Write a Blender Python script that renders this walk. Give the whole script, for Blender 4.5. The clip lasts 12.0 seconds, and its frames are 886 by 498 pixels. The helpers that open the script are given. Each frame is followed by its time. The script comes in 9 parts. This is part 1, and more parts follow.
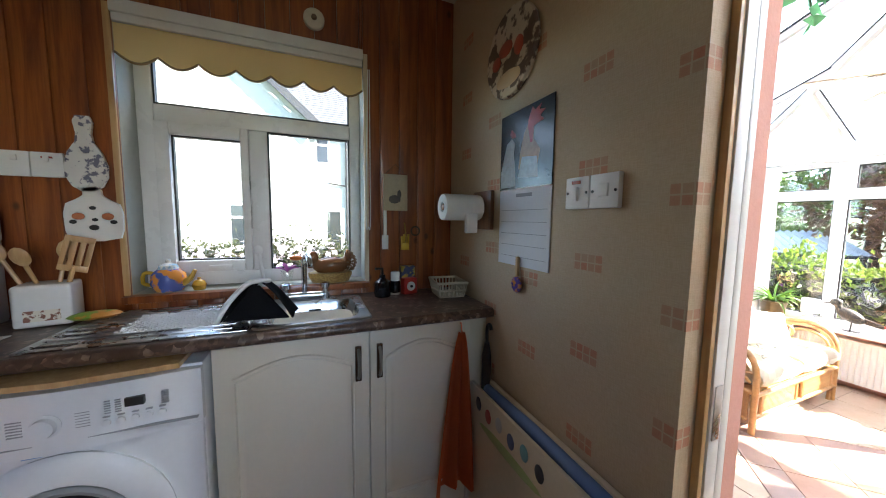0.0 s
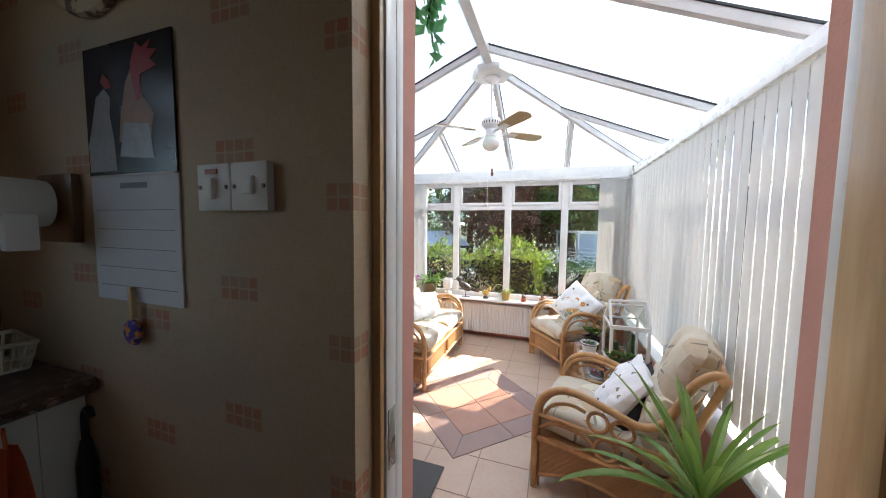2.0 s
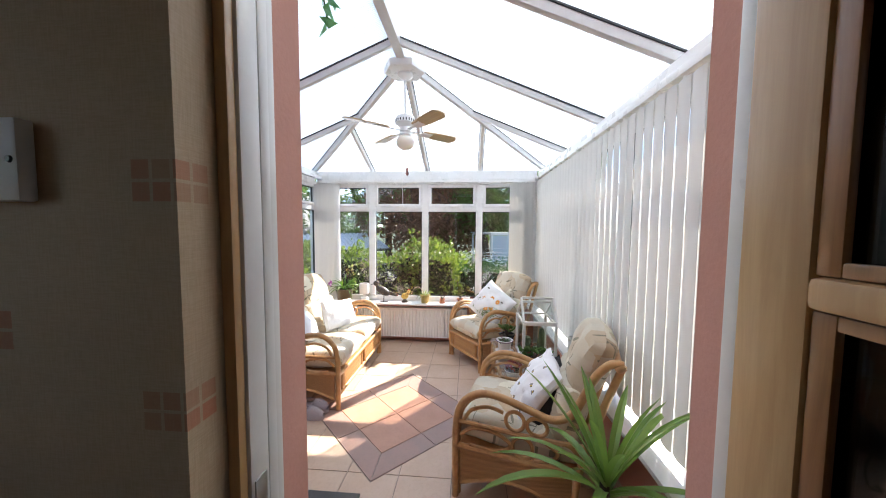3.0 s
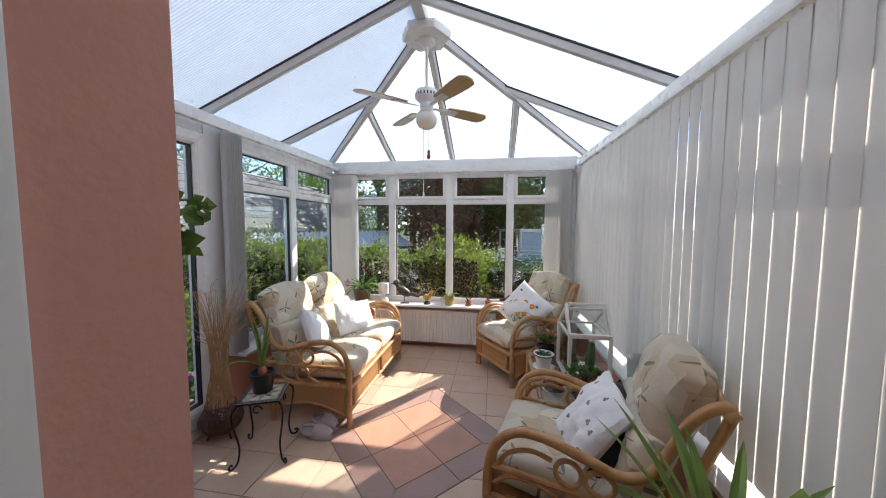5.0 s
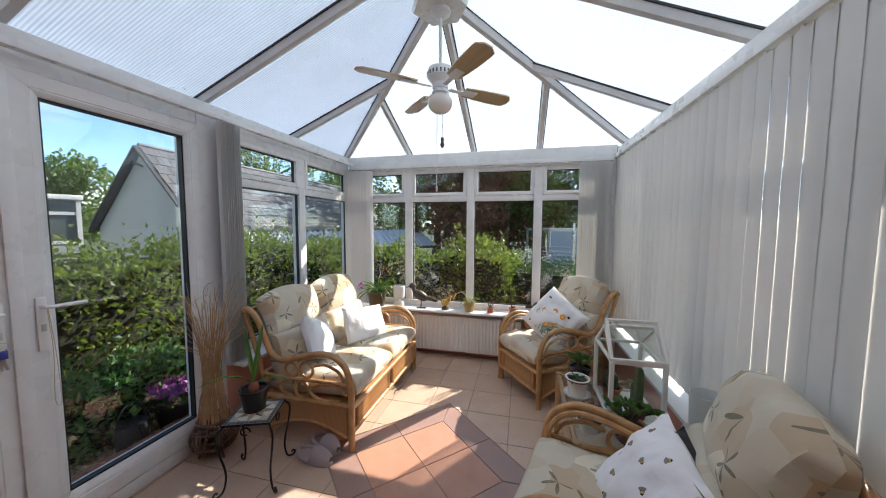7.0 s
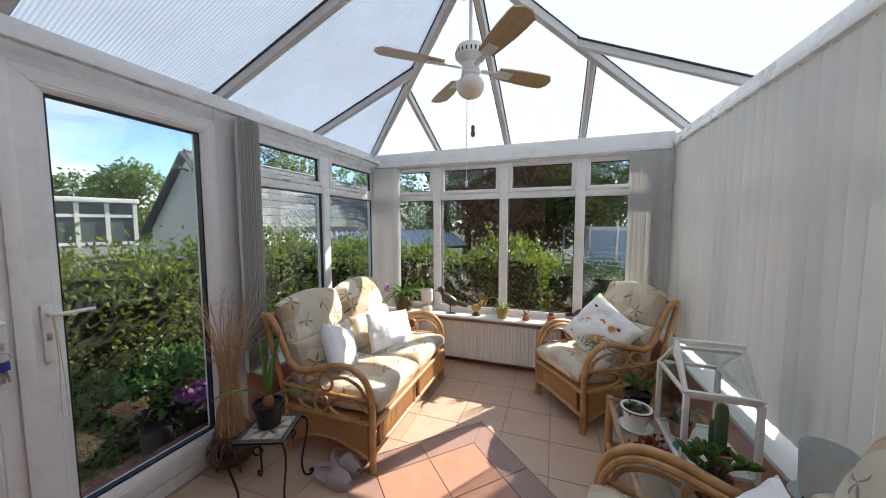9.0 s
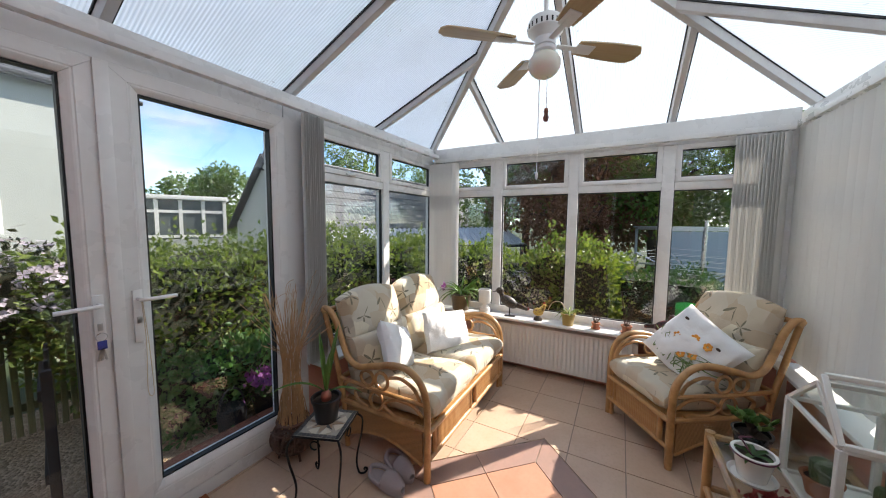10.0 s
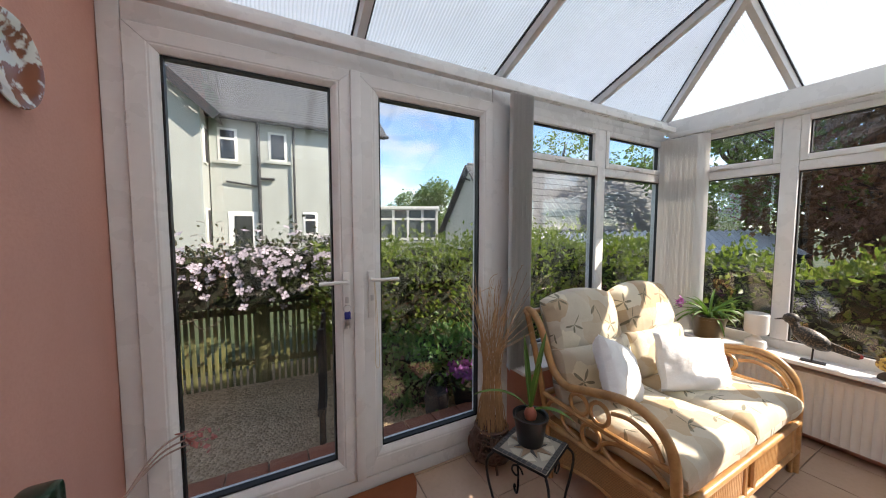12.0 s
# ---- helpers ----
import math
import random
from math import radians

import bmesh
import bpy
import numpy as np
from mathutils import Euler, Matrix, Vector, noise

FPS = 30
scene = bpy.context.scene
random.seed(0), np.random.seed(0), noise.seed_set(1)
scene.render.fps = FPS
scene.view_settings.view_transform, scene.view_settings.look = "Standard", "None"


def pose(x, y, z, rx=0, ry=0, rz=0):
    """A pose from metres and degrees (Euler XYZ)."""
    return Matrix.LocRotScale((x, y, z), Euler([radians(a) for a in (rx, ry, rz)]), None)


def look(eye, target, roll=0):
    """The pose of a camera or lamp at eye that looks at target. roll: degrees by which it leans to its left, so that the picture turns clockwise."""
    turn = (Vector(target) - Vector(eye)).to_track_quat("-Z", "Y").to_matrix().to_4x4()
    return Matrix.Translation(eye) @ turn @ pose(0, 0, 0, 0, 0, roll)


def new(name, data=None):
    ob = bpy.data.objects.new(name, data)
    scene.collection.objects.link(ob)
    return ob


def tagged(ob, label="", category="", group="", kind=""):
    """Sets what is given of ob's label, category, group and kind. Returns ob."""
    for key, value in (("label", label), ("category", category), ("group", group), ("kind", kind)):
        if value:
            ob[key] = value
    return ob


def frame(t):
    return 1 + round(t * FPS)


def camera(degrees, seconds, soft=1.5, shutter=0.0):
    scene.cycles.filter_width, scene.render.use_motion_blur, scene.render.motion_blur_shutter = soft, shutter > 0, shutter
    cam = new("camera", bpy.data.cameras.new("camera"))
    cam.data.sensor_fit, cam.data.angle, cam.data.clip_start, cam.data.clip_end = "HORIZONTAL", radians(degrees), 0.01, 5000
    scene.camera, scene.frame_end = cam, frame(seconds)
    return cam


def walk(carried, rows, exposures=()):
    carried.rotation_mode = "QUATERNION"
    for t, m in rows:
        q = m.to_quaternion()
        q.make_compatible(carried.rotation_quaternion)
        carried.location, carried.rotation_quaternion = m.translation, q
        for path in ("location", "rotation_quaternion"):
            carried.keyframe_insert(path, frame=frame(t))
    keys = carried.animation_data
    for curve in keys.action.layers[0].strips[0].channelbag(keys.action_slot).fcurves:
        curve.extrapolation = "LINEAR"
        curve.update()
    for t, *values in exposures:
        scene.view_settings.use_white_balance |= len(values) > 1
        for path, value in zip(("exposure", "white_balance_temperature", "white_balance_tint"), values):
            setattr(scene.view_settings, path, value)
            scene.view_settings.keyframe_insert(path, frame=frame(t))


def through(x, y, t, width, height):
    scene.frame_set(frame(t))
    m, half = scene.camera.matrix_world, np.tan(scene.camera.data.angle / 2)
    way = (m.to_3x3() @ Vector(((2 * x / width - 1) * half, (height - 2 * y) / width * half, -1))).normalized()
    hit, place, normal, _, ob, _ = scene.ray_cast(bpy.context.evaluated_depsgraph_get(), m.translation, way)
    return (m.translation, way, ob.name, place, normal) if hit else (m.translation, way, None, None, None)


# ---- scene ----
cam = camera(108.4, 12.0, soft=1.05)
PATH = [
    (0, (-0.002, -0.036, 1.478), (0.758, 1.805, 1.296), 0.7),
    (0.5, (0.064, -0.014, 1.485), (1.243, 1.592, 1.305), 0.8),
    (1, (0.123, 0.01, 1.499), (1.634, 1.31, 1.333), 0.8),
    (1.5, (0.187, 0.03, 1.496), (1.919, 1.019, 1.345), 0.9),
    (2, (0.248, 0.051, 1.49), (2.136, 0.696, 1.345), 0.7),
    (2.5, (0.293, 0.054, 1.493), (2.256, 0.413, 1.361), 0.6),
    (3, (0.373, 0.047, 1.486), (2.362, 0.206, 1.359), 0.4),
    (3.2, (0.412, 0.05, 1.489), (2.403, 0.188, 1.355), 0.8),
    (4.8, (0.742, 0.12, 1.461), (2.716, 0.395, 1.3), 0.5),
    (5, (0.758, 0.094, 1.44), (2.729, 0.407, 1.303), 0.3),
    (5.5, (0.838, 0.089, 1.43), (2.802, 0.442, 1.297), 0.3),
    (6, (0.929, 0.088, 1.439), (2.886, 0.479, 1.304), 0.3),
    (6.5, (1.002, 0.078, 1.444), (2.949, 0.511, 1.3), 0.3),
    (7, (1.078, 0.072, 1.441), (3.015, 0.548, 1.296), 0.3),
    (7.2, (1.108, 0.111, 1.459), (3.044, 0.589, 1.295), 0.3),
    (9, (1.304, 0.127, 1.444), (3.186, 0.787, 1.295), -0.1),
    (9.5, (1.355, 0.172, 1.45), (3.194, 0.942, 1.292), 0.5),
    (10, (1.417, 0.221, 1.43), (3.159, 1.19, 1.268), 0.5),
    (10.5, (1.468, 0.27, 1.412), (3.057, 1.474, 1.247), 0.6),
    (11, (1.488, 0.332, 1.393), (2.864, 1.775, 1.236), 0.6),
    (11.5, (1.505, 0.416, 1.354), (2.668, 2.037, 1.203), 0.2),
    (12, (1.552, 0.51, 1.335), (2.483, 2.275, 1.208), 0.0),
]
EXPOSURES = [(0.0, 3.95, 6600, 10), (0.5, 3.5, 6600, 10), (1.0, 2.9, 6600, 10), (1.5, 2.65, 6600, 11), (2.0, 2.65, 6600, 12), (3.2, 2.5, 6650, 13), (4.8, 1.85, 6600, 14), (7.2, 1.63, 6550, 12), (9.0, 1.6, 6700, 12), (10.5, 1.64, 6900, 12), (12.0, 1.7, 7200, 14)]
walk(cam, [(t, look(eye, target, roll)) for t, eye, target, roll in PATH], EXPOSURES)

# ---- daylight ----
SUN_WAY = Vector((-0.82, 0.57, -0.73)).normalized()      # the way the sunlight travels
world = bpy.data.worlds.new("sky")
scene.world = world
world.use_nodes = True
wn = world.node_tree.nodes
sky = wn.new("ShaderNodeTexSky")
sky.sky_type = "NISHITA"
sky.sun_disc = False
sky.sun_elevation = math.asin(-SUN_WAY.z)
sky.sun_rotation = math.atan2(-SUN_WAY.x, -SUN_WAY.y)
sky.air_density, sky.dust_density, sky.ozone_density = 0.85, 0.2, 1.6
wn["Background"].inputs["Strength"].default_value = 0.15
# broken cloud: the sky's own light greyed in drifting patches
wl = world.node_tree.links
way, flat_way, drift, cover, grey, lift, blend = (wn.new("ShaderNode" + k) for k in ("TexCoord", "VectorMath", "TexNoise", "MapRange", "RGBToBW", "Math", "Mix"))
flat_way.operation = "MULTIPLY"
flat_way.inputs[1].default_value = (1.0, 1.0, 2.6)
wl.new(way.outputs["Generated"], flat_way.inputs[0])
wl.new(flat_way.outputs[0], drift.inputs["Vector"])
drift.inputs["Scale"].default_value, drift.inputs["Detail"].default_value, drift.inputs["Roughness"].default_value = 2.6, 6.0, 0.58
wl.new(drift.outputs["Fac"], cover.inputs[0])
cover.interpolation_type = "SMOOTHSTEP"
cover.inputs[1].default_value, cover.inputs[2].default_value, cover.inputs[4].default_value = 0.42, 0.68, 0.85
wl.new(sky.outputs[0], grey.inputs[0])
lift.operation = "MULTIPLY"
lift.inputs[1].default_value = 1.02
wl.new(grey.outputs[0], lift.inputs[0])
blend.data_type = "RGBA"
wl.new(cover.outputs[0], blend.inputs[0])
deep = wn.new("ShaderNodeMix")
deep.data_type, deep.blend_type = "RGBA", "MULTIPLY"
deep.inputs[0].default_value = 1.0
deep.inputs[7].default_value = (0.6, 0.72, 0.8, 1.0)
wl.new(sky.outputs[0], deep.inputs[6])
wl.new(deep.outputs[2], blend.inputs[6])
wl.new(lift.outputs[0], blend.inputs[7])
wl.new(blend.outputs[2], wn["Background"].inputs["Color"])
sun = new("sun", bpy.data.lights.new("sun", "SUN"))
sun.data.energy, sun.data.angle, sun.data.color = 3.5, radians(0.55), (1.0, 0.95, 0.88)
sun.matrix_world = look((8, -6, 8), Vector((8, -6, 8)) + SUN_WAY)


# added fill lamp, unseen behind the start of the walk, in a made-up window
back_fill_lamp = new("kitchen_back_fill", bpy.data.lights.new("kitchen_back_fill", "AREA"))
back_fill_lamp.data.shape, back_fill_lamp.data.size, back_fill_lamp.data.size_y = "RECTANGLE", 0.6, 0.85
back_fill_lamp.data.energy, back_fill_lamp.data.color = 0.23, (0.86, 0.93, 1.0)
back_fill_lamp.matrix_world = look((-0.025, -1.325, 1.75), (-0.1, 0.2, 0.3))

# added area lamp, outside and out of view, boosting sky light over the sink
sink_light = new("sink_window_fill", bpy.data.lights.new("sink_window_fill", "AREA"))
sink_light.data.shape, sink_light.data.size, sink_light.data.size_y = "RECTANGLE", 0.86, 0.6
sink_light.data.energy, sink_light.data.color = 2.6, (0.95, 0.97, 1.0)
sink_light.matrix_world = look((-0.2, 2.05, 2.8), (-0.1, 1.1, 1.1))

# ---- materials ----
class Nodes:
    """Short hand for a node material."""
    def __init__(self, name):
        self.m = bpy.data.materials.new(name)
        self.m.use_nodes = True
        self.t = self.m.node_tree
        self.b = self.t.nodes["Principled BSDF"]
        self.out = self.t.nodes["Material Output"]

    def add(self, kind, **k):
        n = self.t.nodes.new("ShaderNode" + kind)
        for key, v in k.items():
            setattr(n, key, v)
        return n

    def plug(self, v, socket):
        if isinstance(v, bpy.types.NodeSocket):
            self.t.links.new(v, socket)
        elif v is not None:
            if isinstance(v, (tuple, list)) and len(v) == 3 and socket.type == "RGBA":
                v = (*v, 1)
            socket.default_value = v

    def math(self, op, a, b=None, c=None, clamp=False):
        n = self.add("Math", operation=op, use_clamp=clamp)
        for s, v in zip(n.inputs, (a, b, c)):
            self.plug(v, s)
        return n.outputs[0]

    def vmath(self, op, a, b=None):
        n = self.add("VectorMath", operation=op)
        self.plug(a, n.inputs[0])
        self.plug(b, n.inputs[1])
        return n.outputs["Value"] if op in ("LENGTH", "DISTANCE", "DOT_PRODUCT") else n.outputs[0]

    def mix(self, f, a, b, blend="MIX"):
        n = self.add("Mix", data_type="RGBA", blend_type=blend)
        self.plug(f, n.inputs[0])
        self.plug(a, n.inputs[6])
        self.plug(b, n.inputs[7])
        return n.outputs[2]

    def pos(self):
        return self.add("NewGeometry").outputs["Position"]

    def obj(self):
        return self.add("TexCoord").outputs["Object"]

    def uv(self):
        return self.add("TexCoord").outputs["UV"]

    def split(self, v):
        n = self.add("SeparateXYZ")
        self.plug(v, n.inputs[0])
        return n.outputs

    def join(self, x, y, z=0.0):
        n = self.add("CombineXYZ")
        for s, v in zip(n.inputs, (x, y, z)):
            self.plug(v, s)
        return n.outputs[0]

    def scale(self, v, s):
        return self.vmath("MULTIPLY", v, s if isinstance(s, tuple) else (s, s, s))

    def noise(self, v, s, detail=4.0, rough=0.55, colour=False, warp=0.0):
        n = self.add("TexNoise")
        self.plug(v, n.inputs["Vector"])
        n.inputs["Scale"].default_value, n.inputs["Detail"].default_value = s, detail
        n.inputs["Roughness"].default_value, n.inputs["Distortion"].default_value = rough, warp
        return n.outputs["Color" if colour else "Fac"]

    def voronoi(self, v, s, feature="F1", dims="3D", randomness=1.0):
        n = self.add("TexVoronoi", feature=feature, voronoi_dimensions=dims)
        self.plug(v, n.inputs["Vector"])
        n.inputs["Scale"].default_value = s
        n.inputs["Randomness"].default_value = randomness
        return n.outputs

    def ramp(self, f, lo, hi):
        n = self.add("MapRange", interpolation_type="SMOOTHSTEP")
        self.plug(f, n.inputs[0])
        n.inputs[1].default_value, n.inputs[2].default_value = lo, hi
        return n.outputs[0]

    def rand(self):
        return self.add("ObjectInfo").outputs["Random"]

    def island(self):
        return self.add("NewGeometry").outputs["Random Per Island"]

    def bump(self, h, strength=0.3, dist=0.01, normal=None):
        n = self.add("Bump")
        n.inputs["Strength"].default_value, n.inputs["Distance"].default_value = strength, dist
        self.plug(h, n.inputs["Height"])
        self.plug(normal, n.inputs["Normal"])
        self.t.links.new(n.outputs[0], self.b.inputs["Normal"])
        return n.outputs[0]

    def set(self, **k):
        for key, v in k.items():
            self.plug(v, self.b.inputs[key.replace("_", " ")])
        return self.m

    def vary(self, c, amount=0.12, fine=60.0, broad=4.0, v=None):
        """A base colour with fine grain and broad stains."""
        v = v or self.pos()
        a = self.ramp(self.noise(v, fine, 3), 0.3, 0.7)
        b = self.ramp(self.noise(v, broad, 4), 0.3, 0.75)
        dark = tuple(x * (1 - amount) for x in c) if isinstance(c, tuple) else self.mix(1.0, c, (1 - amount,) * 3, "MULTIPLY")
        one = self.mix(self.math("MULTIPLY", a, 0.5), c, dark)
        return self.mix(self.math("MULTIPLY", b, 0.6), one, dark)


def plain(name, c, rough=0.5, metal=0.0, amount=0.1, fine=60.0, broad=4.0, bump=0.05, dist=0.003, spec=0.5):
    n = Nodes(name)
    v = n.pos()
    n.set(Base_Color=n.vary(c, amount, fine, broad, v), Metallic=metal, Specular_IOR_Level=spec)
    n.set(Roughness=n.math("ADD", rough - 0.06, n.math("MULTIPLY", n.noise(v, broad * 3, 3), 0.12)))
    if bump:
        n.bump(n.noise(v, fine, 4), bump, dist)
    return n.m


def glass_material(name, tint=(1, 1, 1), gloss=0.06):
    n = Nodes(name)
    t, g, mixer = n.add("BsdfTransparent"), n.add("BsdfGlossy"), n.add("MixShader")
    n.plug(tint, t.inputs[0])
    g.inputs["Roughness"].default_value = 0.01
    fr = n.add("LayerWeight")
    fr.inputs[0].default_value = 0.5
    n.plug(n.math("ADD", n.math("MULTIPLY", n.math("POWER", fr.outputs["Facing"], 4.0), 0.45), 0.02 + gloss * 0.1), mixer.inputs[0])
    n.t.links.new(t.outputs[0], mixer.inputs[1])
    n.t.links.new(g.outputs[0], mixer.inputs[2])
    n.t.links.new(mixer.outputs[0], n.out.inputs[0])
    return n.m


def wallpaper_material():
    """Beige woven paper with printed groups of eight small squares."""
    n = Nodes("wallpaper")
    p = n.split(n.pos())
    u = n.math("SUBTRACT", p[1], n.math("SUBTRACT", p[0], 0.69))
    col = n.math("DIVIDE", n.math("SUBTRACT", u, 0.61 - 0.125), 0.25)
    k = n.math("FLOOR", col)
    odd = n.math("ABSOLUTE", n.math("MODULO", k, 2.0))
    du = n.math("MULTIPLY", n.math("SUBTRACT", n.math("SUBTRACT", col, k), 0.5), 0.25)
    w = n.math("DIVIDE", n.math("ADD", n.math("SUBTRACT", p[2], 1.875 - 0.127), n.math("MULTIPLY", odd, 0.086)), 0.254)
    dw = n.math("MULTIPLY", n.math("SUBTRACT", n.math("FRACT", w), 0.5), 0.254)
    su, sw = n.math("DIVIDE", n.math("ADD", du, 0.048), 0.024), n.math("DIVIDE", n.math("ADD", dw, 0.024), 0.024)
    inside = n.math("MULTIPLY", n.math("LESS_THAN", n.math("ABSOLUTE", du), 0.0478), n.math("LESS_THAN", n.math("ABSOLUTE", dw), 0.0238))
    fu, fw = n.math("FRACT", su), n.math("FRACT", sw)
    sq = n.math("MULTIPLY", n.math("LESS_THAN", n.math("ABSOLUTE", n.math("SUBTRACT", fu, 0.5)), 0.42), n.math("LESS_THAN", n.math("ABSOLUTE", n.math("SUBTRACT", fw, 0.5)), 0.42))
    cell = n.add("TexWhiteNoise")
    n.plug(n.join(n.math("FLOOR", su), n.math("FLOOR", sw), n.math("ADD", k, n.math("MULTIPLY", n.math("FLOOR", w), 7.0))), cell.inputs[0])
    print_c = n.mix(cell.outputs[0], (0.52, 0.15, 0.075), (0.43, 0.27, 0.16))
    v = n.pos()
    weave = n.math("ADD", n.noise(n.scale(v, (60, 60, 700)), 1.0, 2), n.noise(n.scale(v, (500, 500, 40)), 1.0, 2))
    base = n.mix(n.ramp(weave, 0.7, 1.3), (0.56, 0.43, 0.28), (0.49, 0.365, 0.225))
    base = n.mix(n.math("MULTIPLY", n.ramp(n.noise(v, 5, 4), 0.4, 0.8), 0.3), base, (0.46, 0.335, 0.2))
    worn = n.math("MULTIPLY", n.math("MULTIPLY", inside, sq), n.math("ADD", 0.55, n.math("MULTIPLY", n.noise(v, 150, 3), 0.4)))
    n.set(Base_Color=n.mix(worn, base, print_c), Roughness=0.62)
    n.bump(weave, 0.15, 0.002)
    return n.m


def pine_material(name, light=(0.42, 0.17, 0.055), dark=(0.2, 0.065, 0.02), along=2, knots=True, rough=0.32, object_space=False):
    """Varnished pine: grain stretched along one axis, knots."""
    n = Nodes(name)
    v = n.obj() if object_space else n.pos()
    shift = n.math("MULTIPLY", n.rand(), 40.0)
    v = n.vmath("ADD", v, n.join(shift, shift, shift))
    stretch = [9.0, 9.0, 9.0]
    stretch[along] = 0.7
    g = n.noise(n.scale(v, tuple(stretch)), 2.6, 6, 0.6, warp=0.9)
    fine = [160.0, 160.0, 160.0]
    fine[along] = 5.0
    f = n.noise(n.scale(v, tuple(fine)), 1.0, 3)
    c = n.mix(n.ramp(g, 0.3, 0.72), light, dark)
    c = n.mix(n.math("MULTIPLY", n.ramp(f, 0.4, 0.75), 0.35), c, dark)
    c = n.mix(n.math("MULTIPLY", n.math("SUBTRACT", n.rand(), 0.5), 0.5, clamp=True), c, dark)
    if knots:
        ks = [10.0, 10.0, 10.0]
        ks[along] = 6.0
        d = n.voronoi(n.scale(v, tuple(ks)), 1.0)[0]
        c = n.mix(n.math("MULTIPLY", n.math("SUBTRACT", 1.0, n.ramp(d, 0.06, 0.14)), 0.85), c, (0.07, 0.022, 0.009))
    n.set(Base_Color=c, Roughness=rough, Coat_Weight=0.15)
    n.bump(f, 0.1, 0.001)
    return n.m


def rattan_material(name, light=(0.52, 0.285, 0.11), dark=(0.34, 0.16, 0.055)):
    n = Nodes(name)
    v = n.obj()
    g = n.noise(v, 14, 5, 0.6)
    f = n.noise(n.scale(v, (30, 30, 180)), 1.0, 3)
    c = n.mix(n.ramp(g, 0.35, 0.75), light, dark)
    c = n.mix(n.math("MULTIPLY", n.ramp(f, 0.45, 0.8), 0.3), c, dark)
    n.set(Base_Color=c, Roughness=0.38, Coat_Weight=0.25, Coat_Roughness=0.25)
    n.bump(f, 0.12, 0.001)
    return n.m


def wicker_material():
    """Closely woven cane over upright stakes."""
    n = Nodes("wicker")
    v = n.obj()
    s = n.split(v)
    along = n.math("ADD", s[0], s[1])
    a = n.math("SINE", n.math("MULTIPLY", along, 300.0))
    b = n.math("SINE", n.math("MULTIPLY", s[2], 900.0))
    h = n.math("MULTIPLY", a, b)
    c = n.mix(n.ramp(h, -0.6, 0.5), (0.25, 0.115, 0.04), (0.5, 0.265, 0.1))
    c = n.mix(n.math("MULTIPLY", n.ramp(n.noise(v, 20, 4), 0.4, 0.7), 0.4), c, (0.36, 0.18, 0.065))
    n.set(Base_Color=c, Roughness=0.5)
    n.bump(h, 0.6, 0.003)
    return n.m


def fabric_material(name, base=(0.57, 0.51, 0.405), patch=(0.45, 0.3, 0.16), leaf=(0.13, 0.125, 0.08), motifs=True):
    """Printed cotton: faint beige blocks and sprigs of long leaves."""
    n = Nodes(name)
    uv = n.uv()
    wn_ = n.noise(n.scale(uv, 1.0), 7.0, 3)
    c = n.mix(n.math("MULTIPLY", n.ramp(wn_, 0.35, 0.7), 0.25), base, tuple(x * 0.88 for x in base))
    if motifs:
        blocks = n.add("TexVoronoi", feature="F1", distance="CHEBYCHEV", voronoi_dimensions="2D")
        n.plug(n.vmath("ADD", uv, n.scale(n.noise(uv, 5, 2, colour=True), 0.03)), blocks.inputs["Vector"])
        blocks.inputs["Scale"].default_value = 9.0
        r = n.split(blocks.outputs["Color"])
        c = n.mix(n.math("MULTIPLY", n.math("GREATER_THAN", r[0], 0.45), n.math("MULTIPLY", r[1], 0.9)), c, patch)
        c = n.mix(n.math("MULTIPLY", n.math("LESS_THAN", r[0], 0.2), 0.5), c, (0.8, 0.73, 0.55))
        vo = n.add("TexVoronoi", feature="F1", voronoi_dimensions="2D")
        n.plug(uv, vo.inputs["Vector"])
        vo.inputs["Scale"].default_value, vo.inputs["Randomness"].default_value = 6.4, 0.8
        d = n.vmath("SUBTRACT", uv, vo.outputs["Position"])
        ds = n.split(d)
        rc = n.split(vo.outputs["Color"])
        ang = n.math("ADD", n.math("ARCTAN2", ds[1], ds[0]), n.math("MULTIPLY", rc[0], 6.28))
        rad = n.vmath("LENGTH", d)
        pet = n.math("POWER", n.math("ABSOLUTE", n.math("COSINE", n.math("MULTIPLY", ang, 2.5))), 4.5)
        half = n.math("GREATER_THAN", n.math("COSINE", n.math("MULTIPLY", ang, 0.5)), -0.3)
        reach = n.math("MULTIPLY", n.math("MULTIPLY", pet, half), n.math("ADD", 0.05, n.math("MULTIPLY", rc[1], 0.028)))
        on = n.math("MULTIPLY", n.math("LESS_THAN", rad, reach), n.math("GREATER_THAN", rc[2], 0.22))
        c = n.mix(n.math("MULTIPLY", on, n.math("ADD", 0.5, n.math("MULTIPLY", n.noise(uv, 60, 3), 0.6), clamp=True)), c, leaf)
    v = n.scale(uv, 1.0)
    n.set(Base_Color=c, Roughness=0.85, Specular_IOR_Level=0.2, Sheen_Weight=0.15)
    h = n.math("ADD", n.math("MULTIPLY", n.noise(v, 420, 2), 0.12), n.noise(v, 16, 5))
    n.bump(h, 0.35, 0.012)
    return n.m


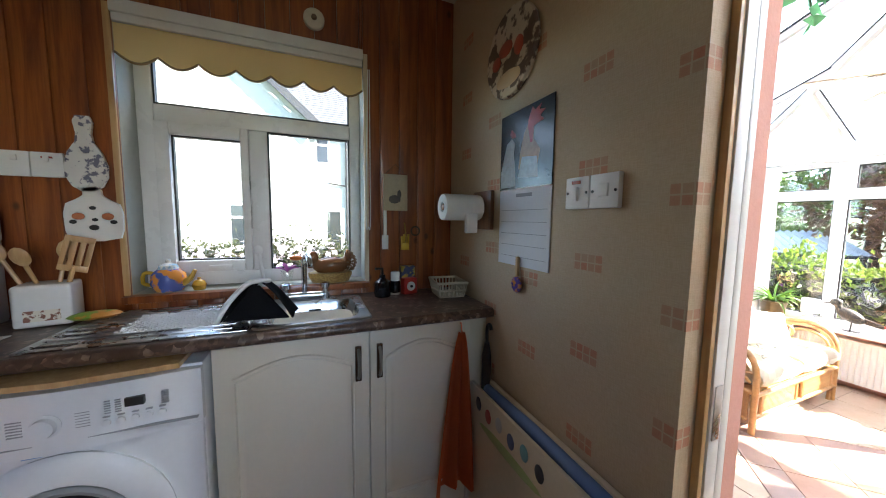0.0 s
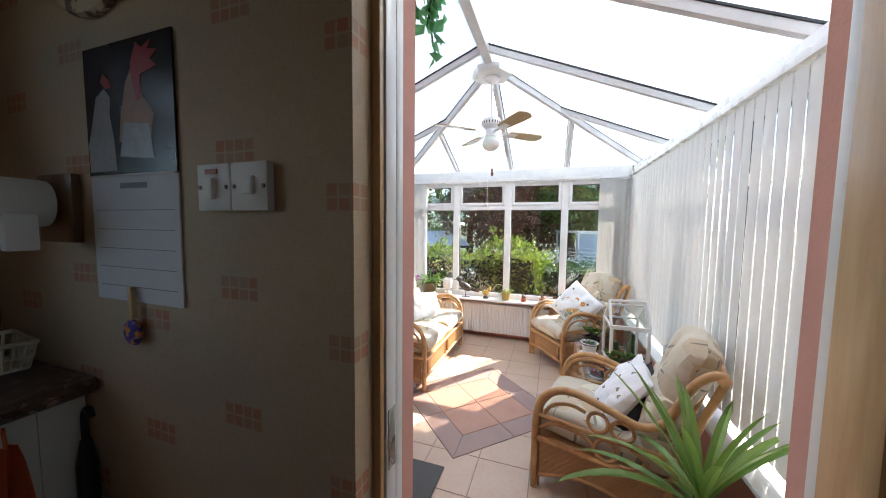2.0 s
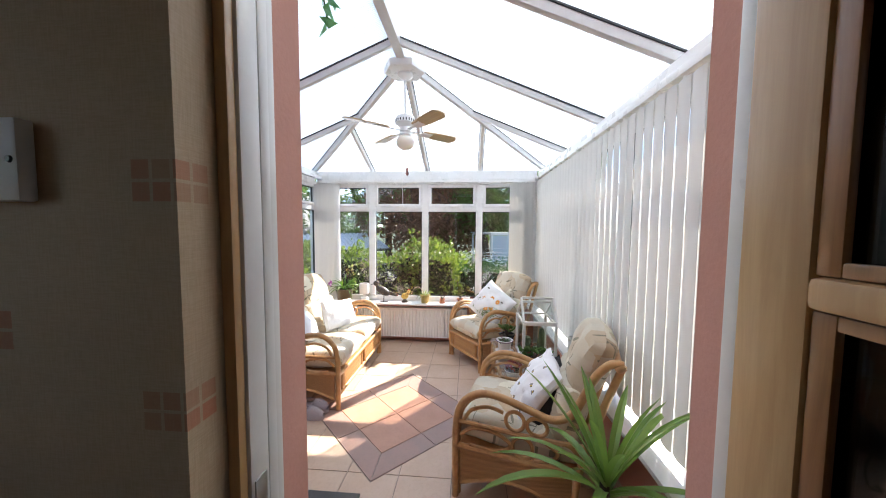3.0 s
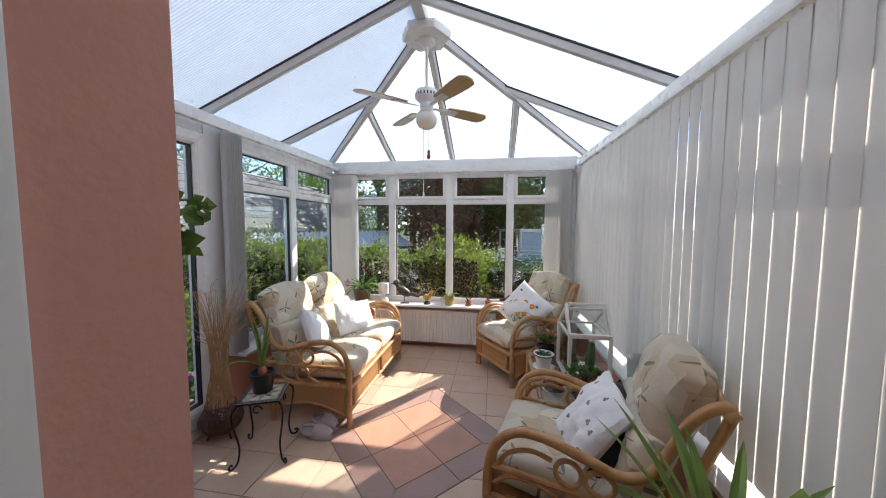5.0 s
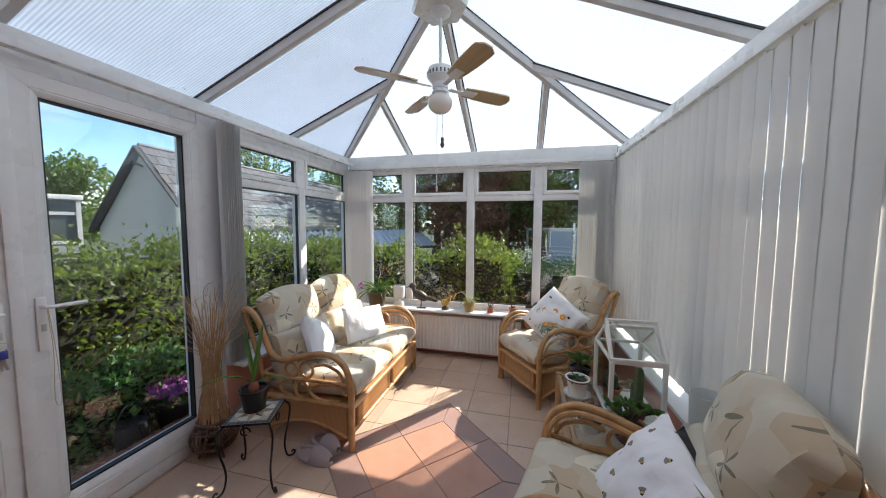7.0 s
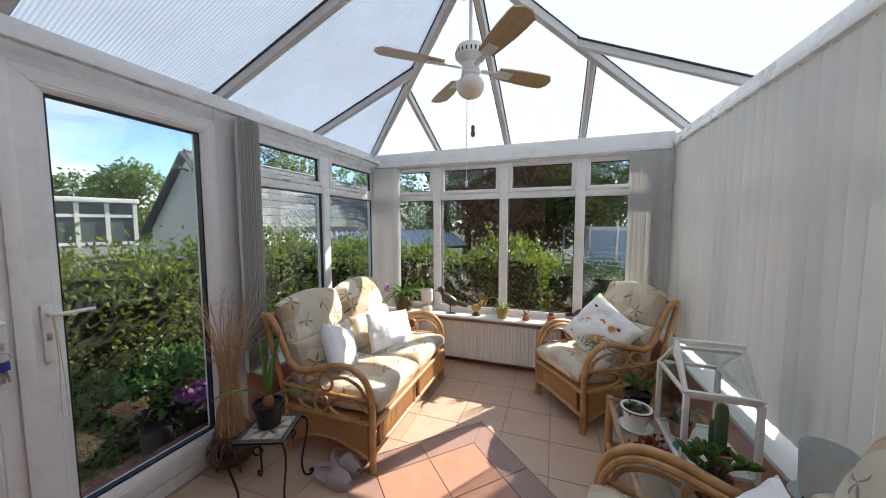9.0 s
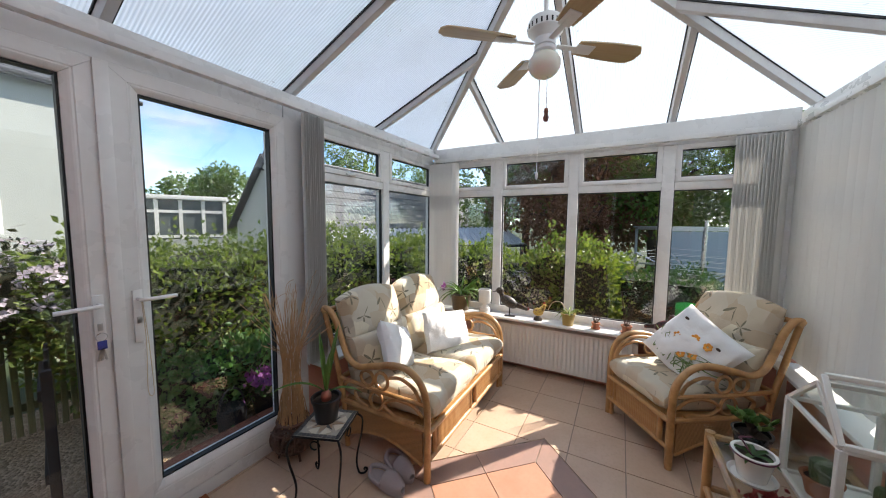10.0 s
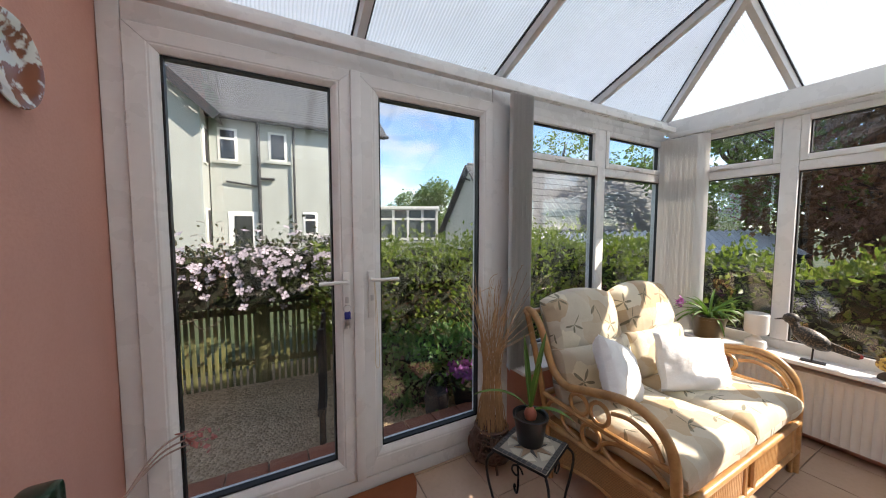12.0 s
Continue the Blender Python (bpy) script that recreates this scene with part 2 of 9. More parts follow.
def spot_fabric(name, base, marks, density=11.0, size=0.02, keep=0.45):
    """White cotton with small scattered printed marks."""
    n = Nodes(name)
    uv = n.uv()
    c = n.mix(n.math("MULTIPLY", n.ramp(n.noise(uv, 6, 4), 0.35, 0.7), 0.2), base, tuple(x * 0.85 for x in base))
    for i, (colour, dx, sx, sy) in enumerate(marks):
        vo = n.add("TexVoronoi", feature="F1", voronoi_dimensions="2D")
        n.plug(uv, vo.inputs["Vector"])
        vo.inputs["Scale"].default_value, vo.inputs["Randomness"].default_value = density, 0.7
        d = n.split(n.vmath("SUBTRACT", uv, vo.outputs["Position"]))
        rc = n.split(vo.outputs["Color"])
        a = n.math("MULTIPLY", rc[0], 6.28)
        ca, sa = n.math("COSINE", a), n.math("SINE", a)
        x = n.math("ADD", n.math("MULTIPLY", d[0], ca), n.math("MULTIPLY", d[1], sa))
        y = n.math("SUBTRACT", n.math("MULTIPLY", d[1], ca), n.math("MULTIPLY", d[0], sa))
        x = n.math("DIVIDE", n.math("SUBTRACT", x, dx * size), sx * size)
        y = n.math("DIVIDE", y, sy * size)
        on = n.math("LESS_THAN", n.math("ADD", n.math("MULTIPLY", x, x), n.math("MULTIPLY", y, y)), 1.0)
        c = n.mix(n.math("MULTIPLY", on, n.math("GREATER_THAN", rc[2], keep)), c, colour)
    n.set(Base_Color=c, Roughness=0.85, Specular_IOR_Level=0.2)
    n.bump(n.noise(uv, 11, 5), 0.35, 0.015)
    return n.m


def tile_material(name, c, c2, rough=0.33):
    n = Nodes(name)
    v = n.pos()
    r = n.rand()
    shift = n.vmath("ADD", v, n.join(n.math("MULTIPLY", r, 30.0), 0.0, 0.0))
    m = n.ramp(n.noise(shift, 5.0, 5, 0.6), 0.3, 0.75)
    col = n.mix(m, c, c2)
    col = n.mix(n.math("MULTIPLY", n.ramp(n.noise(shift, 45, 4), 0.45, 0.75), 0.25), col, tuple(x * 0.75 for x in c2))
    col = n.mix(n.math("MULTIPLY", r, 0.22), col, c2)
    n.set(Base_Color=col, Roughness=n.math("ADD", rough, n.math("MULTIPLY", n.noise(v, 9, 3), 0.15)))
    n.bump(n.noise(shift, 25, 4), 0.08, 0.002)
    return n.m


def polycarbonate_material():
    """Twin-wall roof sheet: milky, ribbed, lets most of the light through."""
    n = Nodes("polycarbonate")
    uv = n.uv()
    rib = n.math("SINE", n.math("MULTIPLY", n.split(uv)[0], 6.2832 / 0.016))
    stain = n.ramp(n.noise(n.pos(), 2.2, 5, 0.6), 0.35, 0.8)
    tl, di, gl, tr = n.add("BsdfTranslucent"), n.add("BsdfDiffuse"), n.add("BsdfGlossy"), n.add("BsdfTransparent")
    c = n.mix(n.math("MULTIPLY", stain, 0.4), (0.74, 0.79, 0.83), (0.62, 0.66, 0.67))
    c = n.mix(n.math("MULTIPLY", n.ramp(rib, -0.1, 0.9), 0.42), c, (0.4, 0.45, 0.48))
    speck = n.math("GREATER_THAN", n.noise(n.pos(), 24, 2), 0.74)
    c = n.mix(n.math("MULTIPLY", speck, 0.5), c, (0.3, 0.31, 0.27))
    n.plug(c, tl.inputs[0])
    n.plug(c, tr.inputs[0])
    di.inputs[0].default_value = (0.8, 0.82, 0.83, 1)
    gl.inputs["Roughness"].default_value = 0.25
    bump = n.add("Bump")
    bump.inputs["Strength"].default_value, bump.inputs["Distance"].default_value = 0.4, 0.004
    n.plug(rib, bump.inputs["Height"])
    for s in (tl, di, gl):
        n.t.links.new(bump.outputs[0], s.inputs["Normal"])

    def blend(f, a, b):
        x = n.add("MixShader")
        x.inputs[0].default_value = f
        n.t.links.new(a.outputs[0], x.inputs[1])
        n.t.links.new(b.outputs[0], x.inputs[2])
        return x
    s = blend(0.13, tl, di)
    s = blend(0.14, s, tr)
    s = blend(0.05, s, gl)
    n.t.links.new(s.outputs[0], n.out.inputs[0])
    return n.m


def blind_material(name="blind_fabric", c=(0.8, 0.79, 0.76)):
    n = Nodes(name)
    v = n.pos()
    weave = n.math("ADD", n.math("SINE", n.math("MULTIPLY", n.split(v)[2], 1400.0)), n.noise(n.scale(v, (250, 250, 30)), 1.0, 2))
    col = n.mix(n.math("MULTIPLY", n.rand(), 0.25), c, tuple(x * 0.86 for x in c))
    col = n.mix(n.math("MULTIPLY", n.ramp(n.noise(v, 3, 4), 0.4, 0.75), 0.2), col, tuple(x * 0.88 for x in c))
    d, t, x = n.add("BsdfDiffuse"), n.add("BsdfTranslucent"), n.add("MixShader")
    n.plug(col, d.inputs[0])
    n.plug(col, t.inputs[0])
    x.inputs[0].default_value = 0.16
    n.t.links.new(d.outputs[0], x.inputs[1])
    n.t.links.new(t.outputs[0], x.inputs[2])
    n.t.links.new(x.outputs[0], n.out.inputs[0])
    return n.m


def leaf_material(name, c, c2, through=0.3, rough=0.45):
    n = Nodes(name)
    r = n.island()
    col = n.mix(r, c, c2)
    col = n.mix(n.math("MULTIPLY", n.noise(n.pos(), 30, 2), 0.35), col, tuple(x * 0.6 for x in c))
    n.set(Base_Color=col, Roughness=rough, Specular_IOR_Level=0.4)
    t, x = n.add("BsdfTranslucent"), n.add("MixShader")
    n.plug(n.mix(0.4, col, (c2[0] * 1.3, c2[1] * 1.5, c2[2] * 0.6)), t.inputs[0])
    x.inputs[0].default_value = through
    n.t.links.new(n.b.outputs[0], x.inputs[1])
    n.t.links.new(t.outputs[0], x.inputs[2])
    n.t.links.new(x.outputs[0], n.out.inputs[0])
    return n.m


def worktop_material():
    """Dark brown mottled stone-effect laminate."""
    n = Nodes("worktop_laminate")
    v = n.pos()
    cells = n.voronoi(v, 60)
    r = n.split(cells[1])
    c = n.mix(r[0], (0.045, 0.024, 0.016), (0.17, 0.1, 0.065))
    c = n.mix(n.math("MULTIPLY", n.math("GREATER_THAN", r[1], 0.82), 0.7), c, (0.36, 0.26, 0.19))
    c = n.mix(n.ramp(n.noise(v, 18, 5), 0.35, 0.65), c, (0.07, 0.038, 0.026))
    n.set(Base_Color=c, Roughness=0.3)
    return n.m


def gravel_material():
    n = Nodes("gravel_stones")
    v = n.pos()
    cells = n.voronoi(v, 55)
    r = n.split(cells[1])
    c = n.mix(r[0], (0.34, 0.235, 0.145), (0.66, 0.48, 0.32))
    c = n.mix(n.math("MULTIPLY", n.ramp(n.noise(v, 1.6, 4), 0.45, 0.7), 0.5), c, (0.28, 0.195, 0.12))
    n.set(Base_Color=c, Roughness=0.9, Specular_IOR_Level=0.15)
    n.bump(n.math("SUBTRACT", 1.0, cells[0]), 0.9, 0.02)
    return n.m


def slate_material(name, c=(0.13, 0.135, 0.15), c2=(0.2, 0.2, 0.21)):
    n = Nodes(name)
    v = n.pos()
    col = n.mix(n.rand(), c, c2)
    col = n.mix(n.math("MULTIPLY", n.island(), 0.6), col, tuple(x * 0.7 for x in c))
    col = n.mix(n.math("MULTIPLY", n.ramp(n.noise(v, 3, 5), 0.45, 0.75), 0.4), col, (0.19, 0.19, 0.16))
    n.set(Base_Color=col, Roughness=0.6)
    n.bump(n.noise(v, 20, 4), 0.2, 0.01)
    return n.m


def render_material(name, c, c2, fine=90.0):
    """Painted render or plaster with weather stains."""
    n = Nodes(name)
    v = n.pos()
    col = n.mix(n.math("MULTIPLY", n.ramp(n.noise(n.scale(v, (1, 1, 0.4)), 1.6, 5, 0.6), 0.4, 0.8), 0.6), c, c2)
    col = n.mix(n.math("MULTIPLY", n.ramp(n.noise(v, fine, 3), 0.4, 0.7), 0.2), col, c2)
    n.set(Base_Color=col, Roughness=0.85, Specular_IOR_Level=0.25)
    n.bump(n.noise(v, fine, 5), 0.25, 0.004)
    return n.m


def speckled(name, c, c2, scale=40.0, edge=0.5, rough=0.4, metal=0.0):
    n = Nodes(name)
    v = n.obj()
    f = n.ramp(n.noise(v, scale, 3), edge - 0.04, edge + 0.04)
    n.set(Base_Color=n.mix(f, c, c2), Roughness=rough, Metallic=metal)
    n.bump(f, 0.2, 0.001)
    return n.m


UPVC = plain("white_upvc", (0.8, 0.79, 0.77), 0.28, amount=0.06, fine=25, broad=2.5, bump=0.02)
UPVC_OLD = plain("roof_bar_upvc", (0.66, 0.64, 0.62), 0.35, amount=0.12, fine=25, broad=3, bump=0.02)
GASKET = plain("black_rubber", (0.012, 0.012, 0.012), 0.5, bump=0)
GLASS = glass_material("window_glass", (0.89, 0.905, 0.905), 0.35)
CLEAR = glass_material("clear_glass", (0.96, 0.98, 0.97))
ROOF = polycarbonate_material()
PINK = render_material("pink_plaster", (0.66, 0.345, 0.275), (0.58, 0.28, 0.215))
PAPER_WALL = wallpaper_material()
BOARD = pine_material("varnished_pine_board", (0.38, 0.115, 0.026), (0.15, 0.034, 0.01))
PINE_DOOR = pine_material("pale_pine", (0.62, 0.4, 0.19), (0.47, 0.27, 0.11), knots=False, rough=0.4)
PINE_BEAD = pine_material("stained_beading", (0.36, 0.17, 0.06), (0.2, 0.085, 0.03), knots=False)
RATTAN = rattan_material("rattan_cane")
RATTAN_BIND = rattan_material("cane_binding", (0.6, 0.36, 0.16), (0.44, 0.23, 0.09))
WICKER = wicker_material()
FABRIC = fabric_material("leaf_print_cotton")
WHITE_COTTON = fabric_material("white_cotton", (0.82, 0.81, 0.8), motifs=False)
DARK_COTTON = fabric_material("black_cotton", (0.02, 0.018, 0.02), motifs=False)
BEES = spot_fabric("bee_print_cotton", (0.82, 0.8, 0.8), [((0.02, 0.016, 0.012), 0.0, 0.62, 0.36), ((0.6, 0.4, 0.1), 0.15, 0.16, 0.34), ((0.25, 0.23, 0.22), -0.35, 0.3, 0.6)], 11.0, 0.021, 0.3)
TILE = tile_material("beige_floor_tile", (0.58, 0.42, 0.31), (0.52, 0.36, 0.25))
TERRACOTTA = tile_material("terracotta_tile", (0.49, 0.26, 0.17), (0.42, 0.21, 0.13), 0.3)
BORDER = tile_material("mottled_border_tile", (0.37, 0.22, 0.17), (0.3, 0.2, 0.165), 0.3)
GROUT = plain("grey_grout", (0.3, 0.24, 0.19), 0.9, amount=0.2)
BLIND = blind_material()
WHITE_PAINT = plain("white_gloss_paint", (0.8, 0.78, 0.74), 0.3, amount=0.06, bump=0.02)
CREAM_PAINT = plain("cream_paint", (0.7, 0.57, 0.39), 0.4, amount=0.1, bump=0.03)
RADIATOR = plain("radiator_enamel", (0.84, 0.82, 0.78), 0.3, amount=0.05, bump=0)
IRON = plain("wrought_iron", (0.02, 0.018, 0.017), 0.45, metal=0.6, amount=0.3, bump=0.1)
BLACK_PLASTIC = plain("black_plastic", (0.015, 0.015, 0.016), 0.3, amount=0.2, bump=0.02)
SOIL = plain("potting_soil", (0.05, 0.032, 0.02), 0.95, amount=0.5, fine=120, bump=0.8, dist=0.01)
CHROME = plain("chrome", (0.75, 0.75, 0.76), 0.12, metal=1.0, amount=0.05, bump=0)
STEEL = plain("brushed_steel", (0.6, 0.6, 0.6), 0.28, metal=1.0, amount=0.1, fine=200, bump=0.03)
FAN_WOOD = pine_material("fan_blade_laminate", (0.5, 0.37, 0.2), (0.42, 0.3, 0.155), along=0, knots=False, object_space=True)
WHITE_PLASTIC = plain("white_plastic", (0.8, 0.79, 0.77), 0.35, amount=0.05, bump=0)
LEAF = leaf_material("houseplant_leaf", (0.06, 0.13, 0.025), (0.13, 0.24, 0.05))
LEAF_DARK = leaf_material("dark_houseplant_leaf", (0.03, 0.075, 0.02), (0.07, 0.14, 0.04))
HEDGE_LEAF = leaf_material("hedge_leaf", (0.045, 0.085, 0.017), (0.25, 0.31, 0.07), 0.42)
HEDGE_DARK = plain("hedge_shade_core", (0.018, 0.022, 0.008), 0.9, amount=0.4)
TREE_LEAF = leaf_material("tree_leaf", (0.07, 0.13, 0.03), (0.2, 0.28, 0.07), 0.45)
TREE_RED = leaf_material("copper_leaf", (0.14, 0.065, 0.04), (0.22, 0.12, 0.06), 0.45)
BARK = plain("bark", (0.09, 0.065, 0.045), 0.9, amount=0.4, bump=0.6, dist=0.02)
GRAVEL = gravel_material()
SLATE = slate_material("slate", (0.085, 0.088, 0.095), (0.14, 0.14, 0.145))
HOUSE_RENDER = render_material("cream_house_render", (0.42, 0.435, 0.4), (0.3, 0.31, 0.285), 30)
GARAGE_RENDER = render_material("grey_white_render", (0.6, 0.6, 0.56), (0.48, 0.48, 0.45), 30)
TIN = plain("corrugated_tin", (0.68, 0.68, 0.67), 0.5, metal=0.0, amount=0.25, fine=8, broad=1.2)
BRICK = plain("red_brick_paver", (0.36, 0.125, 0.07), 0.8, amount=0.3, fine=70, bump=0.3)
FENCE_WOOD = pine_material("mossy_fence_wood", (0.19, 0.18, 0.06), (0.09, 0.09, 0.035), knots=False, rough=0.9)
CLEMATIS = leaf_material("clematis_petal", (0.52, 0.43, 0.53), (0.66, 0.58, 0.66), 0.3)
PURPLE = leaf_material("purple_petal", (0.28, 0.06, 0.3), (0.4, 0.14, 0.42), 0.3)
DARK_PAINT = plain("dark_gutter_paint", (0.03, 0.03, 0.032), 0.5, amount=0.2)
WORKTOP = worktop_material()
CABINET = plain("cream_cabinet_door", (0.74, 0.67, 0.53), 0.35, amount=0.06, bump=0.02)
ENAMEL = plain("white_appliance_enamel", (0.78, 0.79, 0.8), 0.22, amount=0.05, bump=0)
ROOM_GLASS = glass_material("dark_room_glass", (0.35, 0.38, 0.4), 0.2)
ROOM_DARK = plain("dark_interior", (0.02, 0.02, 0.022), 0.8)

# ---- mesh tools ----
def finish(bm, smooth=True):
    me = bpy.data.meshes.new("mesh")
    bmesh.ops.recalc_face_normals(bm, faces=bm.faces)
    bm.to_mesh(me)
    bm.free()
    if smooth:
        for p in me.polygons:
            p.use_smooth = True
        me.set_sharp_from_angle(angle=radians(38))
    return me


def part(name, bm, material, parent=None, label="", smooth=True, at=None):
    """One mesh object, under a thing or under a part."""
    me = finish(bm, smooth) if isinstance(bm, bmesh.types.BMesh) else bm
    for m in material if isinstance(material, (list, tuple)) else [material]:
        if m.name not in me.materials:
            me.materials.append(m)
    ob = new(name, me)
    if at is not None:
        ob.matrix_basis = at
    if parent:
        ob.parent = parent
    if label:
        ob["label"] = label
    return ob


def thing(name, label, category, m=None, group="", kind=""):
    ob = tagged(new(name), label, category, group, kind)
    ob.empty_display_size = 0.05
    if m is not None:
        ob.matrix_basis = m
    return ob


def setting(name, bm, material, label="", category=""):
    return tagged(part(name, bm, material), label, category, kind="structure")


def bm_new():
    return bmesh.new()


def box(bm, x0, x1, y0, y1, z0, z1, bevel=0.0, seg=2, m=None):
    r = bmesh.ops.create_cube(bm, size=1.0, matrix=Matrix.Translation(((x0 + x1) / 2, (y0 + y1) / 2, (z0 + z1) / 2)) @ Matrix.Diagonal((x1 - x0, y1 - y0, z1 - z0, 1)))
    vs = r["verts"]
    if bevel:
        es = list({e for v in vs for e in v.link_edges})
        out = bmesh.ops.bevel(bm, geom=es, offset=bevel, segments=seg, profile=0.6, affect="EDGES", clamp_overlap=True)
        vs = out["verts"]
        vs = list({v for f in out["faces"] for v in f.verts} | {v for v in vs if v.is_valid})
        seen, stack = set(vs), list(vs)
        while stack:
            for e in stack.pop().link_edges:
                for v in e.verts:
                    if v not in seen:
                        seen.add(v)
                        stack.append(v)
        vs = list(seen)
    if m is not None:
        bmesh.ops.transform(bm, matrix=m, verts=vs)
    return vs


def boxed(*a, **k):
    bm = bm_new()
    box(bm, *a, **k)
    return bm


def tube(bm, pts, r, seg=10, closed=False, radii=None):
    """A round bar along points."""
    pts = [Vector(p) for p in pts]
    n = len(pts)
    rings = []
    up = None
    for i, p in enumerate(pts):
        a = pts[(i - 1) % n] if closed or i else p
        b = pts[(i + 1) % n] if closed or i < n - 1 else p
        d = (b - a).normalized()
        if up is None:
            up = d.orthogonal().normalized()
        up = (up - d * up.dot(d)).normalized()
        s = d.cross(up)
        rr = radii[i] if radii else r
        rings.append([bm.verts.new(p + (up * math.cos(t) + s * math.sin(t)) * rr) for t in (2 * math.pi * k / seg for k in range(seg))])
    for i in range(n if closed else n - 1):
        a, b = rings[i], rings[(i + 1) % n]
        off = 0
        if closed and i == n - 1:
            off = min(range(seg), key=lambda o: (a[0].co - b[o].co).length)
        for k in range(seg):
            bm.faces.new((a[k], a[(k + 1) % seg], b[(k + 1 + off) % seg], b[(k + off) % seg]))
    if not closed:
        bm.faces.new(rings[0])
        bm.faces.new(rings[-1])
    return bm


def spline(pts, n=8):
    """Points on a smooth curve through pts."""
    p = [Vector(q) for q in pts]
    out = []
    for i in range(len(p) - 1):
        a, b, c, d = p[max(i - 1, 0)], p[i], p[i + 1], p[min(i + 2, len(p) - 1)]
        for k in range(n):
            t = k / n
            out.append(0.5 * ((2 * b) + (c - a) * t + (2 * a - 5 * b + 4 * c - d) * t * t + (3 * b - a - 3 * c + d) * t ** 3))
    out.append(p[-1])
    return out


def tubed(pts, r, seg=10, closed=False, radii=None):
    return tube(bm_new(), pts, r, seg, closed, radii)


def lathe(bm, profile, seg=24, m=None):
    """A turned body from (radius, height) pairs."""
    rings = []
    for r, z in profile:
        if r < 1e-5:
            rings.append([bm.verts.new((0, 0, z))])
        else:
            rings.append([bm.verts.new((r * math.cos(t), r * math.sin(t), z)) for t in (2 * math.pi * k / seg for k in range(seg))])
    vs = [v for ring in rings for v in ring]
    for a, b in zip(rings, rings[1:]):
        for k in range(seg):
            if len(a) == 1 and len(b) == 1:
                continue
            f = [a[k % len(a)], a[(k + 1) % len(a)], b[(k + 1) % len(b)], b[k % len(b)]]
            bm.faces.new(list(dict.fromkeys(f)))
    if m is not None:
        bmesh.ops.transform(bm, matrix=m, verts=vs)
    return bm


def turned(profile, seg=24, m=None):
    return lathe(bm_new(), profile, seg, m)


def ball(bm, c, r, sub=2, s=(1, 1, 1), m=None):
    mm = Matrix.Translation(c) @ (m or Matrix()) @ Matrix.Diagonal((r * s[0], r * s[1], r * s[2], 1))
    bmesh.ops.create_icosphere(bm, subdivisions=sub, radius=1.0, matrix=mm)
    return bm


def balled(c, r, sub=2, s=(1, 1, 1), m=None):
    return ball(bm_new(), c, r, sub, s, m)


def prism(bm, outline, y0, y1, axis="y"):
    """An outline of (a, b) pulled from y0 to y1: axis y gives (a, y, b), x gives (x, a, b), z gives (a, b, z)."""
    place = {"y": lambda a, b, t: (a, t, b), "x": lambda a, b, t: (t, a, b), "z": lambda a, b, t: (a, b, t)}[axis]
    lo = [bm.verts.new(place(a, b, y0)) for a, b in outline]
    hi = [bm.verts.new(place(a, b, y1)) for a, b in outline]
    bm.faces.new(lo)
    bm.faces.new(hi)
    for i in range(len(lo)):
        j = (i + 1) % len(lo)
        bm.faces.new((lo[i], lo[j], hi[j], hi[i]))
    return bm


def prismed(outline, y0, y1, axis="y"):
    return prism(bm_new(), outline, y0, y1, axis)


def cushion(w, h, t, n=14, sag=0.0, top=None, wrinkle=0.006, seed=0, boxy=False):
    """A stuffed cushion lying in x (w) and y (h), thickness t in z, with UVs in metres. top(u) lifts the y of the upper edge."""
    bm = bm_new()
    uvl = bm.loops.layers.uv.new("uv")
    rnd = Vector((seed * 3.1, seed * 1.7, 0.3))

    def step(i):
        return math.sin((i / n - 0.5) * math.pi) if boxy else i / n * 2 - 1

    def point(i, j, side):
        u, v = step(i), step(j)
        k, e, tuck = (7.0, 0.3, 0.015) if boxy else (3.2, 0.42, 0.05)
        puff = (max(0.0, 1 - abs(u) ** k) * max(0.0, 1 - abs(v) ** k)) ** e * (1 + (0.12 * (1 - u * u) * (1 - v * v) if boxy else 0))
        pull = 1 - tuck * (1 - u * u) * (abs(v) ** 4)
        x = u * w / 2 * (1 - tuck * (1 - v * v) * abs(u) ** 4)
        y = v * h / 2 * pull
        if top and v > 0:
            y += top(u) * v
        z = side * t / 2 * puff + noise.noise(Vector((x * 9, y * 9, side)) + rnd) * wrinkle * (0.3 + puff) + abs(noise.noise(Vector((x * 21, y * 17, side * 2)) + rnd)) * wrinkle * 0.7 * puff - sag * (1 - u * u) * (1 - v * v)
        return (x, y, z)
    grids = []
    for side in (1, -1):
        g = [[bm.verts.new(point(i, j, side)) for j in range(n + 1)] for i in range(n + 1)]
        grids.append(g)
        for i in range(n):
            for j in range(n):
                f = bm.faces.new((g[i][j], g[i + 1][j], g[i + 1][j + 1], g[i][j + 1]))
                for l, (a, b) in zip(f.loops, ((i, j), (i + 1, j), (i + 1, j + 1), (i, j + 1))):
                    l[uvl].uv = ((step(a) + 1) / 2 * w + seed * 0.37 + (0.7 if side < 0 else 0), (step(b) + 1) / 2 * h + seed * 0.23)
    a, b = grids
    ring = [(i, 0) for i in range(n)] + [(n, j) for j in range(n)] + [(i, n) for i in range(n, 0, -1)] + [(0, j) for j in range(n, 0, -1)]
    for (i, j), (k, l) in zip(ring, ring[1:] + ring[:1]):
        f = bm.faces.new((a[i][j], a[k][l], b[k][l], b[i][j]))
        for lo in f.loops:
            lo[uvl].uv = (i / n * w + seed * 0.37, j / n * h + seed * 0.23)
    bmesh.ops.remove_doubles(bm, verts=bm.verts, dist=0.0006)
    return bm


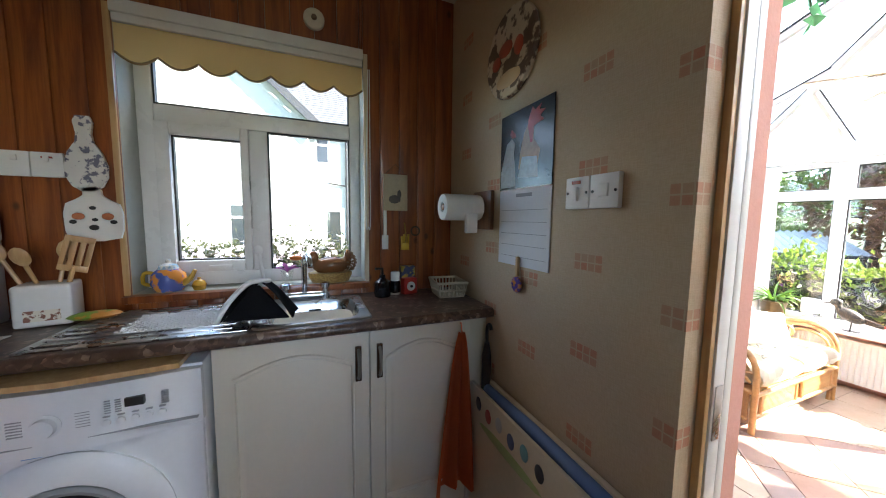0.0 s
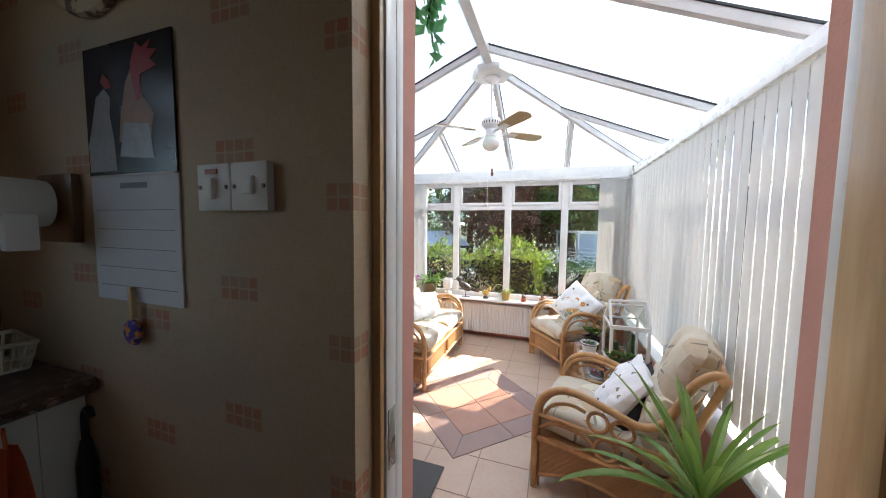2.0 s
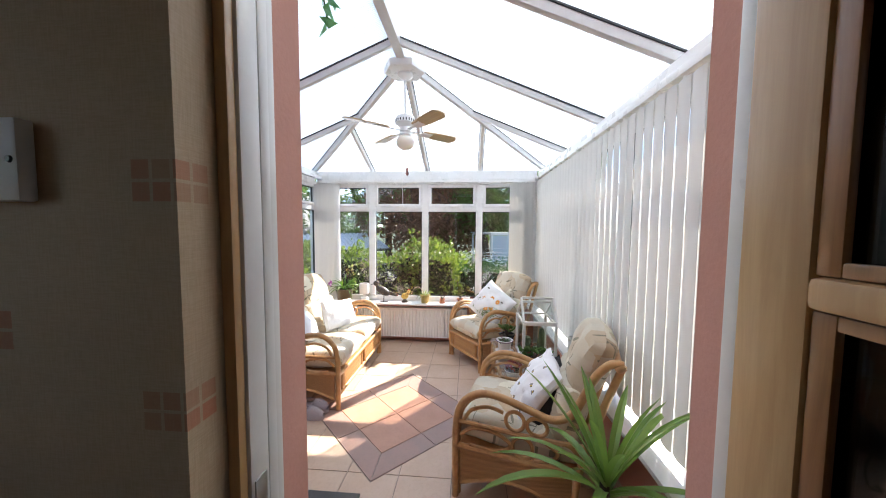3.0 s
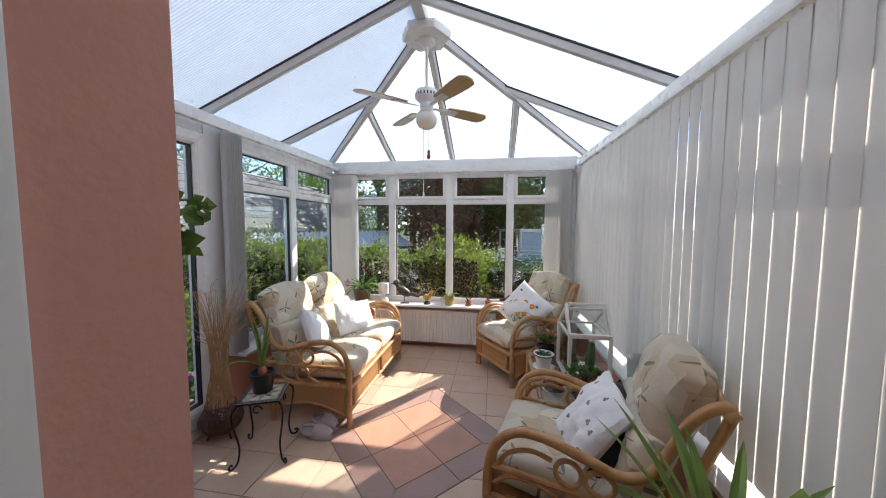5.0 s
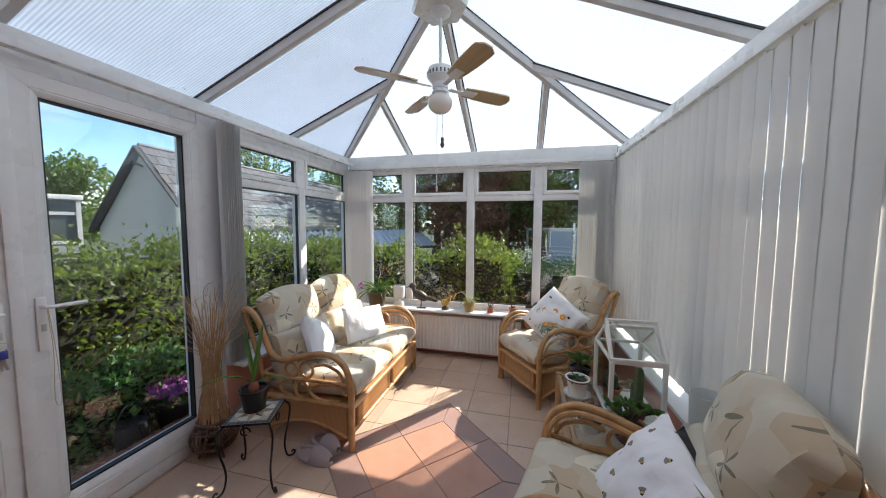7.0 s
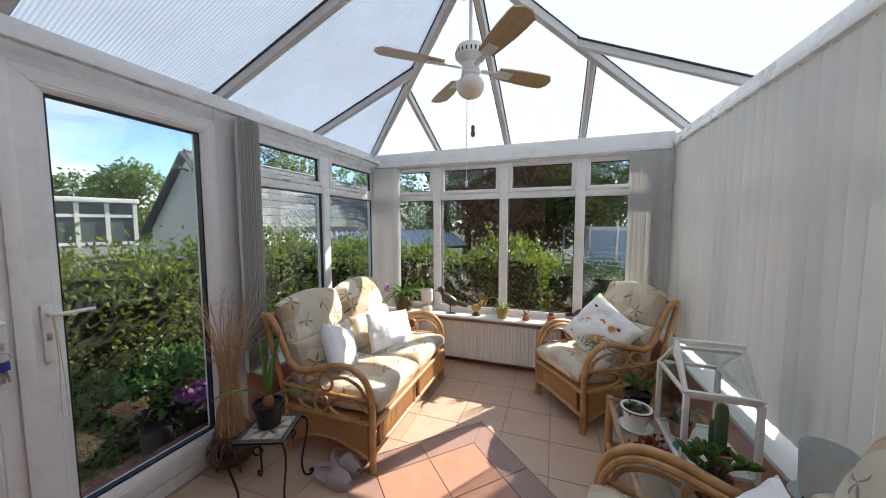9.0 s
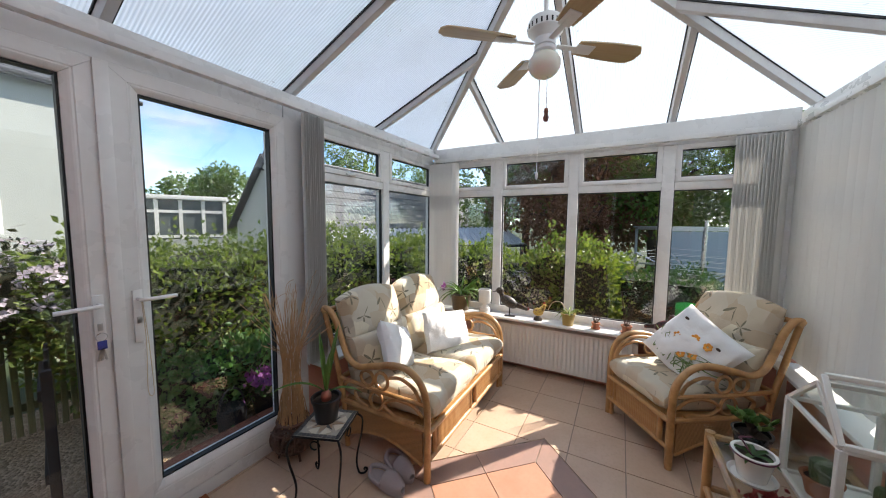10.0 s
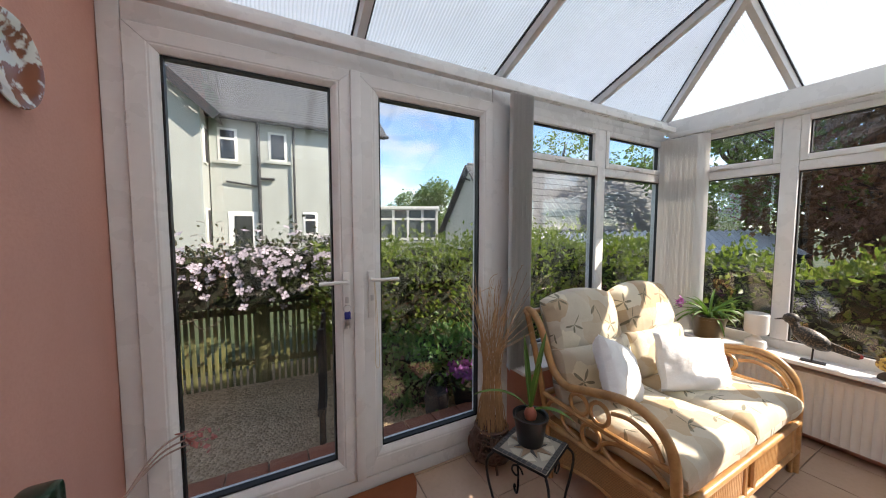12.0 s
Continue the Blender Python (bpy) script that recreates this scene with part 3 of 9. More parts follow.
def blade(bm, base, way, length, width, droop, seg=6, twist=0.0, fold=0.25, taper=0.7):
    """A long folded leaf that arches over."""
    base, way = Vector(base), Vector(way).normalized()
    side = way.cross(Vector((0, 0, 1)))
    side = side.normalized() if side.length > 1e-3 else Vector((1, 0, 0))
    rows, p, d = [], base.copy(), way.copy()
    for k in range(seg + 1):
        t = k / seg
        w = width * (math.sin(math.pi * min(1.0, t * 0.92 + 0.08)) ** taper) if k < seg else width * 0.04
        up = side.cross(d).normalized()
        s = side * math.cos(twist * t) + up * math.sin(twist * t)
        rows.append((bm.verts.new(p - s * w / 2 + up * w * fold), bm.verts.new(p), bm.verts.new(p + s * w / 2 + up * w * fold)))
        d = (d + Vector((0, 0, -droop / seg))).normalized()
        p = p + d * (length / seg)
    for a, b in zip(rows, rows[1:]):
        bm.faces.new((a[0], a[1], b[1], b[0]))
        bm.faces.new((a[1], a[2], b[2], b[1]))


def small_leaf(verts, faces, c, way, size, rnd, wide=0.55):
    """A pointed leaf of four triangles, for from_pydata lists."""
    d = Vector(way).normalized()
    s = d.cross(Vector((rnd.uniform(-1, 1), rnd.uniform(-1, 1), rnd.uniform(-1, 1))))
    s = s.normalized() if s.length > 1e-3 else Vector((1, 0, 0))
    n = d.cross(s)
    k = len(verts)
    c = Vector(c)
    verts += [c, c + d * size * 0.45 + s * size * wide / 2 + n * size * 0.1, c + d * size, c + d * size * 0.45 - s * size * wide / 2 + n * size * 0.1]
    faces += [(k, k + 1, k + 2), (k, k + 2, k + 3)]


def leaf_mesh(spots, size, rnd, wide=0.55, jitter=1.0):
    verts, faces = [], []
    for c, n in spots:
        way = Vector(n) + Vector((rnd.uniform(-1, 1), rnd.uniform(-1, 1), rnd.uniform(-1, 1))) * jitter
        small_leaf(verts, faces, c, way if way.length > 0.01 else (0, 0, 1), size * rnd.uniform(0.6, 1.3), rnd, wide)
    me = bpy.data.meshes.new("leaves")
    me.from_pydata([tuple(v) for v in verts], [], faces)
    me.update()
    return me


def frame_member(bm, x0, x1, y0, y1, z0, z1, m=None):
    return box(bm, x0, x1, y0, y1, z0, z1, 0.006, 2, m)


# ---- the setting: conservatory ----
X_HOUSE, X_FAR, Y_DOORS, Y_BLINDS = 1.03, 4.53, 2.08, -0.86
EAVE = 2.24
CX = 3.10                     # where the ridge ends, over the fan
CY = 0.597
RIDGE = 2.90


def slab(name, b, material, label="", category="wall"):
    return setting(name, boxed(*b), material, label, category)


slab("floor_base", (X_HOUSE - 0.2, X_FAR + 0.12, Y_BLINDS - 0.1, Y_DOORS + 0.08, -0.08, -0.006), GROUT, "grey grouted bed under the floor tiles", "floor")

# house wall: papered on the kitchen side, pink plaster on the conservatory side, with the doorway
DOOR_L, DOOR_R, DOOR_TOP = 0.355, -0.36, 2.27
slab("wall_kitchen_papered_side", (0.69, 0.80, DOOR_L, 1.72, 0.1, 2.6), PAPER_WALL, "beige wallpapered wall with printed brick squares", "wall")
slab("wall_kitchen_papered_beyond_door", (0.69, 0.80, -1.3, DOOR_R, 0.1, 2.6), PAPER_WALL, "beige wallpapered wall beyond the doorway", "wall")
slab("wall_kitchen_above_door", (0.69, 0.80, DOOR_R, DOOR_L, DOOR_TOP, 2.6), PAPER_WALL, "beige wallpaper over the doorway", "wall")
slab("wall_house_pink", (0.80, X_HOUSE, 0.40, 2.16, -0.05, 3.2), PINK, "salmon pink plastered house wall", "wall")
slab("wall_house_pink_beyond_door", (0.80, X_HOUSE, -1.3, -0.40, -0.05, 3.2), PINK, "salmon pink plastered house wall", "wall")
slab("wall_house_pink_above_door", (0.80, X_HOUSE, -0.40, 0.40, 2.33, 3.2), PINK, "salmon pink plaster over the doorway", "wall")
slab("door_threshold", (0.70, X_HOUSE + 0.02, -0.40, 0.40, -0.05, 0.16), WHITE_PAINT, "white painted threshold step of the doorway", "step")


def door_lining():
    """White and brown timber lining of the doorway, with the strike plate."""
    t = thing("doorway_frame", "white and brown painted timber door frame in the doorway", "door frame", kind="structure")
    part("brown_stop", boxed(0.745, 0.76, 0.338, 0.3545, 0.16, 2.27, 0.003), PINE_DOOR, t, "brown timber stop")
    part("door_stop", boxed(0.7605, 0.7995, 0.334, 0.3545, 0.16, 2.27, 0.004), WHITE_PAINT, t)
    part("jamb", boxed(0.8005, 0.822, 0.334, 0.399, 0.16, 2.33, 0.005), WHITE_PAINT, t)
    part("jamb", boxed(0.803, 0.85, -0.399, -0.362, 0.16, 2.33, 0.005), WHITE_PAINT, t)
    part("outer_jamb", boxed(0.824, 0.852, 0.345, 0.399, 0.16, 2.33, 0.005), WHITE_PAINT, t)
    part("outer_jamb", boxed(0.8505, 0.88, -0.382, -0.335, 0.16, 2.33, 0.005), WHITE_PAINT, t)
    part("reveal_lining", boxed(0.853, 0.914, 0.383, 0.3995, 0.16, 2.33, 0.004), WHITE_PAINT, t)
    part("reveal_lining", boxed(0.8525, 0.925, -0.3995, -0.383, 0.16, 2.33, 0.004), WHITE_PAINT, t)
    part("head", boxed(0.763, 0.851, -0.33, 0.318, 2.27, 2.328, 0.005), WHITE_PAINT, t)
    part("strike_plate", boxed(0.766, 0.79, 0.3315, 0.3338, 1.02, 1.14, 0.0008), STEEL, t, "worn steel strike plate")


door_lining()


def glazed_door():
    """Pale pine door with six panes, standing open into the kitchen."""
    L, H, T = 0.64, 2.08, 0.04
    t = thing("glazed_pine_door", "open pale pine door with brown-beaded glass panes", "door", pose(0.835, -0.319, 0.17, 0, 0, 179.6))
    part("hanging_stile", boxed(0, 0.09, 0, T, 0, H, 0.004), PINE_DOOR, t)
    part("lock_stile", boxed(L - 0.095, L, 0, T, 0, H, 0.004), PINE_DOOR, t)
    rows = [0.0, 0.2, 0.62, 0.94, 1.25, 1.57, 1.98]
    part("bottom_rail", boxed(0.091, L - 0.095, 0, T, 0, 0.2, 0.004), PINE_DOOR, t)
    part("top_rail", boxed(0.091, L - 0.095, 0, T, 1.98, H, 0.004), PINE_DOOR, t)
    for z in rows[2:-1]:
        part("glazing_bar", boxed(0.091, L - 0.095, -0.004, T + 0.004, z - 0.018, z + 0.018, 0.009), PINE_DOOR, t)
    for a, b in zip(rows[1:], rows[2:]):
        lo, hi = a + (0.019 if a > 0.3 else 0.001), b - (0.019 if b < 1.9 else 0.001)
        part("glass_pane", boxed(0.092, L - 0.096, T / 2 - 0.002, T / 2 + 0.002, lo, hi), ROOM_GLASS, t)
        bm = bm_new()
        for y in (0.004, T - 0.014):
            box(bm, 0.0915, 0.116, y, y + 0.01, lo, hi, 0.003)
            box(bm, L - 0.115, L - 0.0955, y, y + 0.01, lo, hi, 0.003)
            box(bm, 0.116, L - 0.115, y, y + 0.01, lo, lo + 0.016, 0.003)
            box(bm, 0.116, L - 0.115, y, y + 0.01, hi - 0.016, hi, 0.003)
        part("beading", bm, PINE_BEAD, t, "dark brown stained beading")


glazed_door()

# dwarf walls
slab("wall_dwarf_east", (X_FAR, X_FAR + 0.2, -0.98, 2.2, -0.2, 0.50), PINK, "low salmon pink wall under the end window", "wall")
slab("wall_dwarf_north", (2.84, X_FAR, 2.075, 2.27, -0.2, 0.46), PINK, "low salmon pink wall under the side window", "wall")
slab("wall_dwarf_south", (X_HOUSE, X_FAR, -1.06, Y_BLINDS, -0.2, 0.50), PINK, "low salmon pink wall under the blinds", "wall")
setting("window_sill_east", boxed(X_FAR - 0.19, X_FAR + 0.045, -0.8, 2.06, 0.505, 0.53, 0.008), WHITE_PLASTIC, "white window sill crowded with ornaments", "window sill")
setting("window_sill_north", boxed(2.82, X_FAR - 0.192, 1.90, 2.12, 0.465, 0.49, 0.008), WHITE_PLASTIC, "white window sill behind the sofa", "window sill")
setting("window_sill_south", boxed(X_HOUSE + 0.004, X_FAR - 0.192, Y_BLINDS - 0.04, -0.69, 0.505, 0.53, 0.008), WHITE_PLASTIC, "white window sill below the blinds", "window sill")


def pane_set(t, m, x0, x1, z0, z1, rail=0.04, depth=0.06, opening=False, handle=True):
    """One light: rebate, black gasket, glass and, if it opens, a sash and its handle. Local x along the wall, y out, z up."""
    if opening:
        bm = bm_new()
        s = 0.038
        for b in ((x0, x0 + s, z0, z1), (x1 - s, x1, z0, z1), (x0 + s, x1 - s, z0, z0 + s), (x0 + s, x1 - s, z1 - s, z1)):
            box(bm, b[0], b[1], -0.018, depth - 0.02, b[2], b[3], 0.005, 2, m)
        sash = part("sash", bm, UPVC, t)
        x0, x1, z0, z1 = x0 + s, x1 - s, z0 + s, z1 - s
        if handle:
            bm = bm_new()
            cx = (x0 + x1) / 2
            box(bm, cx - 0.03, cx + 0.03, -0.03, -0.018, z0 - 0.035, z0 - 0.015, 0.004, 2, m)
            box(bm, cx - 0.075, cx + 0.02, -0.045, -0.03, z0 - 0.032, z0 - 0.02, 0.005, 2, m)
            part("handle", bm, WHITE_PLASTIC, sash, "white window handle")
    bm = bm_new()
    g = 0.007
    for b in ((x0, x0 + g, z0, z1), (x1 - g, x1, z0, z1), (x0 + g, x1 - g, z0, z0 + g), (x0 + g, x1 - g, z1 - g, z1)):
        box(bm, b[0], b[1], 0.006, 0.03, b[2], b[3], 0, 2, m)
    part("gasket", bm, GASKET, t, "black rubber gasket")
    bm = bm_new()
    box(bm, x0 + 0.001, x1 - 0.001, 0.018, 0.024, z0 + 0.001, z1 - 0.001, 0, 2, m)
    part("pane", bm, GLASS, t).visible_shadow = False


def window_frame(name, label, m, length, edges, z0, z_tr, z1, first=0.07, opens=()):
    """A uPVC window: mullions at edges (pairs of lower lights), a transom and a row of top lights."""
    t = thing(name, label, "window", kind="structure")
    D = 0.065
    ends = [0.0] + list(edges) + [length]
    hw = 0.042
    bm = bm_new()
    box(bm, 0, length, -0.012, D, z0, z0 + 0.075, 0.006, 2, m)
    box(bm, 0, length, -0.012, D, z1 - 0.05, z1, 0.006, 2, m)
    part("rail", bm, UPVC, t)
    for i, e in enumerate(ends):
        w = hw if 0 < i < len(ends) - 1 else first
        c0, c1 = (e - w, e + w) if 0 < i < len(ends) - 1 else ((0, w) if i == 0 else (length - w, length))
        bm = bm_new()
        box(bm, c0, c1, -0.015, D + 0.003, z0 + 0.076, z1 - 0.051, 0.006, 2, m)
        part("mullion", bm, UPVC, t)
    for i in range(len(ends) - 1):
        a = ends[i] + (hw if i else first) + 0.0006
        b = ends[i + 1] - (hw if i < len(ends) - 2 else first) - 0.0006
        bm = bm_new()
        box(bm, a, b, -0.012, D, z_tr - 0.03, z_tr + 0.03, 0.006, 2, m)
        part("transom", bm, UPVC, t)
        pane_set(t, m, a, b, z0 + 0.076, z_tr - 0.031)
        pane_set(t, m, a, b, z_tr + 0.031, z1 - 0.051, opening=i in opens)
    return t


# local x along the wall, local y outward
EAST = Matrix(((0, 1, 0, X_FAR), (1, 0, 0, -0.80), (0, 0, 1, 0), (0, 0, 0, 1)))
window_frame("window_1", "white framed window over the radiator with small top lights", EAST, 2.84, [0.715, 1.415, 2.12], 0.52, 1.735, 2.102, 0.05, (0, 1, 2, 3))
NORTH = pose(2.835, Y_DOORS, 0)
window_frame("window_2", "white framed window behind the sofa with top lights", NORTH, 1.69, [0.85], 0.491, 1.75, 2.102, 0.055, (0, 1))
SOUTH = Matrix(((1, 0, 0, X_HOUSE), (0, -1, 0, Y_BLINDS - 0.05), (0, 0, 1, 0), (0, 0, 0, 1)))
window_frame("window_3", "white framed window hidden by closed blinds", SOUTH, 3.5, [0.7, 1.4, 2.1, 2.8], 0.531, 1.75, 2.102, 0.05)


def mitred_side(outer_a, outer_b, inner_a, inner_b, y0, y1):
    """One side of a mitred sash: a moulded section run between two corners given as (x, z) pairs."""
    bm = bm_new()
    section = [(0.0, y1), (0.0, y0 + 0.007), (0.05, y0), (0.66, y0), (0.7, y0 + 0.003), (0.76, y0 + 0.003), (0.82, y0 + 0.006), (1.0, y0 + 0.019), (1.0, y1)]
    ends = []
    for o, i, push in ((outer_a, inner_a, 1), (outer_b, inner_b, -1)):
        along = Vector((outer_b[0] - outer_a[0], outer_b[1] - outer_a[1])).normalized() * 0.0007 * push
        ends.append([bm.verts.new((o[0] + (i[0] - o[0]) * t + along.x, y, o[1] + (i[1] - o[1]) * t + along.y)) for t, y in section])
    bm.faces.new(ends[0])
    bm.faces.new(ends[1])
    for k in range(len(section)):
        j = (k + 1) % len(section)
        bm.faces.new((ends[0][k], ends[0][j], ends[1][j], ends[1][k]))
    return bm


def french_doors():
    """A pair of glazed doors in their frame, with lever handles and a bunch of keys."""
    t = thing("door_1", "closed white pair of glazed garden doors with lever handles", "door", kind="structure")
    y0, y1 = Y_DOORS - 0.012, Y_DOORS + 0.07
    part("frame_post", boxed(1.032, 1.095, y0, y1, 0.0, 2.15, 0.006), UPVC, t)
    part("frame_post", boxed(2.70, 2.834, y0 - 0.004, y1, 0.0, 2.15, 0.006), UPVC, t)
    part("frame_head", boxed(1.096, 2.699, y0, y1, 2.068, 2.15, 0.006), UPVC, t)
    part("frame_sill", boxed(1.096, 2.699, y0 - 0.015, y1 + 0.02, 0.0, 0.075, 0.008), UPVC, t)
    for k, (a, b, sl, sr) in enumerate(((1.098, 1.9, 0.1, 0.105), (1.903, 2.696, 0.115, 0.082))):
        o = ((a, 0.078), (b, 0.078), (b, 2.064), (a, 2.064))
        i_ = ((a + sl, 0.205), (b - sr, 0.205), (b - sr, 1.975), (a + sl, 1.975))
        ya, yb = y0 - 0.02, y1 - 0.015
        leaf_t = part("door_leaf", mitred_side(o[3], o[0], i_[3], i_[0], ya, yb), UPVC, t, "glazed door leaf", smooth=False)
        part("stile", mitred_side(o[1], o[2], i_[1], i_[2], ya, yb), UPVC, leaf_t, smooth=False)
        part("bottom_rail", mitred_side(o[0], o[1], i_[0], i_[1], ya, yb), UPVC, leaf_t, smooth=False)
        part("top_rail", mitred_side(o[2], o[3], i_[2], i_[3], ya, yb), UPVC, leaf_t, smooth=False)
        x0, x1, z0, z1 = a + sl, b - sr, 0.206, 1.974
        bm = bm_new()
        g = 0.008
        for q in ((x0, x0 + g, z0, z1), (x1 - g, x1, z0, z1), (x0 + g, x1 - g, z0, z0 + g), (x0 + g, x1 - g, z1 - g, z1)):
            box(bm, q[0], q[1], y0 + 0.005, y0 + 0.04, q[2], q[3])
        part("gasket", bm, GASKET, leaf_t, "black rubber gasket")
        part("pane", boxed(x0 + 0.001, x1 - 0.001, y0 + 0.02, y0 + 0.026, z0 + 0.001, z1 - 0.001), GLASS, leaf_t).visible_shadow = False
        hx = 1.845 if k == 0 else 1.965
        plate = part("lever_handle", boxed(hx - 0.017, hx + 0.017, y0 - 0.032, y0 - 0.0205, 0.90, 1.13, 0.005), WHITE_PLASTIC, leaf_t, "white lever handle on a long plate")
        d = -1 if k == 0 else 1
        part("lever", tubed([(hx, y0 - 0.03, 1.09), (hx, y0 - 0.065, 1.09), (hx + d * 0.02, y0 - 0.072, 1.09), (hx + d * 0.125, y0 - 0.068, 1.088)], 0.0085, 10), WHITE_PLASTIC, leaf_t)
        part("keyhole", boxed(hx - 0.008, hx + 0.008, y0 - 0.036, y0 - 0.0325, 0.985, 1.015, 0.002), STEEL, leaf_t)
    part("meeting_strip", boxed(1.878, 1.925, y0 - 0.034, y0 - 0.0205, 0.082, 2.06, 0.006), UPVC, t)


french_doors()

keys = thing("bunch_of_keys", "small bunch of keys with a blue fob hanging from the lock", "keys", pose(1.845, Y_DOORS - 0.052, 0.985))
part("blue_fob", boxed(-0.014, 0.014, -0.006, 0.002, -0.075, -0.04, 0.003), plain("blue_plastic", (0.03, 0.04, 0.25), 0.4), keys)
part("ring", tubed([(0.017 * math.cos(a), 0, -0.025 + 0.017 * math.sin(a)) for a in (k * math.pi / 8 for k in range(16))], 0.0015, 6, True), STEEL, keys)
for dx in (-0.012, 0.004, 0.016):
    part("key", boxed(dx - 0.004, dx + 0.004, -0.003, 0.0, -0.12, -0.075, 0.001, 1, pose(0, 0, 0, 0, dx * 900, 0)), STEEL, keys)
tie = thing("lanyard", "thin looped lanyard hung over the door handle", "lanyard", pose(1.972, Y_DOORS - 0.06, 1.05))
part("loop", tubed(spline([(0, 0, 0.03), (0.004, -0.01, -0.15), (0.0, -0.005, -0.36), (0.015, -0.002, -0.40), (0.022, 0, -0.36), (0.012, -0.008, -0.15), (0.003, 0, 0.03)]), 0.0015, 6), CREAM_PAINT, tie)

# eaves beam round the top of the walls
bm = bm_new()
box(bm, X_HOUSE + 0.002, X_FAR + 0.12, Y_DOORS - 0.02, Y_DOORS + 0.13, 2.152, 2.225, 0.008)
setting("eaves_beam_north", bm, UPVC, "white eaves beam along the doors", "beam")
bm = bm_new()
box(bm, X_FAR - 0.03, X_FAR + 0.12, -0.80, Y_DOORS - 0.021, 2.103, 2.225, 0.008)
setting("eaves_beam_east", bm, UPVC, "white eaves beam over the end window", "beam")
bm = bm_new()
box(bm, X_HOUSE + 0.002, X_FAR + 0.12, Y_BLINDS - 0.13, Y_BLINDS + 0.02, 2.103, 2.225, 0.008)
setting("eaves_beam_south", bm, UPVC, "white eaves beam over the blinds", "beam")
bm = bm_new()
box(bm, 2.836, X_FAR - 0.03, Y_DOORS - 0.004, Y_DOORS + 0.1, 2.103, 2.151, 0.005)
setting("window_head_north", bm, UPVC, "white head over the side window", "trim")
setting("corner_post_north_east", boxed(X_FAR - 0.002, X_FAR + 0.1, 2.042, 2.17, 0.0, 2.103, 0.006), UPVC, "white corner post", "post")
setting("corner_post_south_east", boxed(X_FAR - 0.002, X_FAR + 0.1, -0.98, -0.802, 0.0, 2.103, 0.006), UPVC, "white corner post", "post")

# roof: hipped, of ribbed sheets between white bars
R_E, R_N, R_S = X_FAR + 0.13, Y_DOORS + 0.12, Y_BLINDS - 0.13      # the eaves line
RAFTERS = [1.10, 1.94, 2.79, 3.66]


def on_hip(x, side):
    """Height and y where a hip passes above x."""
    f = (x - CX) / (R_E - CX)
    y = CY + f * ((R_N if side > 0 else R_S) - CY)
    return y, RIDGE + f * (EAVE - RIDGE)


roof = thing("roof", "hipped conservatory roof of milky ribbed sheets between white bars", "roof", kind="structure")


def sheet(corners, across):
    """A thin ribbed roof panel; across is the way the ribs are counted."""
    bm = bm_new()
    uvl = bm.loops.layers.uv.new("uv")
    up = Vector((0, 0, 0.016))
    lo = [bm.verts.new(Vector(c)) for c in corners]
    hi = [bm.verts.new(Vector(c) + up) for c in corners]
    fs = [bm.faces.new(lo), bm.faces.new(hi)] + [bm.faces.new((lo[i], lo[(i + 1) % len(lo)], hi[(i + 1) % len(lo)], hi[i])) for i in range(len(lo))]
    for f in fs:
        for l in f.loops:
            l[uvl].uv = (l.vert.co.dot(Vector(across)), l.vert.co.z)
    return bm


def bar(a, b, w=0.05, h=0.05, name="roof_bar", dz=-0.012):
    """A roof bar along a line, hung just under the sheets, with a dark gasket line each side."""
    a, b = Vector(a), Vector(b)
    d = (b - a).normalized()
    s = d.cross(Vector((0, 0, 1))).normalized()
    u = s.cross(d)
    bm = bm_new()
    prof = [(-w / 2, -0.004), (-w / 2, -h * 0.35), (-w * 0.32, -h), (w * 0.32, -h), (w / 2, -h * 0.35), (w / 2, -0.004)]
    rings = []
    for p in (a, b):
        rings.append([bm.verts.new(p + s * x + u * (z + dz + 0.012)) for x, z in prof])
    bm.faces.new(rings[0])
    bm.faces.new(rings[1])
    for i in range(len(prof)):
        j = (i + 1) % len(prof)
        bm.faces.new((rings[0][i], rings[0][j], rings[1][j], rings[1][i]))
    ob = part(name, bm, UPVC_OLD, roof)
    bm = bm_new()
    for k in (-1, 1):
        rr = []
        for p in (a, b):
            rr.append([bm.verts.new(p + s * (k * x) + u * z) for x, z in ((w / 2 + 0.001, -0.003), (w / 2 + 0.001, -0.013), (w / 2 + 0.008, -0.013), (w / 2 + 0.008, -0.003))])
        bm.faces.new(rr[0])
        bm.faces.new(rr[1])
        for i in range(4):
            j = (i + 1) % 4
            bm.faces.new((rr[0][i], rr[0][j], rr[1][j], rr[1][i]))
    part("gasket", bm, GASKET, ob)


for side, ye in ((1, R_N), (-1, R_S)):
    xs = [X_HOUSE] + RAFTERS[1:] + [R_E]
    for a, b in zip(xs, xs[1:]):
        tops = []
        for x in (a, CX, b) if a < CX < b else (a, b):
            y, z = (CY, RIDGE) if x <= CX else on_hip(x, side)
            tops.append((x, y, z))
        low = [(a, ye, EAVE), (b, ye, EAVE)] if b < R_E else [(a, ye, EAVE), (R_E, ye, EAVE)]
        pts = low + (list(reversed(tops)) if b < R_E else list(reversed(tops))[1:])
        part("roof_sheet", sheet(pts, (1, 0, 0)), ROOF, roof, smooth=False)
    for x in RAFTERS:
        y, z = (CY, RIDGE) if x <= CX else on_hip(x, side)
        bar((x, ye, EAVE), (x, y, z), 0.055, 0.05)
    bar((R_E, ye, EAVE), (CX, CY, RIDGE), 0.06, 0.055, "hip_bar")
east_y = [R_S, -0.09, CY, 1.335, R_N]
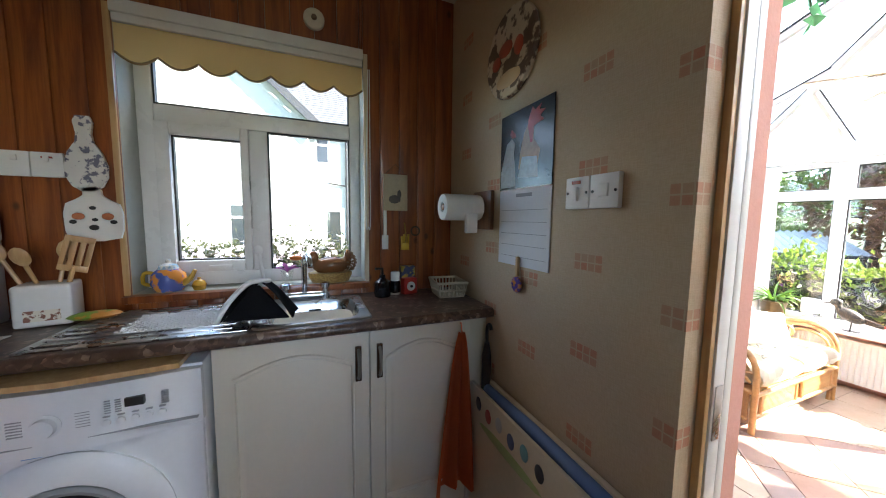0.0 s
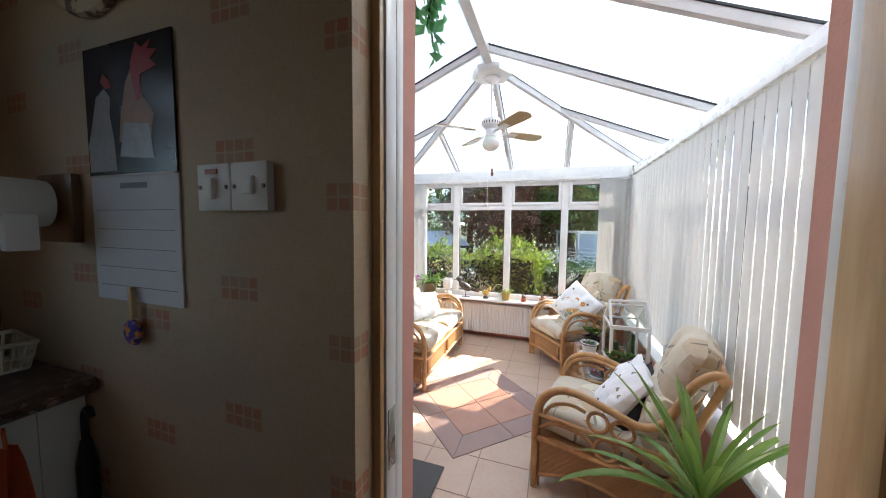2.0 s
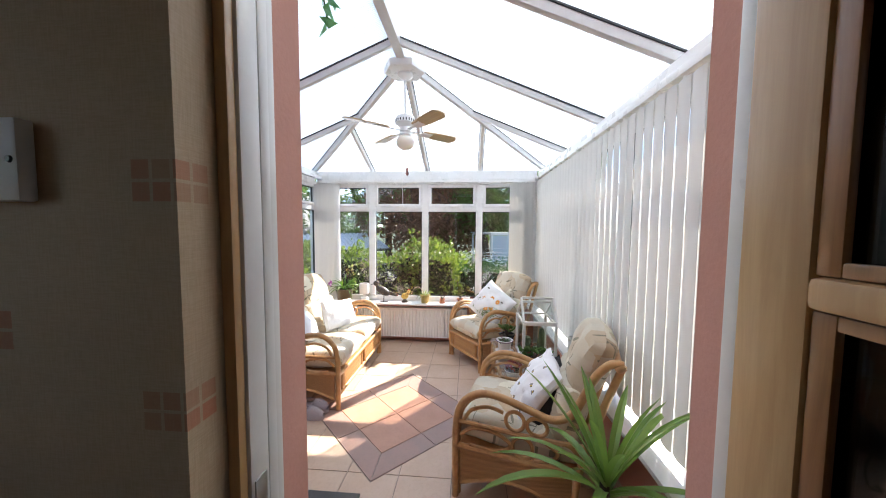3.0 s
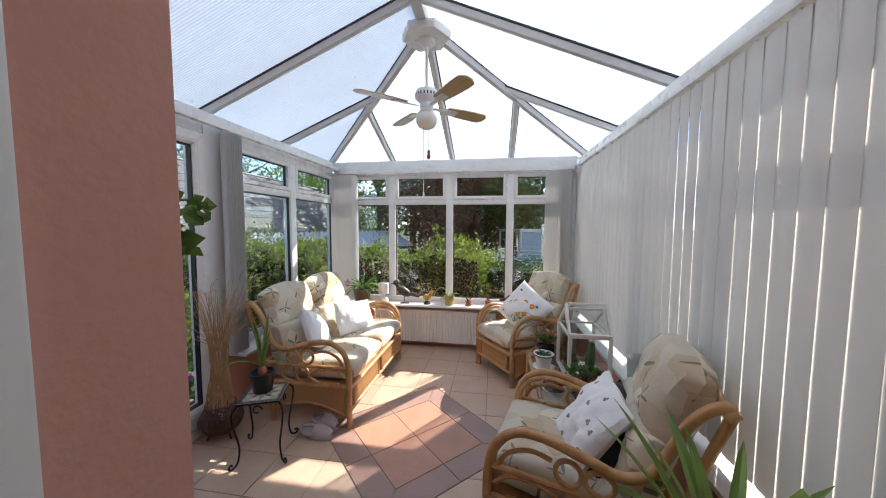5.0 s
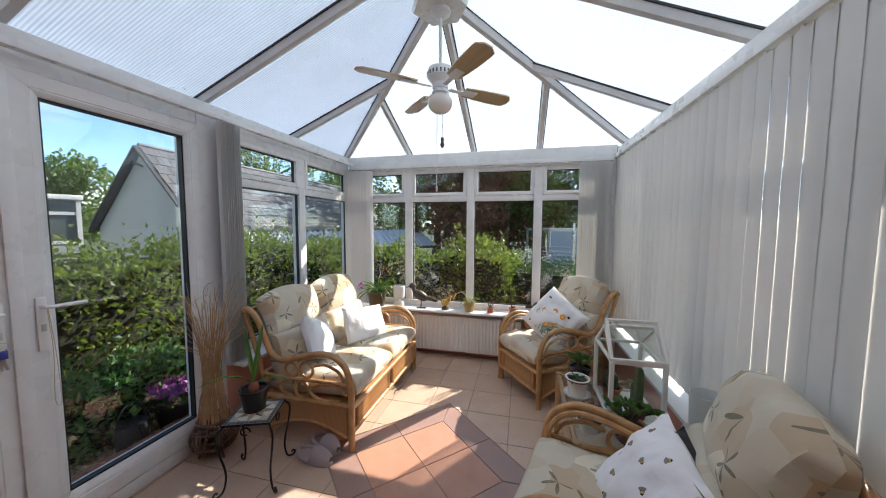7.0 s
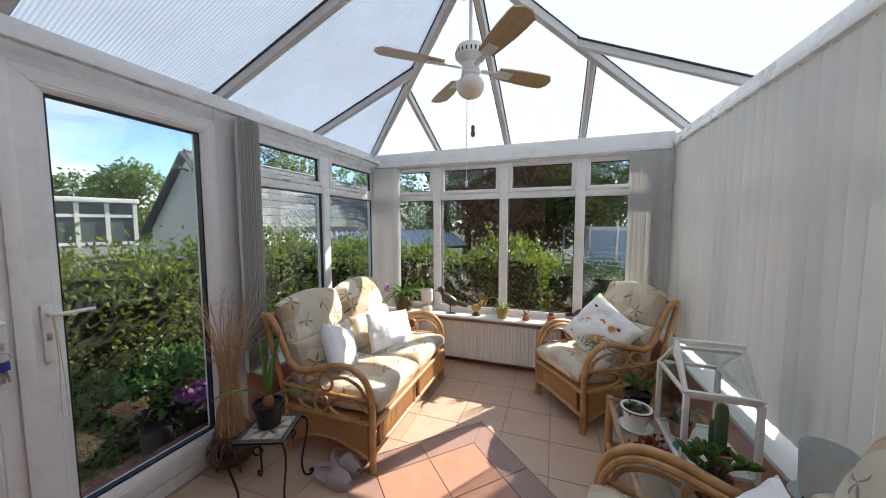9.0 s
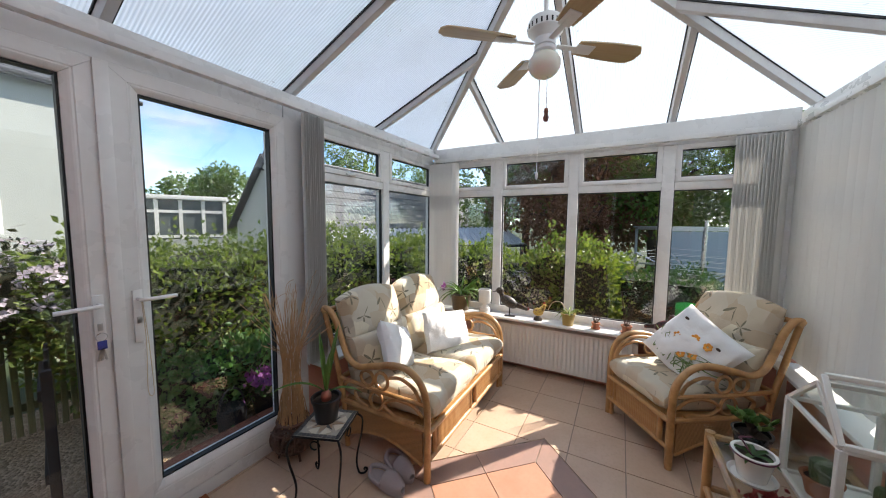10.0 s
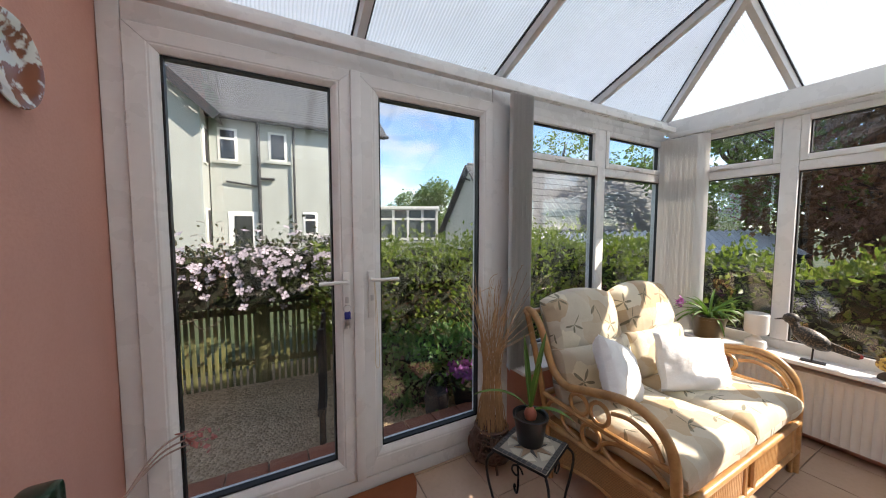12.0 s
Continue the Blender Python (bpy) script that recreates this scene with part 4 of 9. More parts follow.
for a, b in zip(east_y, east_y[1:]):
    tops = []
    for y in (a, b):
        side = 1 if y > CY else -1
        full = (R_N if side > 0 else R_S) - CY
        f = (y - CY) / full
        x = CX + f * (R_E - CX)
        tops.append((x, y, RIDGE + f * (EAVE - RIDGE)))
    pts = [(R_E, a, EAVE), (R_E, b, EAVE)]
    for q in reversed(tops):
        if (Vector(q) - Vector(pts[0])).length > 0.02 and (Vector(q) - Vector(pts[1])).length > 0.02:
            pts.append(q)
    part("roof_sheet", sheet(pts, (0, 1, 0)), ROOF, roof, smooth=False)
for y in east_y[1:-1]:
    side = 1 if y > CY else -1
    f = (y - CY) / ((R_N if side > 0 else R_S) - CY)
    bar((R_E, y, EAVE), (CX + f * (R_E - CX), y, RIDGE + f * (EAVE - RIDGE)), 0.05, 0.05)
part("ridge_beam", boxed(X_HOUSE, CX + 0.05, CY - 0.035, CY + 0.035, RIDGE - 0.075, RIDGE + 0.03, 0.008), UPVC_OLD, roof, "white ridge beam")
part("ridge_cap", turned([(0.001, -0.075), (0.17, -0.07), (0.18, -0.055), (0.18, -0.02), (0.11, 0.015), (0.001, 0.02)], 6, pose(CX, CY, RIDGE - 0.05, 0, 0, 30)), UPVC, roof, "white hexagonal ridge cap")

# kitchen shell
KX0, KY0, KFLOOR, KCEIL, KWALL = -1.75, -1.3, 0.2, 2.56, 1.53
slab("floor_kitchen", (KX0, 0.699, KY0, 1.72, 0.1, KFLOOR), plain("kitchen_vinyl", (0.2, 0.14, 0.1), 0.4, amount=0.2), "brown vinyl kitchen floor", "floor")
slab("ceiling_kitchen", (KX0, 0.80, KY0, 1.72, KCEIL, KCEIL + 0.1), plain("white_ceiling_paint", (0.72, 0.68, 0.6), 0.8), "white kitchen ceiling", "ceiling")
# unseen back wall; its window is made up to hold the fill lamp
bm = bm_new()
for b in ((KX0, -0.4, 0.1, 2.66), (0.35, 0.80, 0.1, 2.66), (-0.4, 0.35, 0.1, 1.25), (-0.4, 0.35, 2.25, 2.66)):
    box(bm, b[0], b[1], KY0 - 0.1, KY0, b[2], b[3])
setting("wall_kitchen_back", bm, plain("brown_wall_paint", (0.2, 0.12, 0.07), 0.7), "plain brown unseen kitchen wall with an added opening", "wall")
wb = thing("window_5_added", "plain white frame of an added opening behind the start", "window", kind="structure")
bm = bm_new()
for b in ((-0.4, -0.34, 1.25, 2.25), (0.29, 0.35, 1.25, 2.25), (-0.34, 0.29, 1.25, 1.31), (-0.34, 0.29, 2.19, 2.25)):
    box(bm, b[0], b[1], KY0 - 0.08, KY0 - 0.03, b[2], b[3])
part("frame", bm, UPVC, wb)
# never in view; coloured dark to reduce light bounced into the kitchen
slab("wall_kitchen_west", (KX0 - 0.1, KX0, KY0 - 0.1, 1.72, 0.1, 2.66), plain("dark_unseen_wall", (0.13, 0.05, 0.02), 0.5, amount=0.3), "dark unseen kitchen wall that limits bounced light", "wall")

KW = (-0.645, 0.235, 1.175, 2.2)          # kitchen window opening: x0, x1, z0, z1
bm = bm_new()
for b in ((KX0, KW[0], 0.1, 2.6), (KW[1], 0.69, 0.1, 2.6), (KW[0], KW[1], 0.1, KW[2]), (KW[0], KW[1], KW[3], 2.6)):
    box(bm, b[0], b[1], KWALL + 0.014, 1.76, b[2], b[3])
wall_boards = setting("wall_kitchen_panelled", bm, HOUSE_RENDER, "kitchen wall lined with varnished knotty pine boards", "wall")
BW = 0.094
k = 0
x = 0.688
while x > -1.3:
    a, b = x - BW, x
    spans = [(1.0, KCEIL)] if b <= KW[0] or a >= KW[1] else [(1.0, KW[2] - 0.03), (KW[3] + 0.003, KCEIL)]
    if a < KW[0] < b:
        spans = None
        for q0, q1, z0, z1 in ((a, KW[0], 1.0, KCEIL), (KW[0], b, 1.0, KW[2] - 0.03), (KW[0], b, KW[3] + 0.003, KCEIL)):
            part("board", boxed(q0 + 0.0005, q1 - 0.0005, KWALL, KWALL + 0.0135, z0, z1, 0.004), BOARD, wall_boards)
    elif a < KW[1] < b:
        spans = None
        for q0, q1, z0, z1 in ((KW[1], b, 1.0, KCEIL), (a, KW[1], 1.0, KW[2] - 0.03), (a, KW[1], KW[3] + 0.003, KCEIL)):
            part("board", boxed(q0 + 0.0005, q1 - 0.0005, KWALL, KWALL + 0.0135, z0, z1, 0.004), BOARD, wall_boards)
    for z0, z1 in spans or ():
        part("board", boxed(a + 0.0008, b - 0.0008, KWALL, KWALL + 0.0135, z0, z1, 0.004), BOARD, wall_boards)
    x -= BW


def kitchen_window():
    t = thing("window_4", "white framed kitchen window with an opening casement and top light", "window", kind="structure")
    y0, y1 = 1.668, 1.735
    x0, x1, z0, z1 = KW
    part("frame_post", boxed(x0, x0 + 0.055, y0, y1, z0, z1, 0.005), UPVC, t)
    part("frame_post", boxed(x1 - 0.05, x1, y0, y1, z0, z1, 0.005), UPVC, t)
    part("frame_rail", boxed(x0 + 0.056, x1 - 0.051, y0, y1, z0, z0 + 0.06, 0.005), UPVC, t)
    part("frame_rail", boxed(x0 + 0.056, x1 - 0.051, y0, y1, z1 - 0.06, z1, 0.005), UPVC, t)
    ztr = 1.905
    part("transom", boxed(x0 + 0.056, x1 - 0.051, y0, y1, ztr - 0.034, ztr + 0.034, 0.005), UPVC, t)
    xm = -0.217
    part("mullion", boxed(xm - 0.036, xm + 0.036, y0, y1, z0 + 0.061, ztr - 0.035, 0.005), UPVC, t)
    sx0, sx1, sz0, sz1 = x0 + 0.058, xm - 0.037, z0 + 0.062, ztr - 0.036
    bm = bm_new()
    s = 0.05
    for b in ((sx0, sx0 + s, sz0, sz1), (sx1 - s * 0.6, sx1, sz0, sz1), (sx0 + s, sx1 - s * 0.6, sz0, sz0 + s), (sx0 + s, sx1 - s * 0.6, sz1 - s, sz1)):
        box(bm, b[0], b[1], y0 - 0.02, y1 - 0.02, b[2], b[3], 0.005)
    sash = part("sash", bm, UPVC, t, "white opening casement")
    part("handle", boxed(-0.42, -0.33, y0 - 0.045, y0 - 0.0205, sz0 + 0.012, sz0 + 0.03, 0.006), WHITE_PLASTIC, sash)
    for a, b, c, d in ((sx0 + s, sx1 - 0.03, sz0 + s, sz1 - s), (xm + 0.037, x1 - 0.051, z0 + 0.061, ztr - 0.035), (x0 + 0.057, x1 - 0.051, ztr + 0.035, z1 - 0.061)):
        bm = bm_new()
        g = 0.006
        for q in ((a, a + g, c, d), (b - g, b, c, d), (a + g, b - g, c, c + g), (a + g, b - g, d - g, d)):
            box(bm, q[0], q[1], y0 + 0.005, y0 + 0.03, q[2], q[3])
        part("gasket", bm, GASKET, t)
        part("pane", boxed(a + 0.001, b - 0.001, y0 + 0.016, y0 + 0.022, c + 0.001, d - 0.001), GLASS, t).visible_shadow = False
    # painted reveals and timber sill
    part("reveal", boxed(x0 - 0.02, x0 - 0.001, KWALL - 0.006, y0 - 0.001, z0, z1 + 0.03, 0.003), PINE_DOOR, t, "pale pine reveal")
    part("reveal", boxed(x1 + 0.001, x1 + 0.02, KWALL - 0.006, y0 - 0.001, z0, z1 + 0.03, 0.003), CREAM_PAINT, t, "cream painted reveal")
    part("head", boxed(x0, x1, KWALL - 0.012, y0 - 0.001, z1, z1 + 0.045, 0.004), WHITE_PAINT, t, "white painted head")
    part("sill", boxed(x0 - 0.02, x1 + 0.02, KWALL - 0.03, y0 - 0.001, z0 - 0.029, z0 - 0.001, 0.005), BOARD, t, "varnished pine sill")


kitchen_window()


def scalloped_blind():
    t = thing("roller_blind", "rolled-up cream roller blind with a scalloped edge", "blind")
    x0, x1, y = KW[0] + 0.004, KW[1] - 0.004, KWALL + 0.004
    part("roller", tubed([(x0, y + 0.04, 2.165), (x1, y + 0.04, 2.165)], 0.026, 16), CREAM_PAINT, t)
    part("pelmet", boxed(x0, x1, y - 0.012, y + 0.012, 2.17, 2.198, 0.004), WHITE_PAINT, t, "white blind pelmet")
    n, m = 7, 14
    pts = []
    for i in range(n * m + 1):
        u = i / (n * m)
        pts.append((x0 + (x1 - x0) * u, 2.035 + 0.032 * (1 - abs(math.sin(math.pi * n * u)))))
    outline = [(x1, 2.168), (x0, 2.168)] + pts
    part("valance", prismed(outline, y, y + 0.003), blind_material("cream_blind_cloth", (0.86, 0.66, 0.34)), t, "cream scalloped cloth", smooth=False)
    bm = bm_new()
    tube(bm, [(a, y - 0.001, b) for a, b in pts], 0.0045, 6)
    part("trim", bm, plain("brown_braid", (0.3, 0.2, 0.1), 0.8), t, "brown braid edge")
    part("pull_chain", tubed(spline([(x1 + 0.03, KWALL - 0.014, 2.16), (x1 + 0.03, KWALL - 0.014, 1.5), (x1 + 0.02, KWALL - 0.016, 1.44), (x1 + 0.01, KWALL - 0.014, 1.5), (x1 + 0.024, KWALL - 0.012, 2.16)]), 0.002, 6), WHITE_PLASTIC, t)


scalloped_blind()
# ---- conservatory furniture ----
def rattan_seat(name, label, m, W, seats, group=""):
    """A rattan armchair or settee. Local: x across, front at y = 0, back at y = D, z up."""
    t = thing(name, label, "sofa" if seats > 1 else "armchair", m, group)
    D, r = 0.74, 0.017
    for x, out in ((0.0, -1), (W, 1)):
        # front post runs over into the arm and sweeps up to the top of the back
        arm = spline([(x, 0, 0.0), (x, 0, 0.22), (x, 0.003, 0.42), (x, 0.035, 0.535), (x, 0.12, 0.605), (x, 0.23, 0.612), (x, 0.38, 0.575), (x, 0.5, 0.545), (x, 0.585, 0.585), (x, 0.64, 0.69), (x, 0.69, 0.80), (x, 0.75, 0.865), (x, 0.80, 0.868)], 6)
        part("arm", tubed(arm, r + 0.003, 10), RATTAN, t, "curved rattan arm and front leg")
        inner = spline([(x - out * 0.026, 0.012, 0.0), (x - out * 0.026, 0.012, 0.40), (x - out * 0.026, 0.05, 0.525), (x - out * 0.026, 0.13, 0.585), (x - out * 0.026, 0.24, 0.59), (x - out * 0.026, 0.4, 0.55)], 6)
        part("inner_hoop", tubed(inner, r * 0.8, 8), RATTAN, t)
        part("back_post", tubed(spline([(x, 0.60, 0.0), (x, 0.63, 0.3), (x, 0.71, 0.6), (x, 0.80, 0.868)], 5), r, 10), RATTAN, t, "raked rattan back leg")
        part("binding", tubed([(x, 0.772, 0.842), (x, 0.786, 0.856), (x, 0.804, 0.868)], 0.024, 12, False, [0.022, 0.0255, 0.022]), RATTAN_BIND, t, "wrapped cane binding")
        part("seat_rail", tubed([(x, 0.0, 0.295), (x, 0.64, 0.295)], r, 8), RATTAN, t)
        part("arm_rail", tubed([(x, 0.01, 0.435), (x, 0.42, 0.43), (x, 0.66, 0.44)], r * 0.75, 8), RATTAN, t)

        def ring(cy, cz, ry, rz, name="scroll"):
            part(name, tubed([(x, cy + ry * math.cos(a), cz + rz * math.sin(a)) for a in (k * math.pi / 10 for k in range(20))], 0.010, 8, True), RATTAN, t)
        ring(0.36, 0.365, 0.05, 0.055)
        ring(0.32, 0.497, 0.047, 0.05)
        ring(0.43, 0.49, 0.05, 0.045)
        part("scroll", tubed(spline([(x, 0.03, 0.36), (x, 0.10, 0.41), (x, 0.22, 0.41), (x, 0.30, 0.36), (x, 0.22, 0.31), (x, 0.08, 0.315)], 6), 0.010, 8), RATTAN, t)
        part("scroll", tubed(spline([(x, 0.42, 0.31), (x, 0.5, 0.33), (x, 0.53, 0.38), (x, 0.47, 0.425), (x, 0.58, 0.43), (x, 0.63, 0.38)], 6), 0.010, 8), RATTAN, t)
        part("scroll", tubed(spline([(x, 0.05, 0.45), (x, 0.09, 0.51), (x, 0.18, 0.545), (x, 0.26, 0.53)], 6), 0.010, 8), RATTAN, t)
        # woven side, arched below
        n = 12
        top = [(0.60 - 0.57 * k / n, 0.285) for k in range(n + 1)]
        low = [(0.03 + 0.57 * k / n, 0.085 + 0.075 * math.sin(math.pi * k / n)) for k in range(n + 1)]
        part("side_panel", prismed(top + low, x - 0.006, x + 0.006, "x"), WICKER, t, "woven cane side panel", smooth=False)
        part("side_arch", tubed([(x, a, b) for a, b in low], 0.012, 8), RATTAN, t)
    # front
    part("front_rail", tubed([(0, -0.004, 0.287), (W, -0.004, 0.287)], r, 10), RATTAN, t)
    part("front_rail", tubed([(0, -0.004, 0.125), (W, -0.004, 0.125)], r * 0.9, 10), RATTAN, t)
    stops = [0.075, W - 0.075] if seats == 1 else [0.075, W / 2 - 0.045, W / 2 + 0.045, W - 0.075]
    for s in stops:
        part("front_upright", tubed([(s, -0.002, 0.125), (s, -0.002, 0.287)], 0.015, 8), RATTAN, t)
    for a, b in zip(stops[::2], stops[1::2]):
        me = finish(tubed([(0, 0.0, 0.135), (0, 0.0, 0.278)], 0.0062, 6))
        nn = int((b - a) / 0.017)
        for k in range(nn):
            part("cane", me, RATTAN_BIND, t).location.x = a + 0.02 + (b - a - 0.04) * k / (nn - 1)
    part("bottom_rail", tubed([(0, 0.62, 0.15), (W, 0.62, 0.15)], r * 0.8, 8), RATTAN, t)
    part("back_rail", tubed([(0, 0.785, 0.855), (W / 2, 0.80, 0.862), (W, 0.785, 0.855)], r, 10), RATTAN, t)
    part("back_rail", tubed([(0, 0.665, 0.43), (W, 0.665, 0.43)], r, 10), RATTAN, t)
    for k in range(3 * seats - 1):
        xx = W * (k + 1) / (3 * seats)
        part("back_spindle", tubed([(xx, 0.665, 0.43), (xx, 0.79, 0.855)], 0.011, 8), RATTAN, t)
    part("seat_base", boxed(0.02, W - 0.02, 0.01, 0.64, 0.288, 0.305, 0.004), RATTAN, t)
    cw = (W - 0.045) / seats
    for k in range(seats):
        cx = 0.0225 + cw * (k + 0.5)
        part("seat_cushion", cushion(cw - 0.004, 0.68, 0.155, 18, 0.0, None, 0.010, k + 1, True), FABRIC, t, "leaf-print seat cushion", at=pose(cx, 0.312, 0.376, -2, 0, 0))
        part("lumbar_cushion", cushion(cw - 0.006, 0.28, 0.17, 14, 0.0, None, 0.012, k + 4, True), FABRIC, t, "leaf-print lower back cushion", at=pose(cx, 0.585, 0.555, 74, 0, 0))
        dome = lambda u: 0.055 * (1 - u * u)
        part("back_cushion", cushion(cw - 0.004, 0.31, 0.19, 16, 0.0, dome, 0.014, k + 7), FABRIC, t, "plump leaf-print back cushion", at=pose(cx, 0.675, 0.785, 70, 0, 0))
    return t


rattan_seat("rattan_sofa", "two-seat rattan sofa with cream leaf-print cushions", pose(2.83, 1.095, 0.0), 1.22, 2, "rattan suite")
rattan_seat("rattan_armchair", "rattan armchair in the corner with cream leaf-print cushions", pose(4.085, 0.245, 0.0, 0, 0, 215.0), 0.575, 1, "rattan suite")
rattan_seat("rattan_armchair", "rattan armchair beside the glass table with leaf-print cushions", pose(2.65, -0.06, 0.0, 0, 0, 164.0), 0.60, 1, "rattan suite")


def pillow(name, label, w, h, t, material, m, seed, back=None):
    th = thing(name, label, "cushion", m)
    part("cover", cushion(w, h, t, 26, 0.0, None, 0.024, seed), material, th)
    if back:
        part("back_cover", cushion(w * 0.99, h * 0.99, t * 1.0, 14, 0.0, None, 0.01, seed + 1), back, th, "black back", at=pose(0.012, 0, -0.06))
    return th


pillow("scatter_cushion", "white crumpled cotton cushion on the sofa", 0.44, 0.315, 0.12, WHITE_COTTON, pose(3.64, 1.42, 0.565, 67, 6.7, -22), 11)
pillow("scatter_cushion", "white crumpled cotton cushion against the sofa arm", 0.39, 0.30, 0.12, WHITE_COTTON, pose(3.07, 1.49, 0.615, 68, 24, 14), 15)


def floral_pillow():
    """White cushion with stitched orange flowers and green stems."""
    m = pose(3.99, -0.22, 0.63, 58, 28, 222)
    th = pillow("embroidered_cushion", "white cushion stitched with orange flowers and green stems", 0.44, 0.42, 0.14, WHITE_COTTON, m, 21)
    rnd = random.Random(5)

    def lift(x, y):
        u, v = x / 0.22, y / 0.21
        return 0.07 * (max(0.0, 1 - abs(u) ** 3.2) * max(0.0, 1 - abs(v) ** 3.2)) ** 0.42 + 0.008
    green, orange, dark = plain("green_thread", (0.12, 0.2, 0.05), 0.7), plain("orange_thread", (0.75, 0.3, 0.03), 0.6), plain("brown_thread", (0.05, 0.03, 0.02), 0.7)
    for k in range(22):
        x0, ln = rnd.uniform(-0.13, 0.13), rnd.uniform(0.08, 0.2)
        pts = [(x0 + rnd.uniform(-0.02, 0.02) * j + 0.05 * (j / 5) ** 2 * (1 if x0 > 0 else -1), -0.16 + ln * j / 5) for j in range(6)]
        part("stem", tubed([(x, y, lift(x, y)) for x, y in pts], 0.003, 5), green, th, "stitched green stem")
    for fx, fy in ((0.0, 0.06), (-0.08, 0.0), (0.07, -0.03), (0.02, -0.07), (0.08, 0.07), (-0.05, -0.06)):
        bm = bm_new()
        for a in range(6):
            w = a * math.pi / 3
            ball(bm, (fx + 0.016 * math.cos(w), fy + 0.016 * math.sin(w), lift(fx, fy)), 0.0125, 1, (1, 1, 0.2))
        part("flower", bm, orange, th, "stitched orange flower")
    for fx, fy in ((0.12, 0.1), (-0.13, 0.12), (0.15, 0.0)):
        part("bee", balled((fx, fy, lift(fx, fy)), 0.014, 1, (1.2, 0.7, 0.3)), dark, th, "stitched bee")


floral_pillow()
pillow("bee_cushion", "white cushion printed with small bees, black behind", 0.41, 0.42, 0.12, BEES, pose(2.25, -0.352, 0.55, 56, 2, 174), 31, DARK_COTTON)


def glass_table():
    t = thing("glass_side_table", "low rattan side table with a clear glass top and shelf", "table")
    x0, x1, y0, y1 = 2.56, 3.335, -0.66, -0.165
    part("glass_top", boxed(x0, x1, y0, y1, 0.455, 0.467, 0.003), CLEAR, t, "clear glass top").visible_shadow = False
    part("glass_shelf", boxed(x0 + 0.05, x1 - 0.05, y0 + 0.05, y1 - 0.05, 0.19, 0.198, 0.002), CLEAR, t, "clear glass shelf").visible_shadow = False
    for x in (x0 + 0.03, x1 - 0.03):
        for y in (y0 + 0.03, y1 - 0.03):
            part("leg", tubed([(x, y, 0), (x, y, 0.452)], 0.02, 10), RATTAN, t)
    for z in (0.432, 0.172):
        for y in (y0 + 0.03, y1 - 0.03):
            part("rail", tubed([(x0 + 0.03, y, z), (x1 - 0.03, y, z)], 0.015, 8), RATTAN, t)
        for x in (x0 + 0.03, x1 - 0.03):
            part("rail", tubed([(x, y0 + 0.03, z), (x, y1 - 0.03, z)], 0.015, 8), RATTAN, t)


glass_table()


def mini_greenhouse():
    """White framed tabletop greenhouse with its lid panel ajar."""
    t = thing("terrarium", "white framed glass tabletop greenhouse holding cacti", "terrarium")
    x0, x1, y0, y1, z0, z1 = 2.765, 3.10, -0.61, -0.375, 0.469, 0.775
    xr, zr = 2.915, 0.915
    q = 0.0075

    def strut(a, b, w=q):
        a, b = Vector(a), Vector(b)
        bm = bm_new()
        L = (b - a).length
        box(bm, -w, w, -w, w, 0, L, 0.002, 1, Matrix.Translation(a) @ (b - a).to_track_quat("Z", "Y").to_matrix().to_4x4())
        part("frame_bar", bm, WHITE_PAINT, t)
    for x in (x0, x1):
        for y in (y0, y1):
            strut((x, y, z0), (x, y, z1), 0.010)
    for z in (z0 + 0.01, z1):
        for y in (y0, y1):
            strut((x0, y, z), (x1, y, z))
        for x in (x0, x1):
            strut((x, y0, z), (x, y1, z))
    for y in (y0, y1):
        strut((x0, y, z1), (xr, y, zr))
        strut((x1, y, z1), (xr, y, zr))
    strut((xr, y0, zr), (xr, y1, zr))
    # raised lid
    up = Vector((0.125, 0, 0.165))
    for y in (y0 - 0.004, y1 + 0.004):
        strut((x0 - 0.004, y, z1 + 0.012), Vector((x0 - 0.004, y, z1 + 0.012)) + up, 0.0085)
    strut(Vector((x0 - 0.004, y0, z1 + 0.012)) + up, Vector((x0 - 0.004, y1, z1 + 0.012)) + up, 0.0085)
    strut((x0 - 0.004, y0, z1 + 0.014), (x0 - 0.004, y1, z1 + 0.014), 0.0085)

    def pane(pts):
        bm = bm_new()
        vs = [bm.verts.new(p) for p in pts]
        f = bm.faces.new(vs)
        n = (Vector(pts[1]) - Vector(pts[0])).cross(Vector(pts[2]) - Vector(pts[0])).normalized()
        r = bmesh.ops.extrude_face_region(bm, geom=[f])
        bmesh.ops.translate(bm, vec=n * 0.002, verts=[v for v in r["geom"] if isinstance(v, bmesh.types.BMVert)])
        part("pane", bm, CLEAR, t, smooth=False).visible_shadow = False
    pane([(x0, y0, z0), (x0, y1, z0), (x0, y1, z1), (x0, y0, z1)])
    pane([(x1, y0, z0), (x1, y1, z0), (x1, y1, z1), (x1, y0, z1)])
    pane([(x0, y1, z0), (x1, y1, z0), (x1, y1, z1), (xr, y1, zr), (x0, y1, z1)])
    pane([(x0, y0, z0), (x1, y0, z0), (x1, y0, z1), (xr, y0, zr), (x0, y0, z1)])
    pane([(x1, y0, z1), (x1, y1, z1), (xr, y1, zr), (xr, y0, zr)])
    a = Vector((x0 - 0.004, y0, z1 + 0.012))
    b = Vector((x0 - 0.004, y1, z1 + 0.012))
    pane([a, b, b + up, a + up])
    part("base", boxed(x0, x1, y0, y1, z0, z0 + 0.006), WHITE_PAINT, t, "white base tray")


mini_greenhouse()


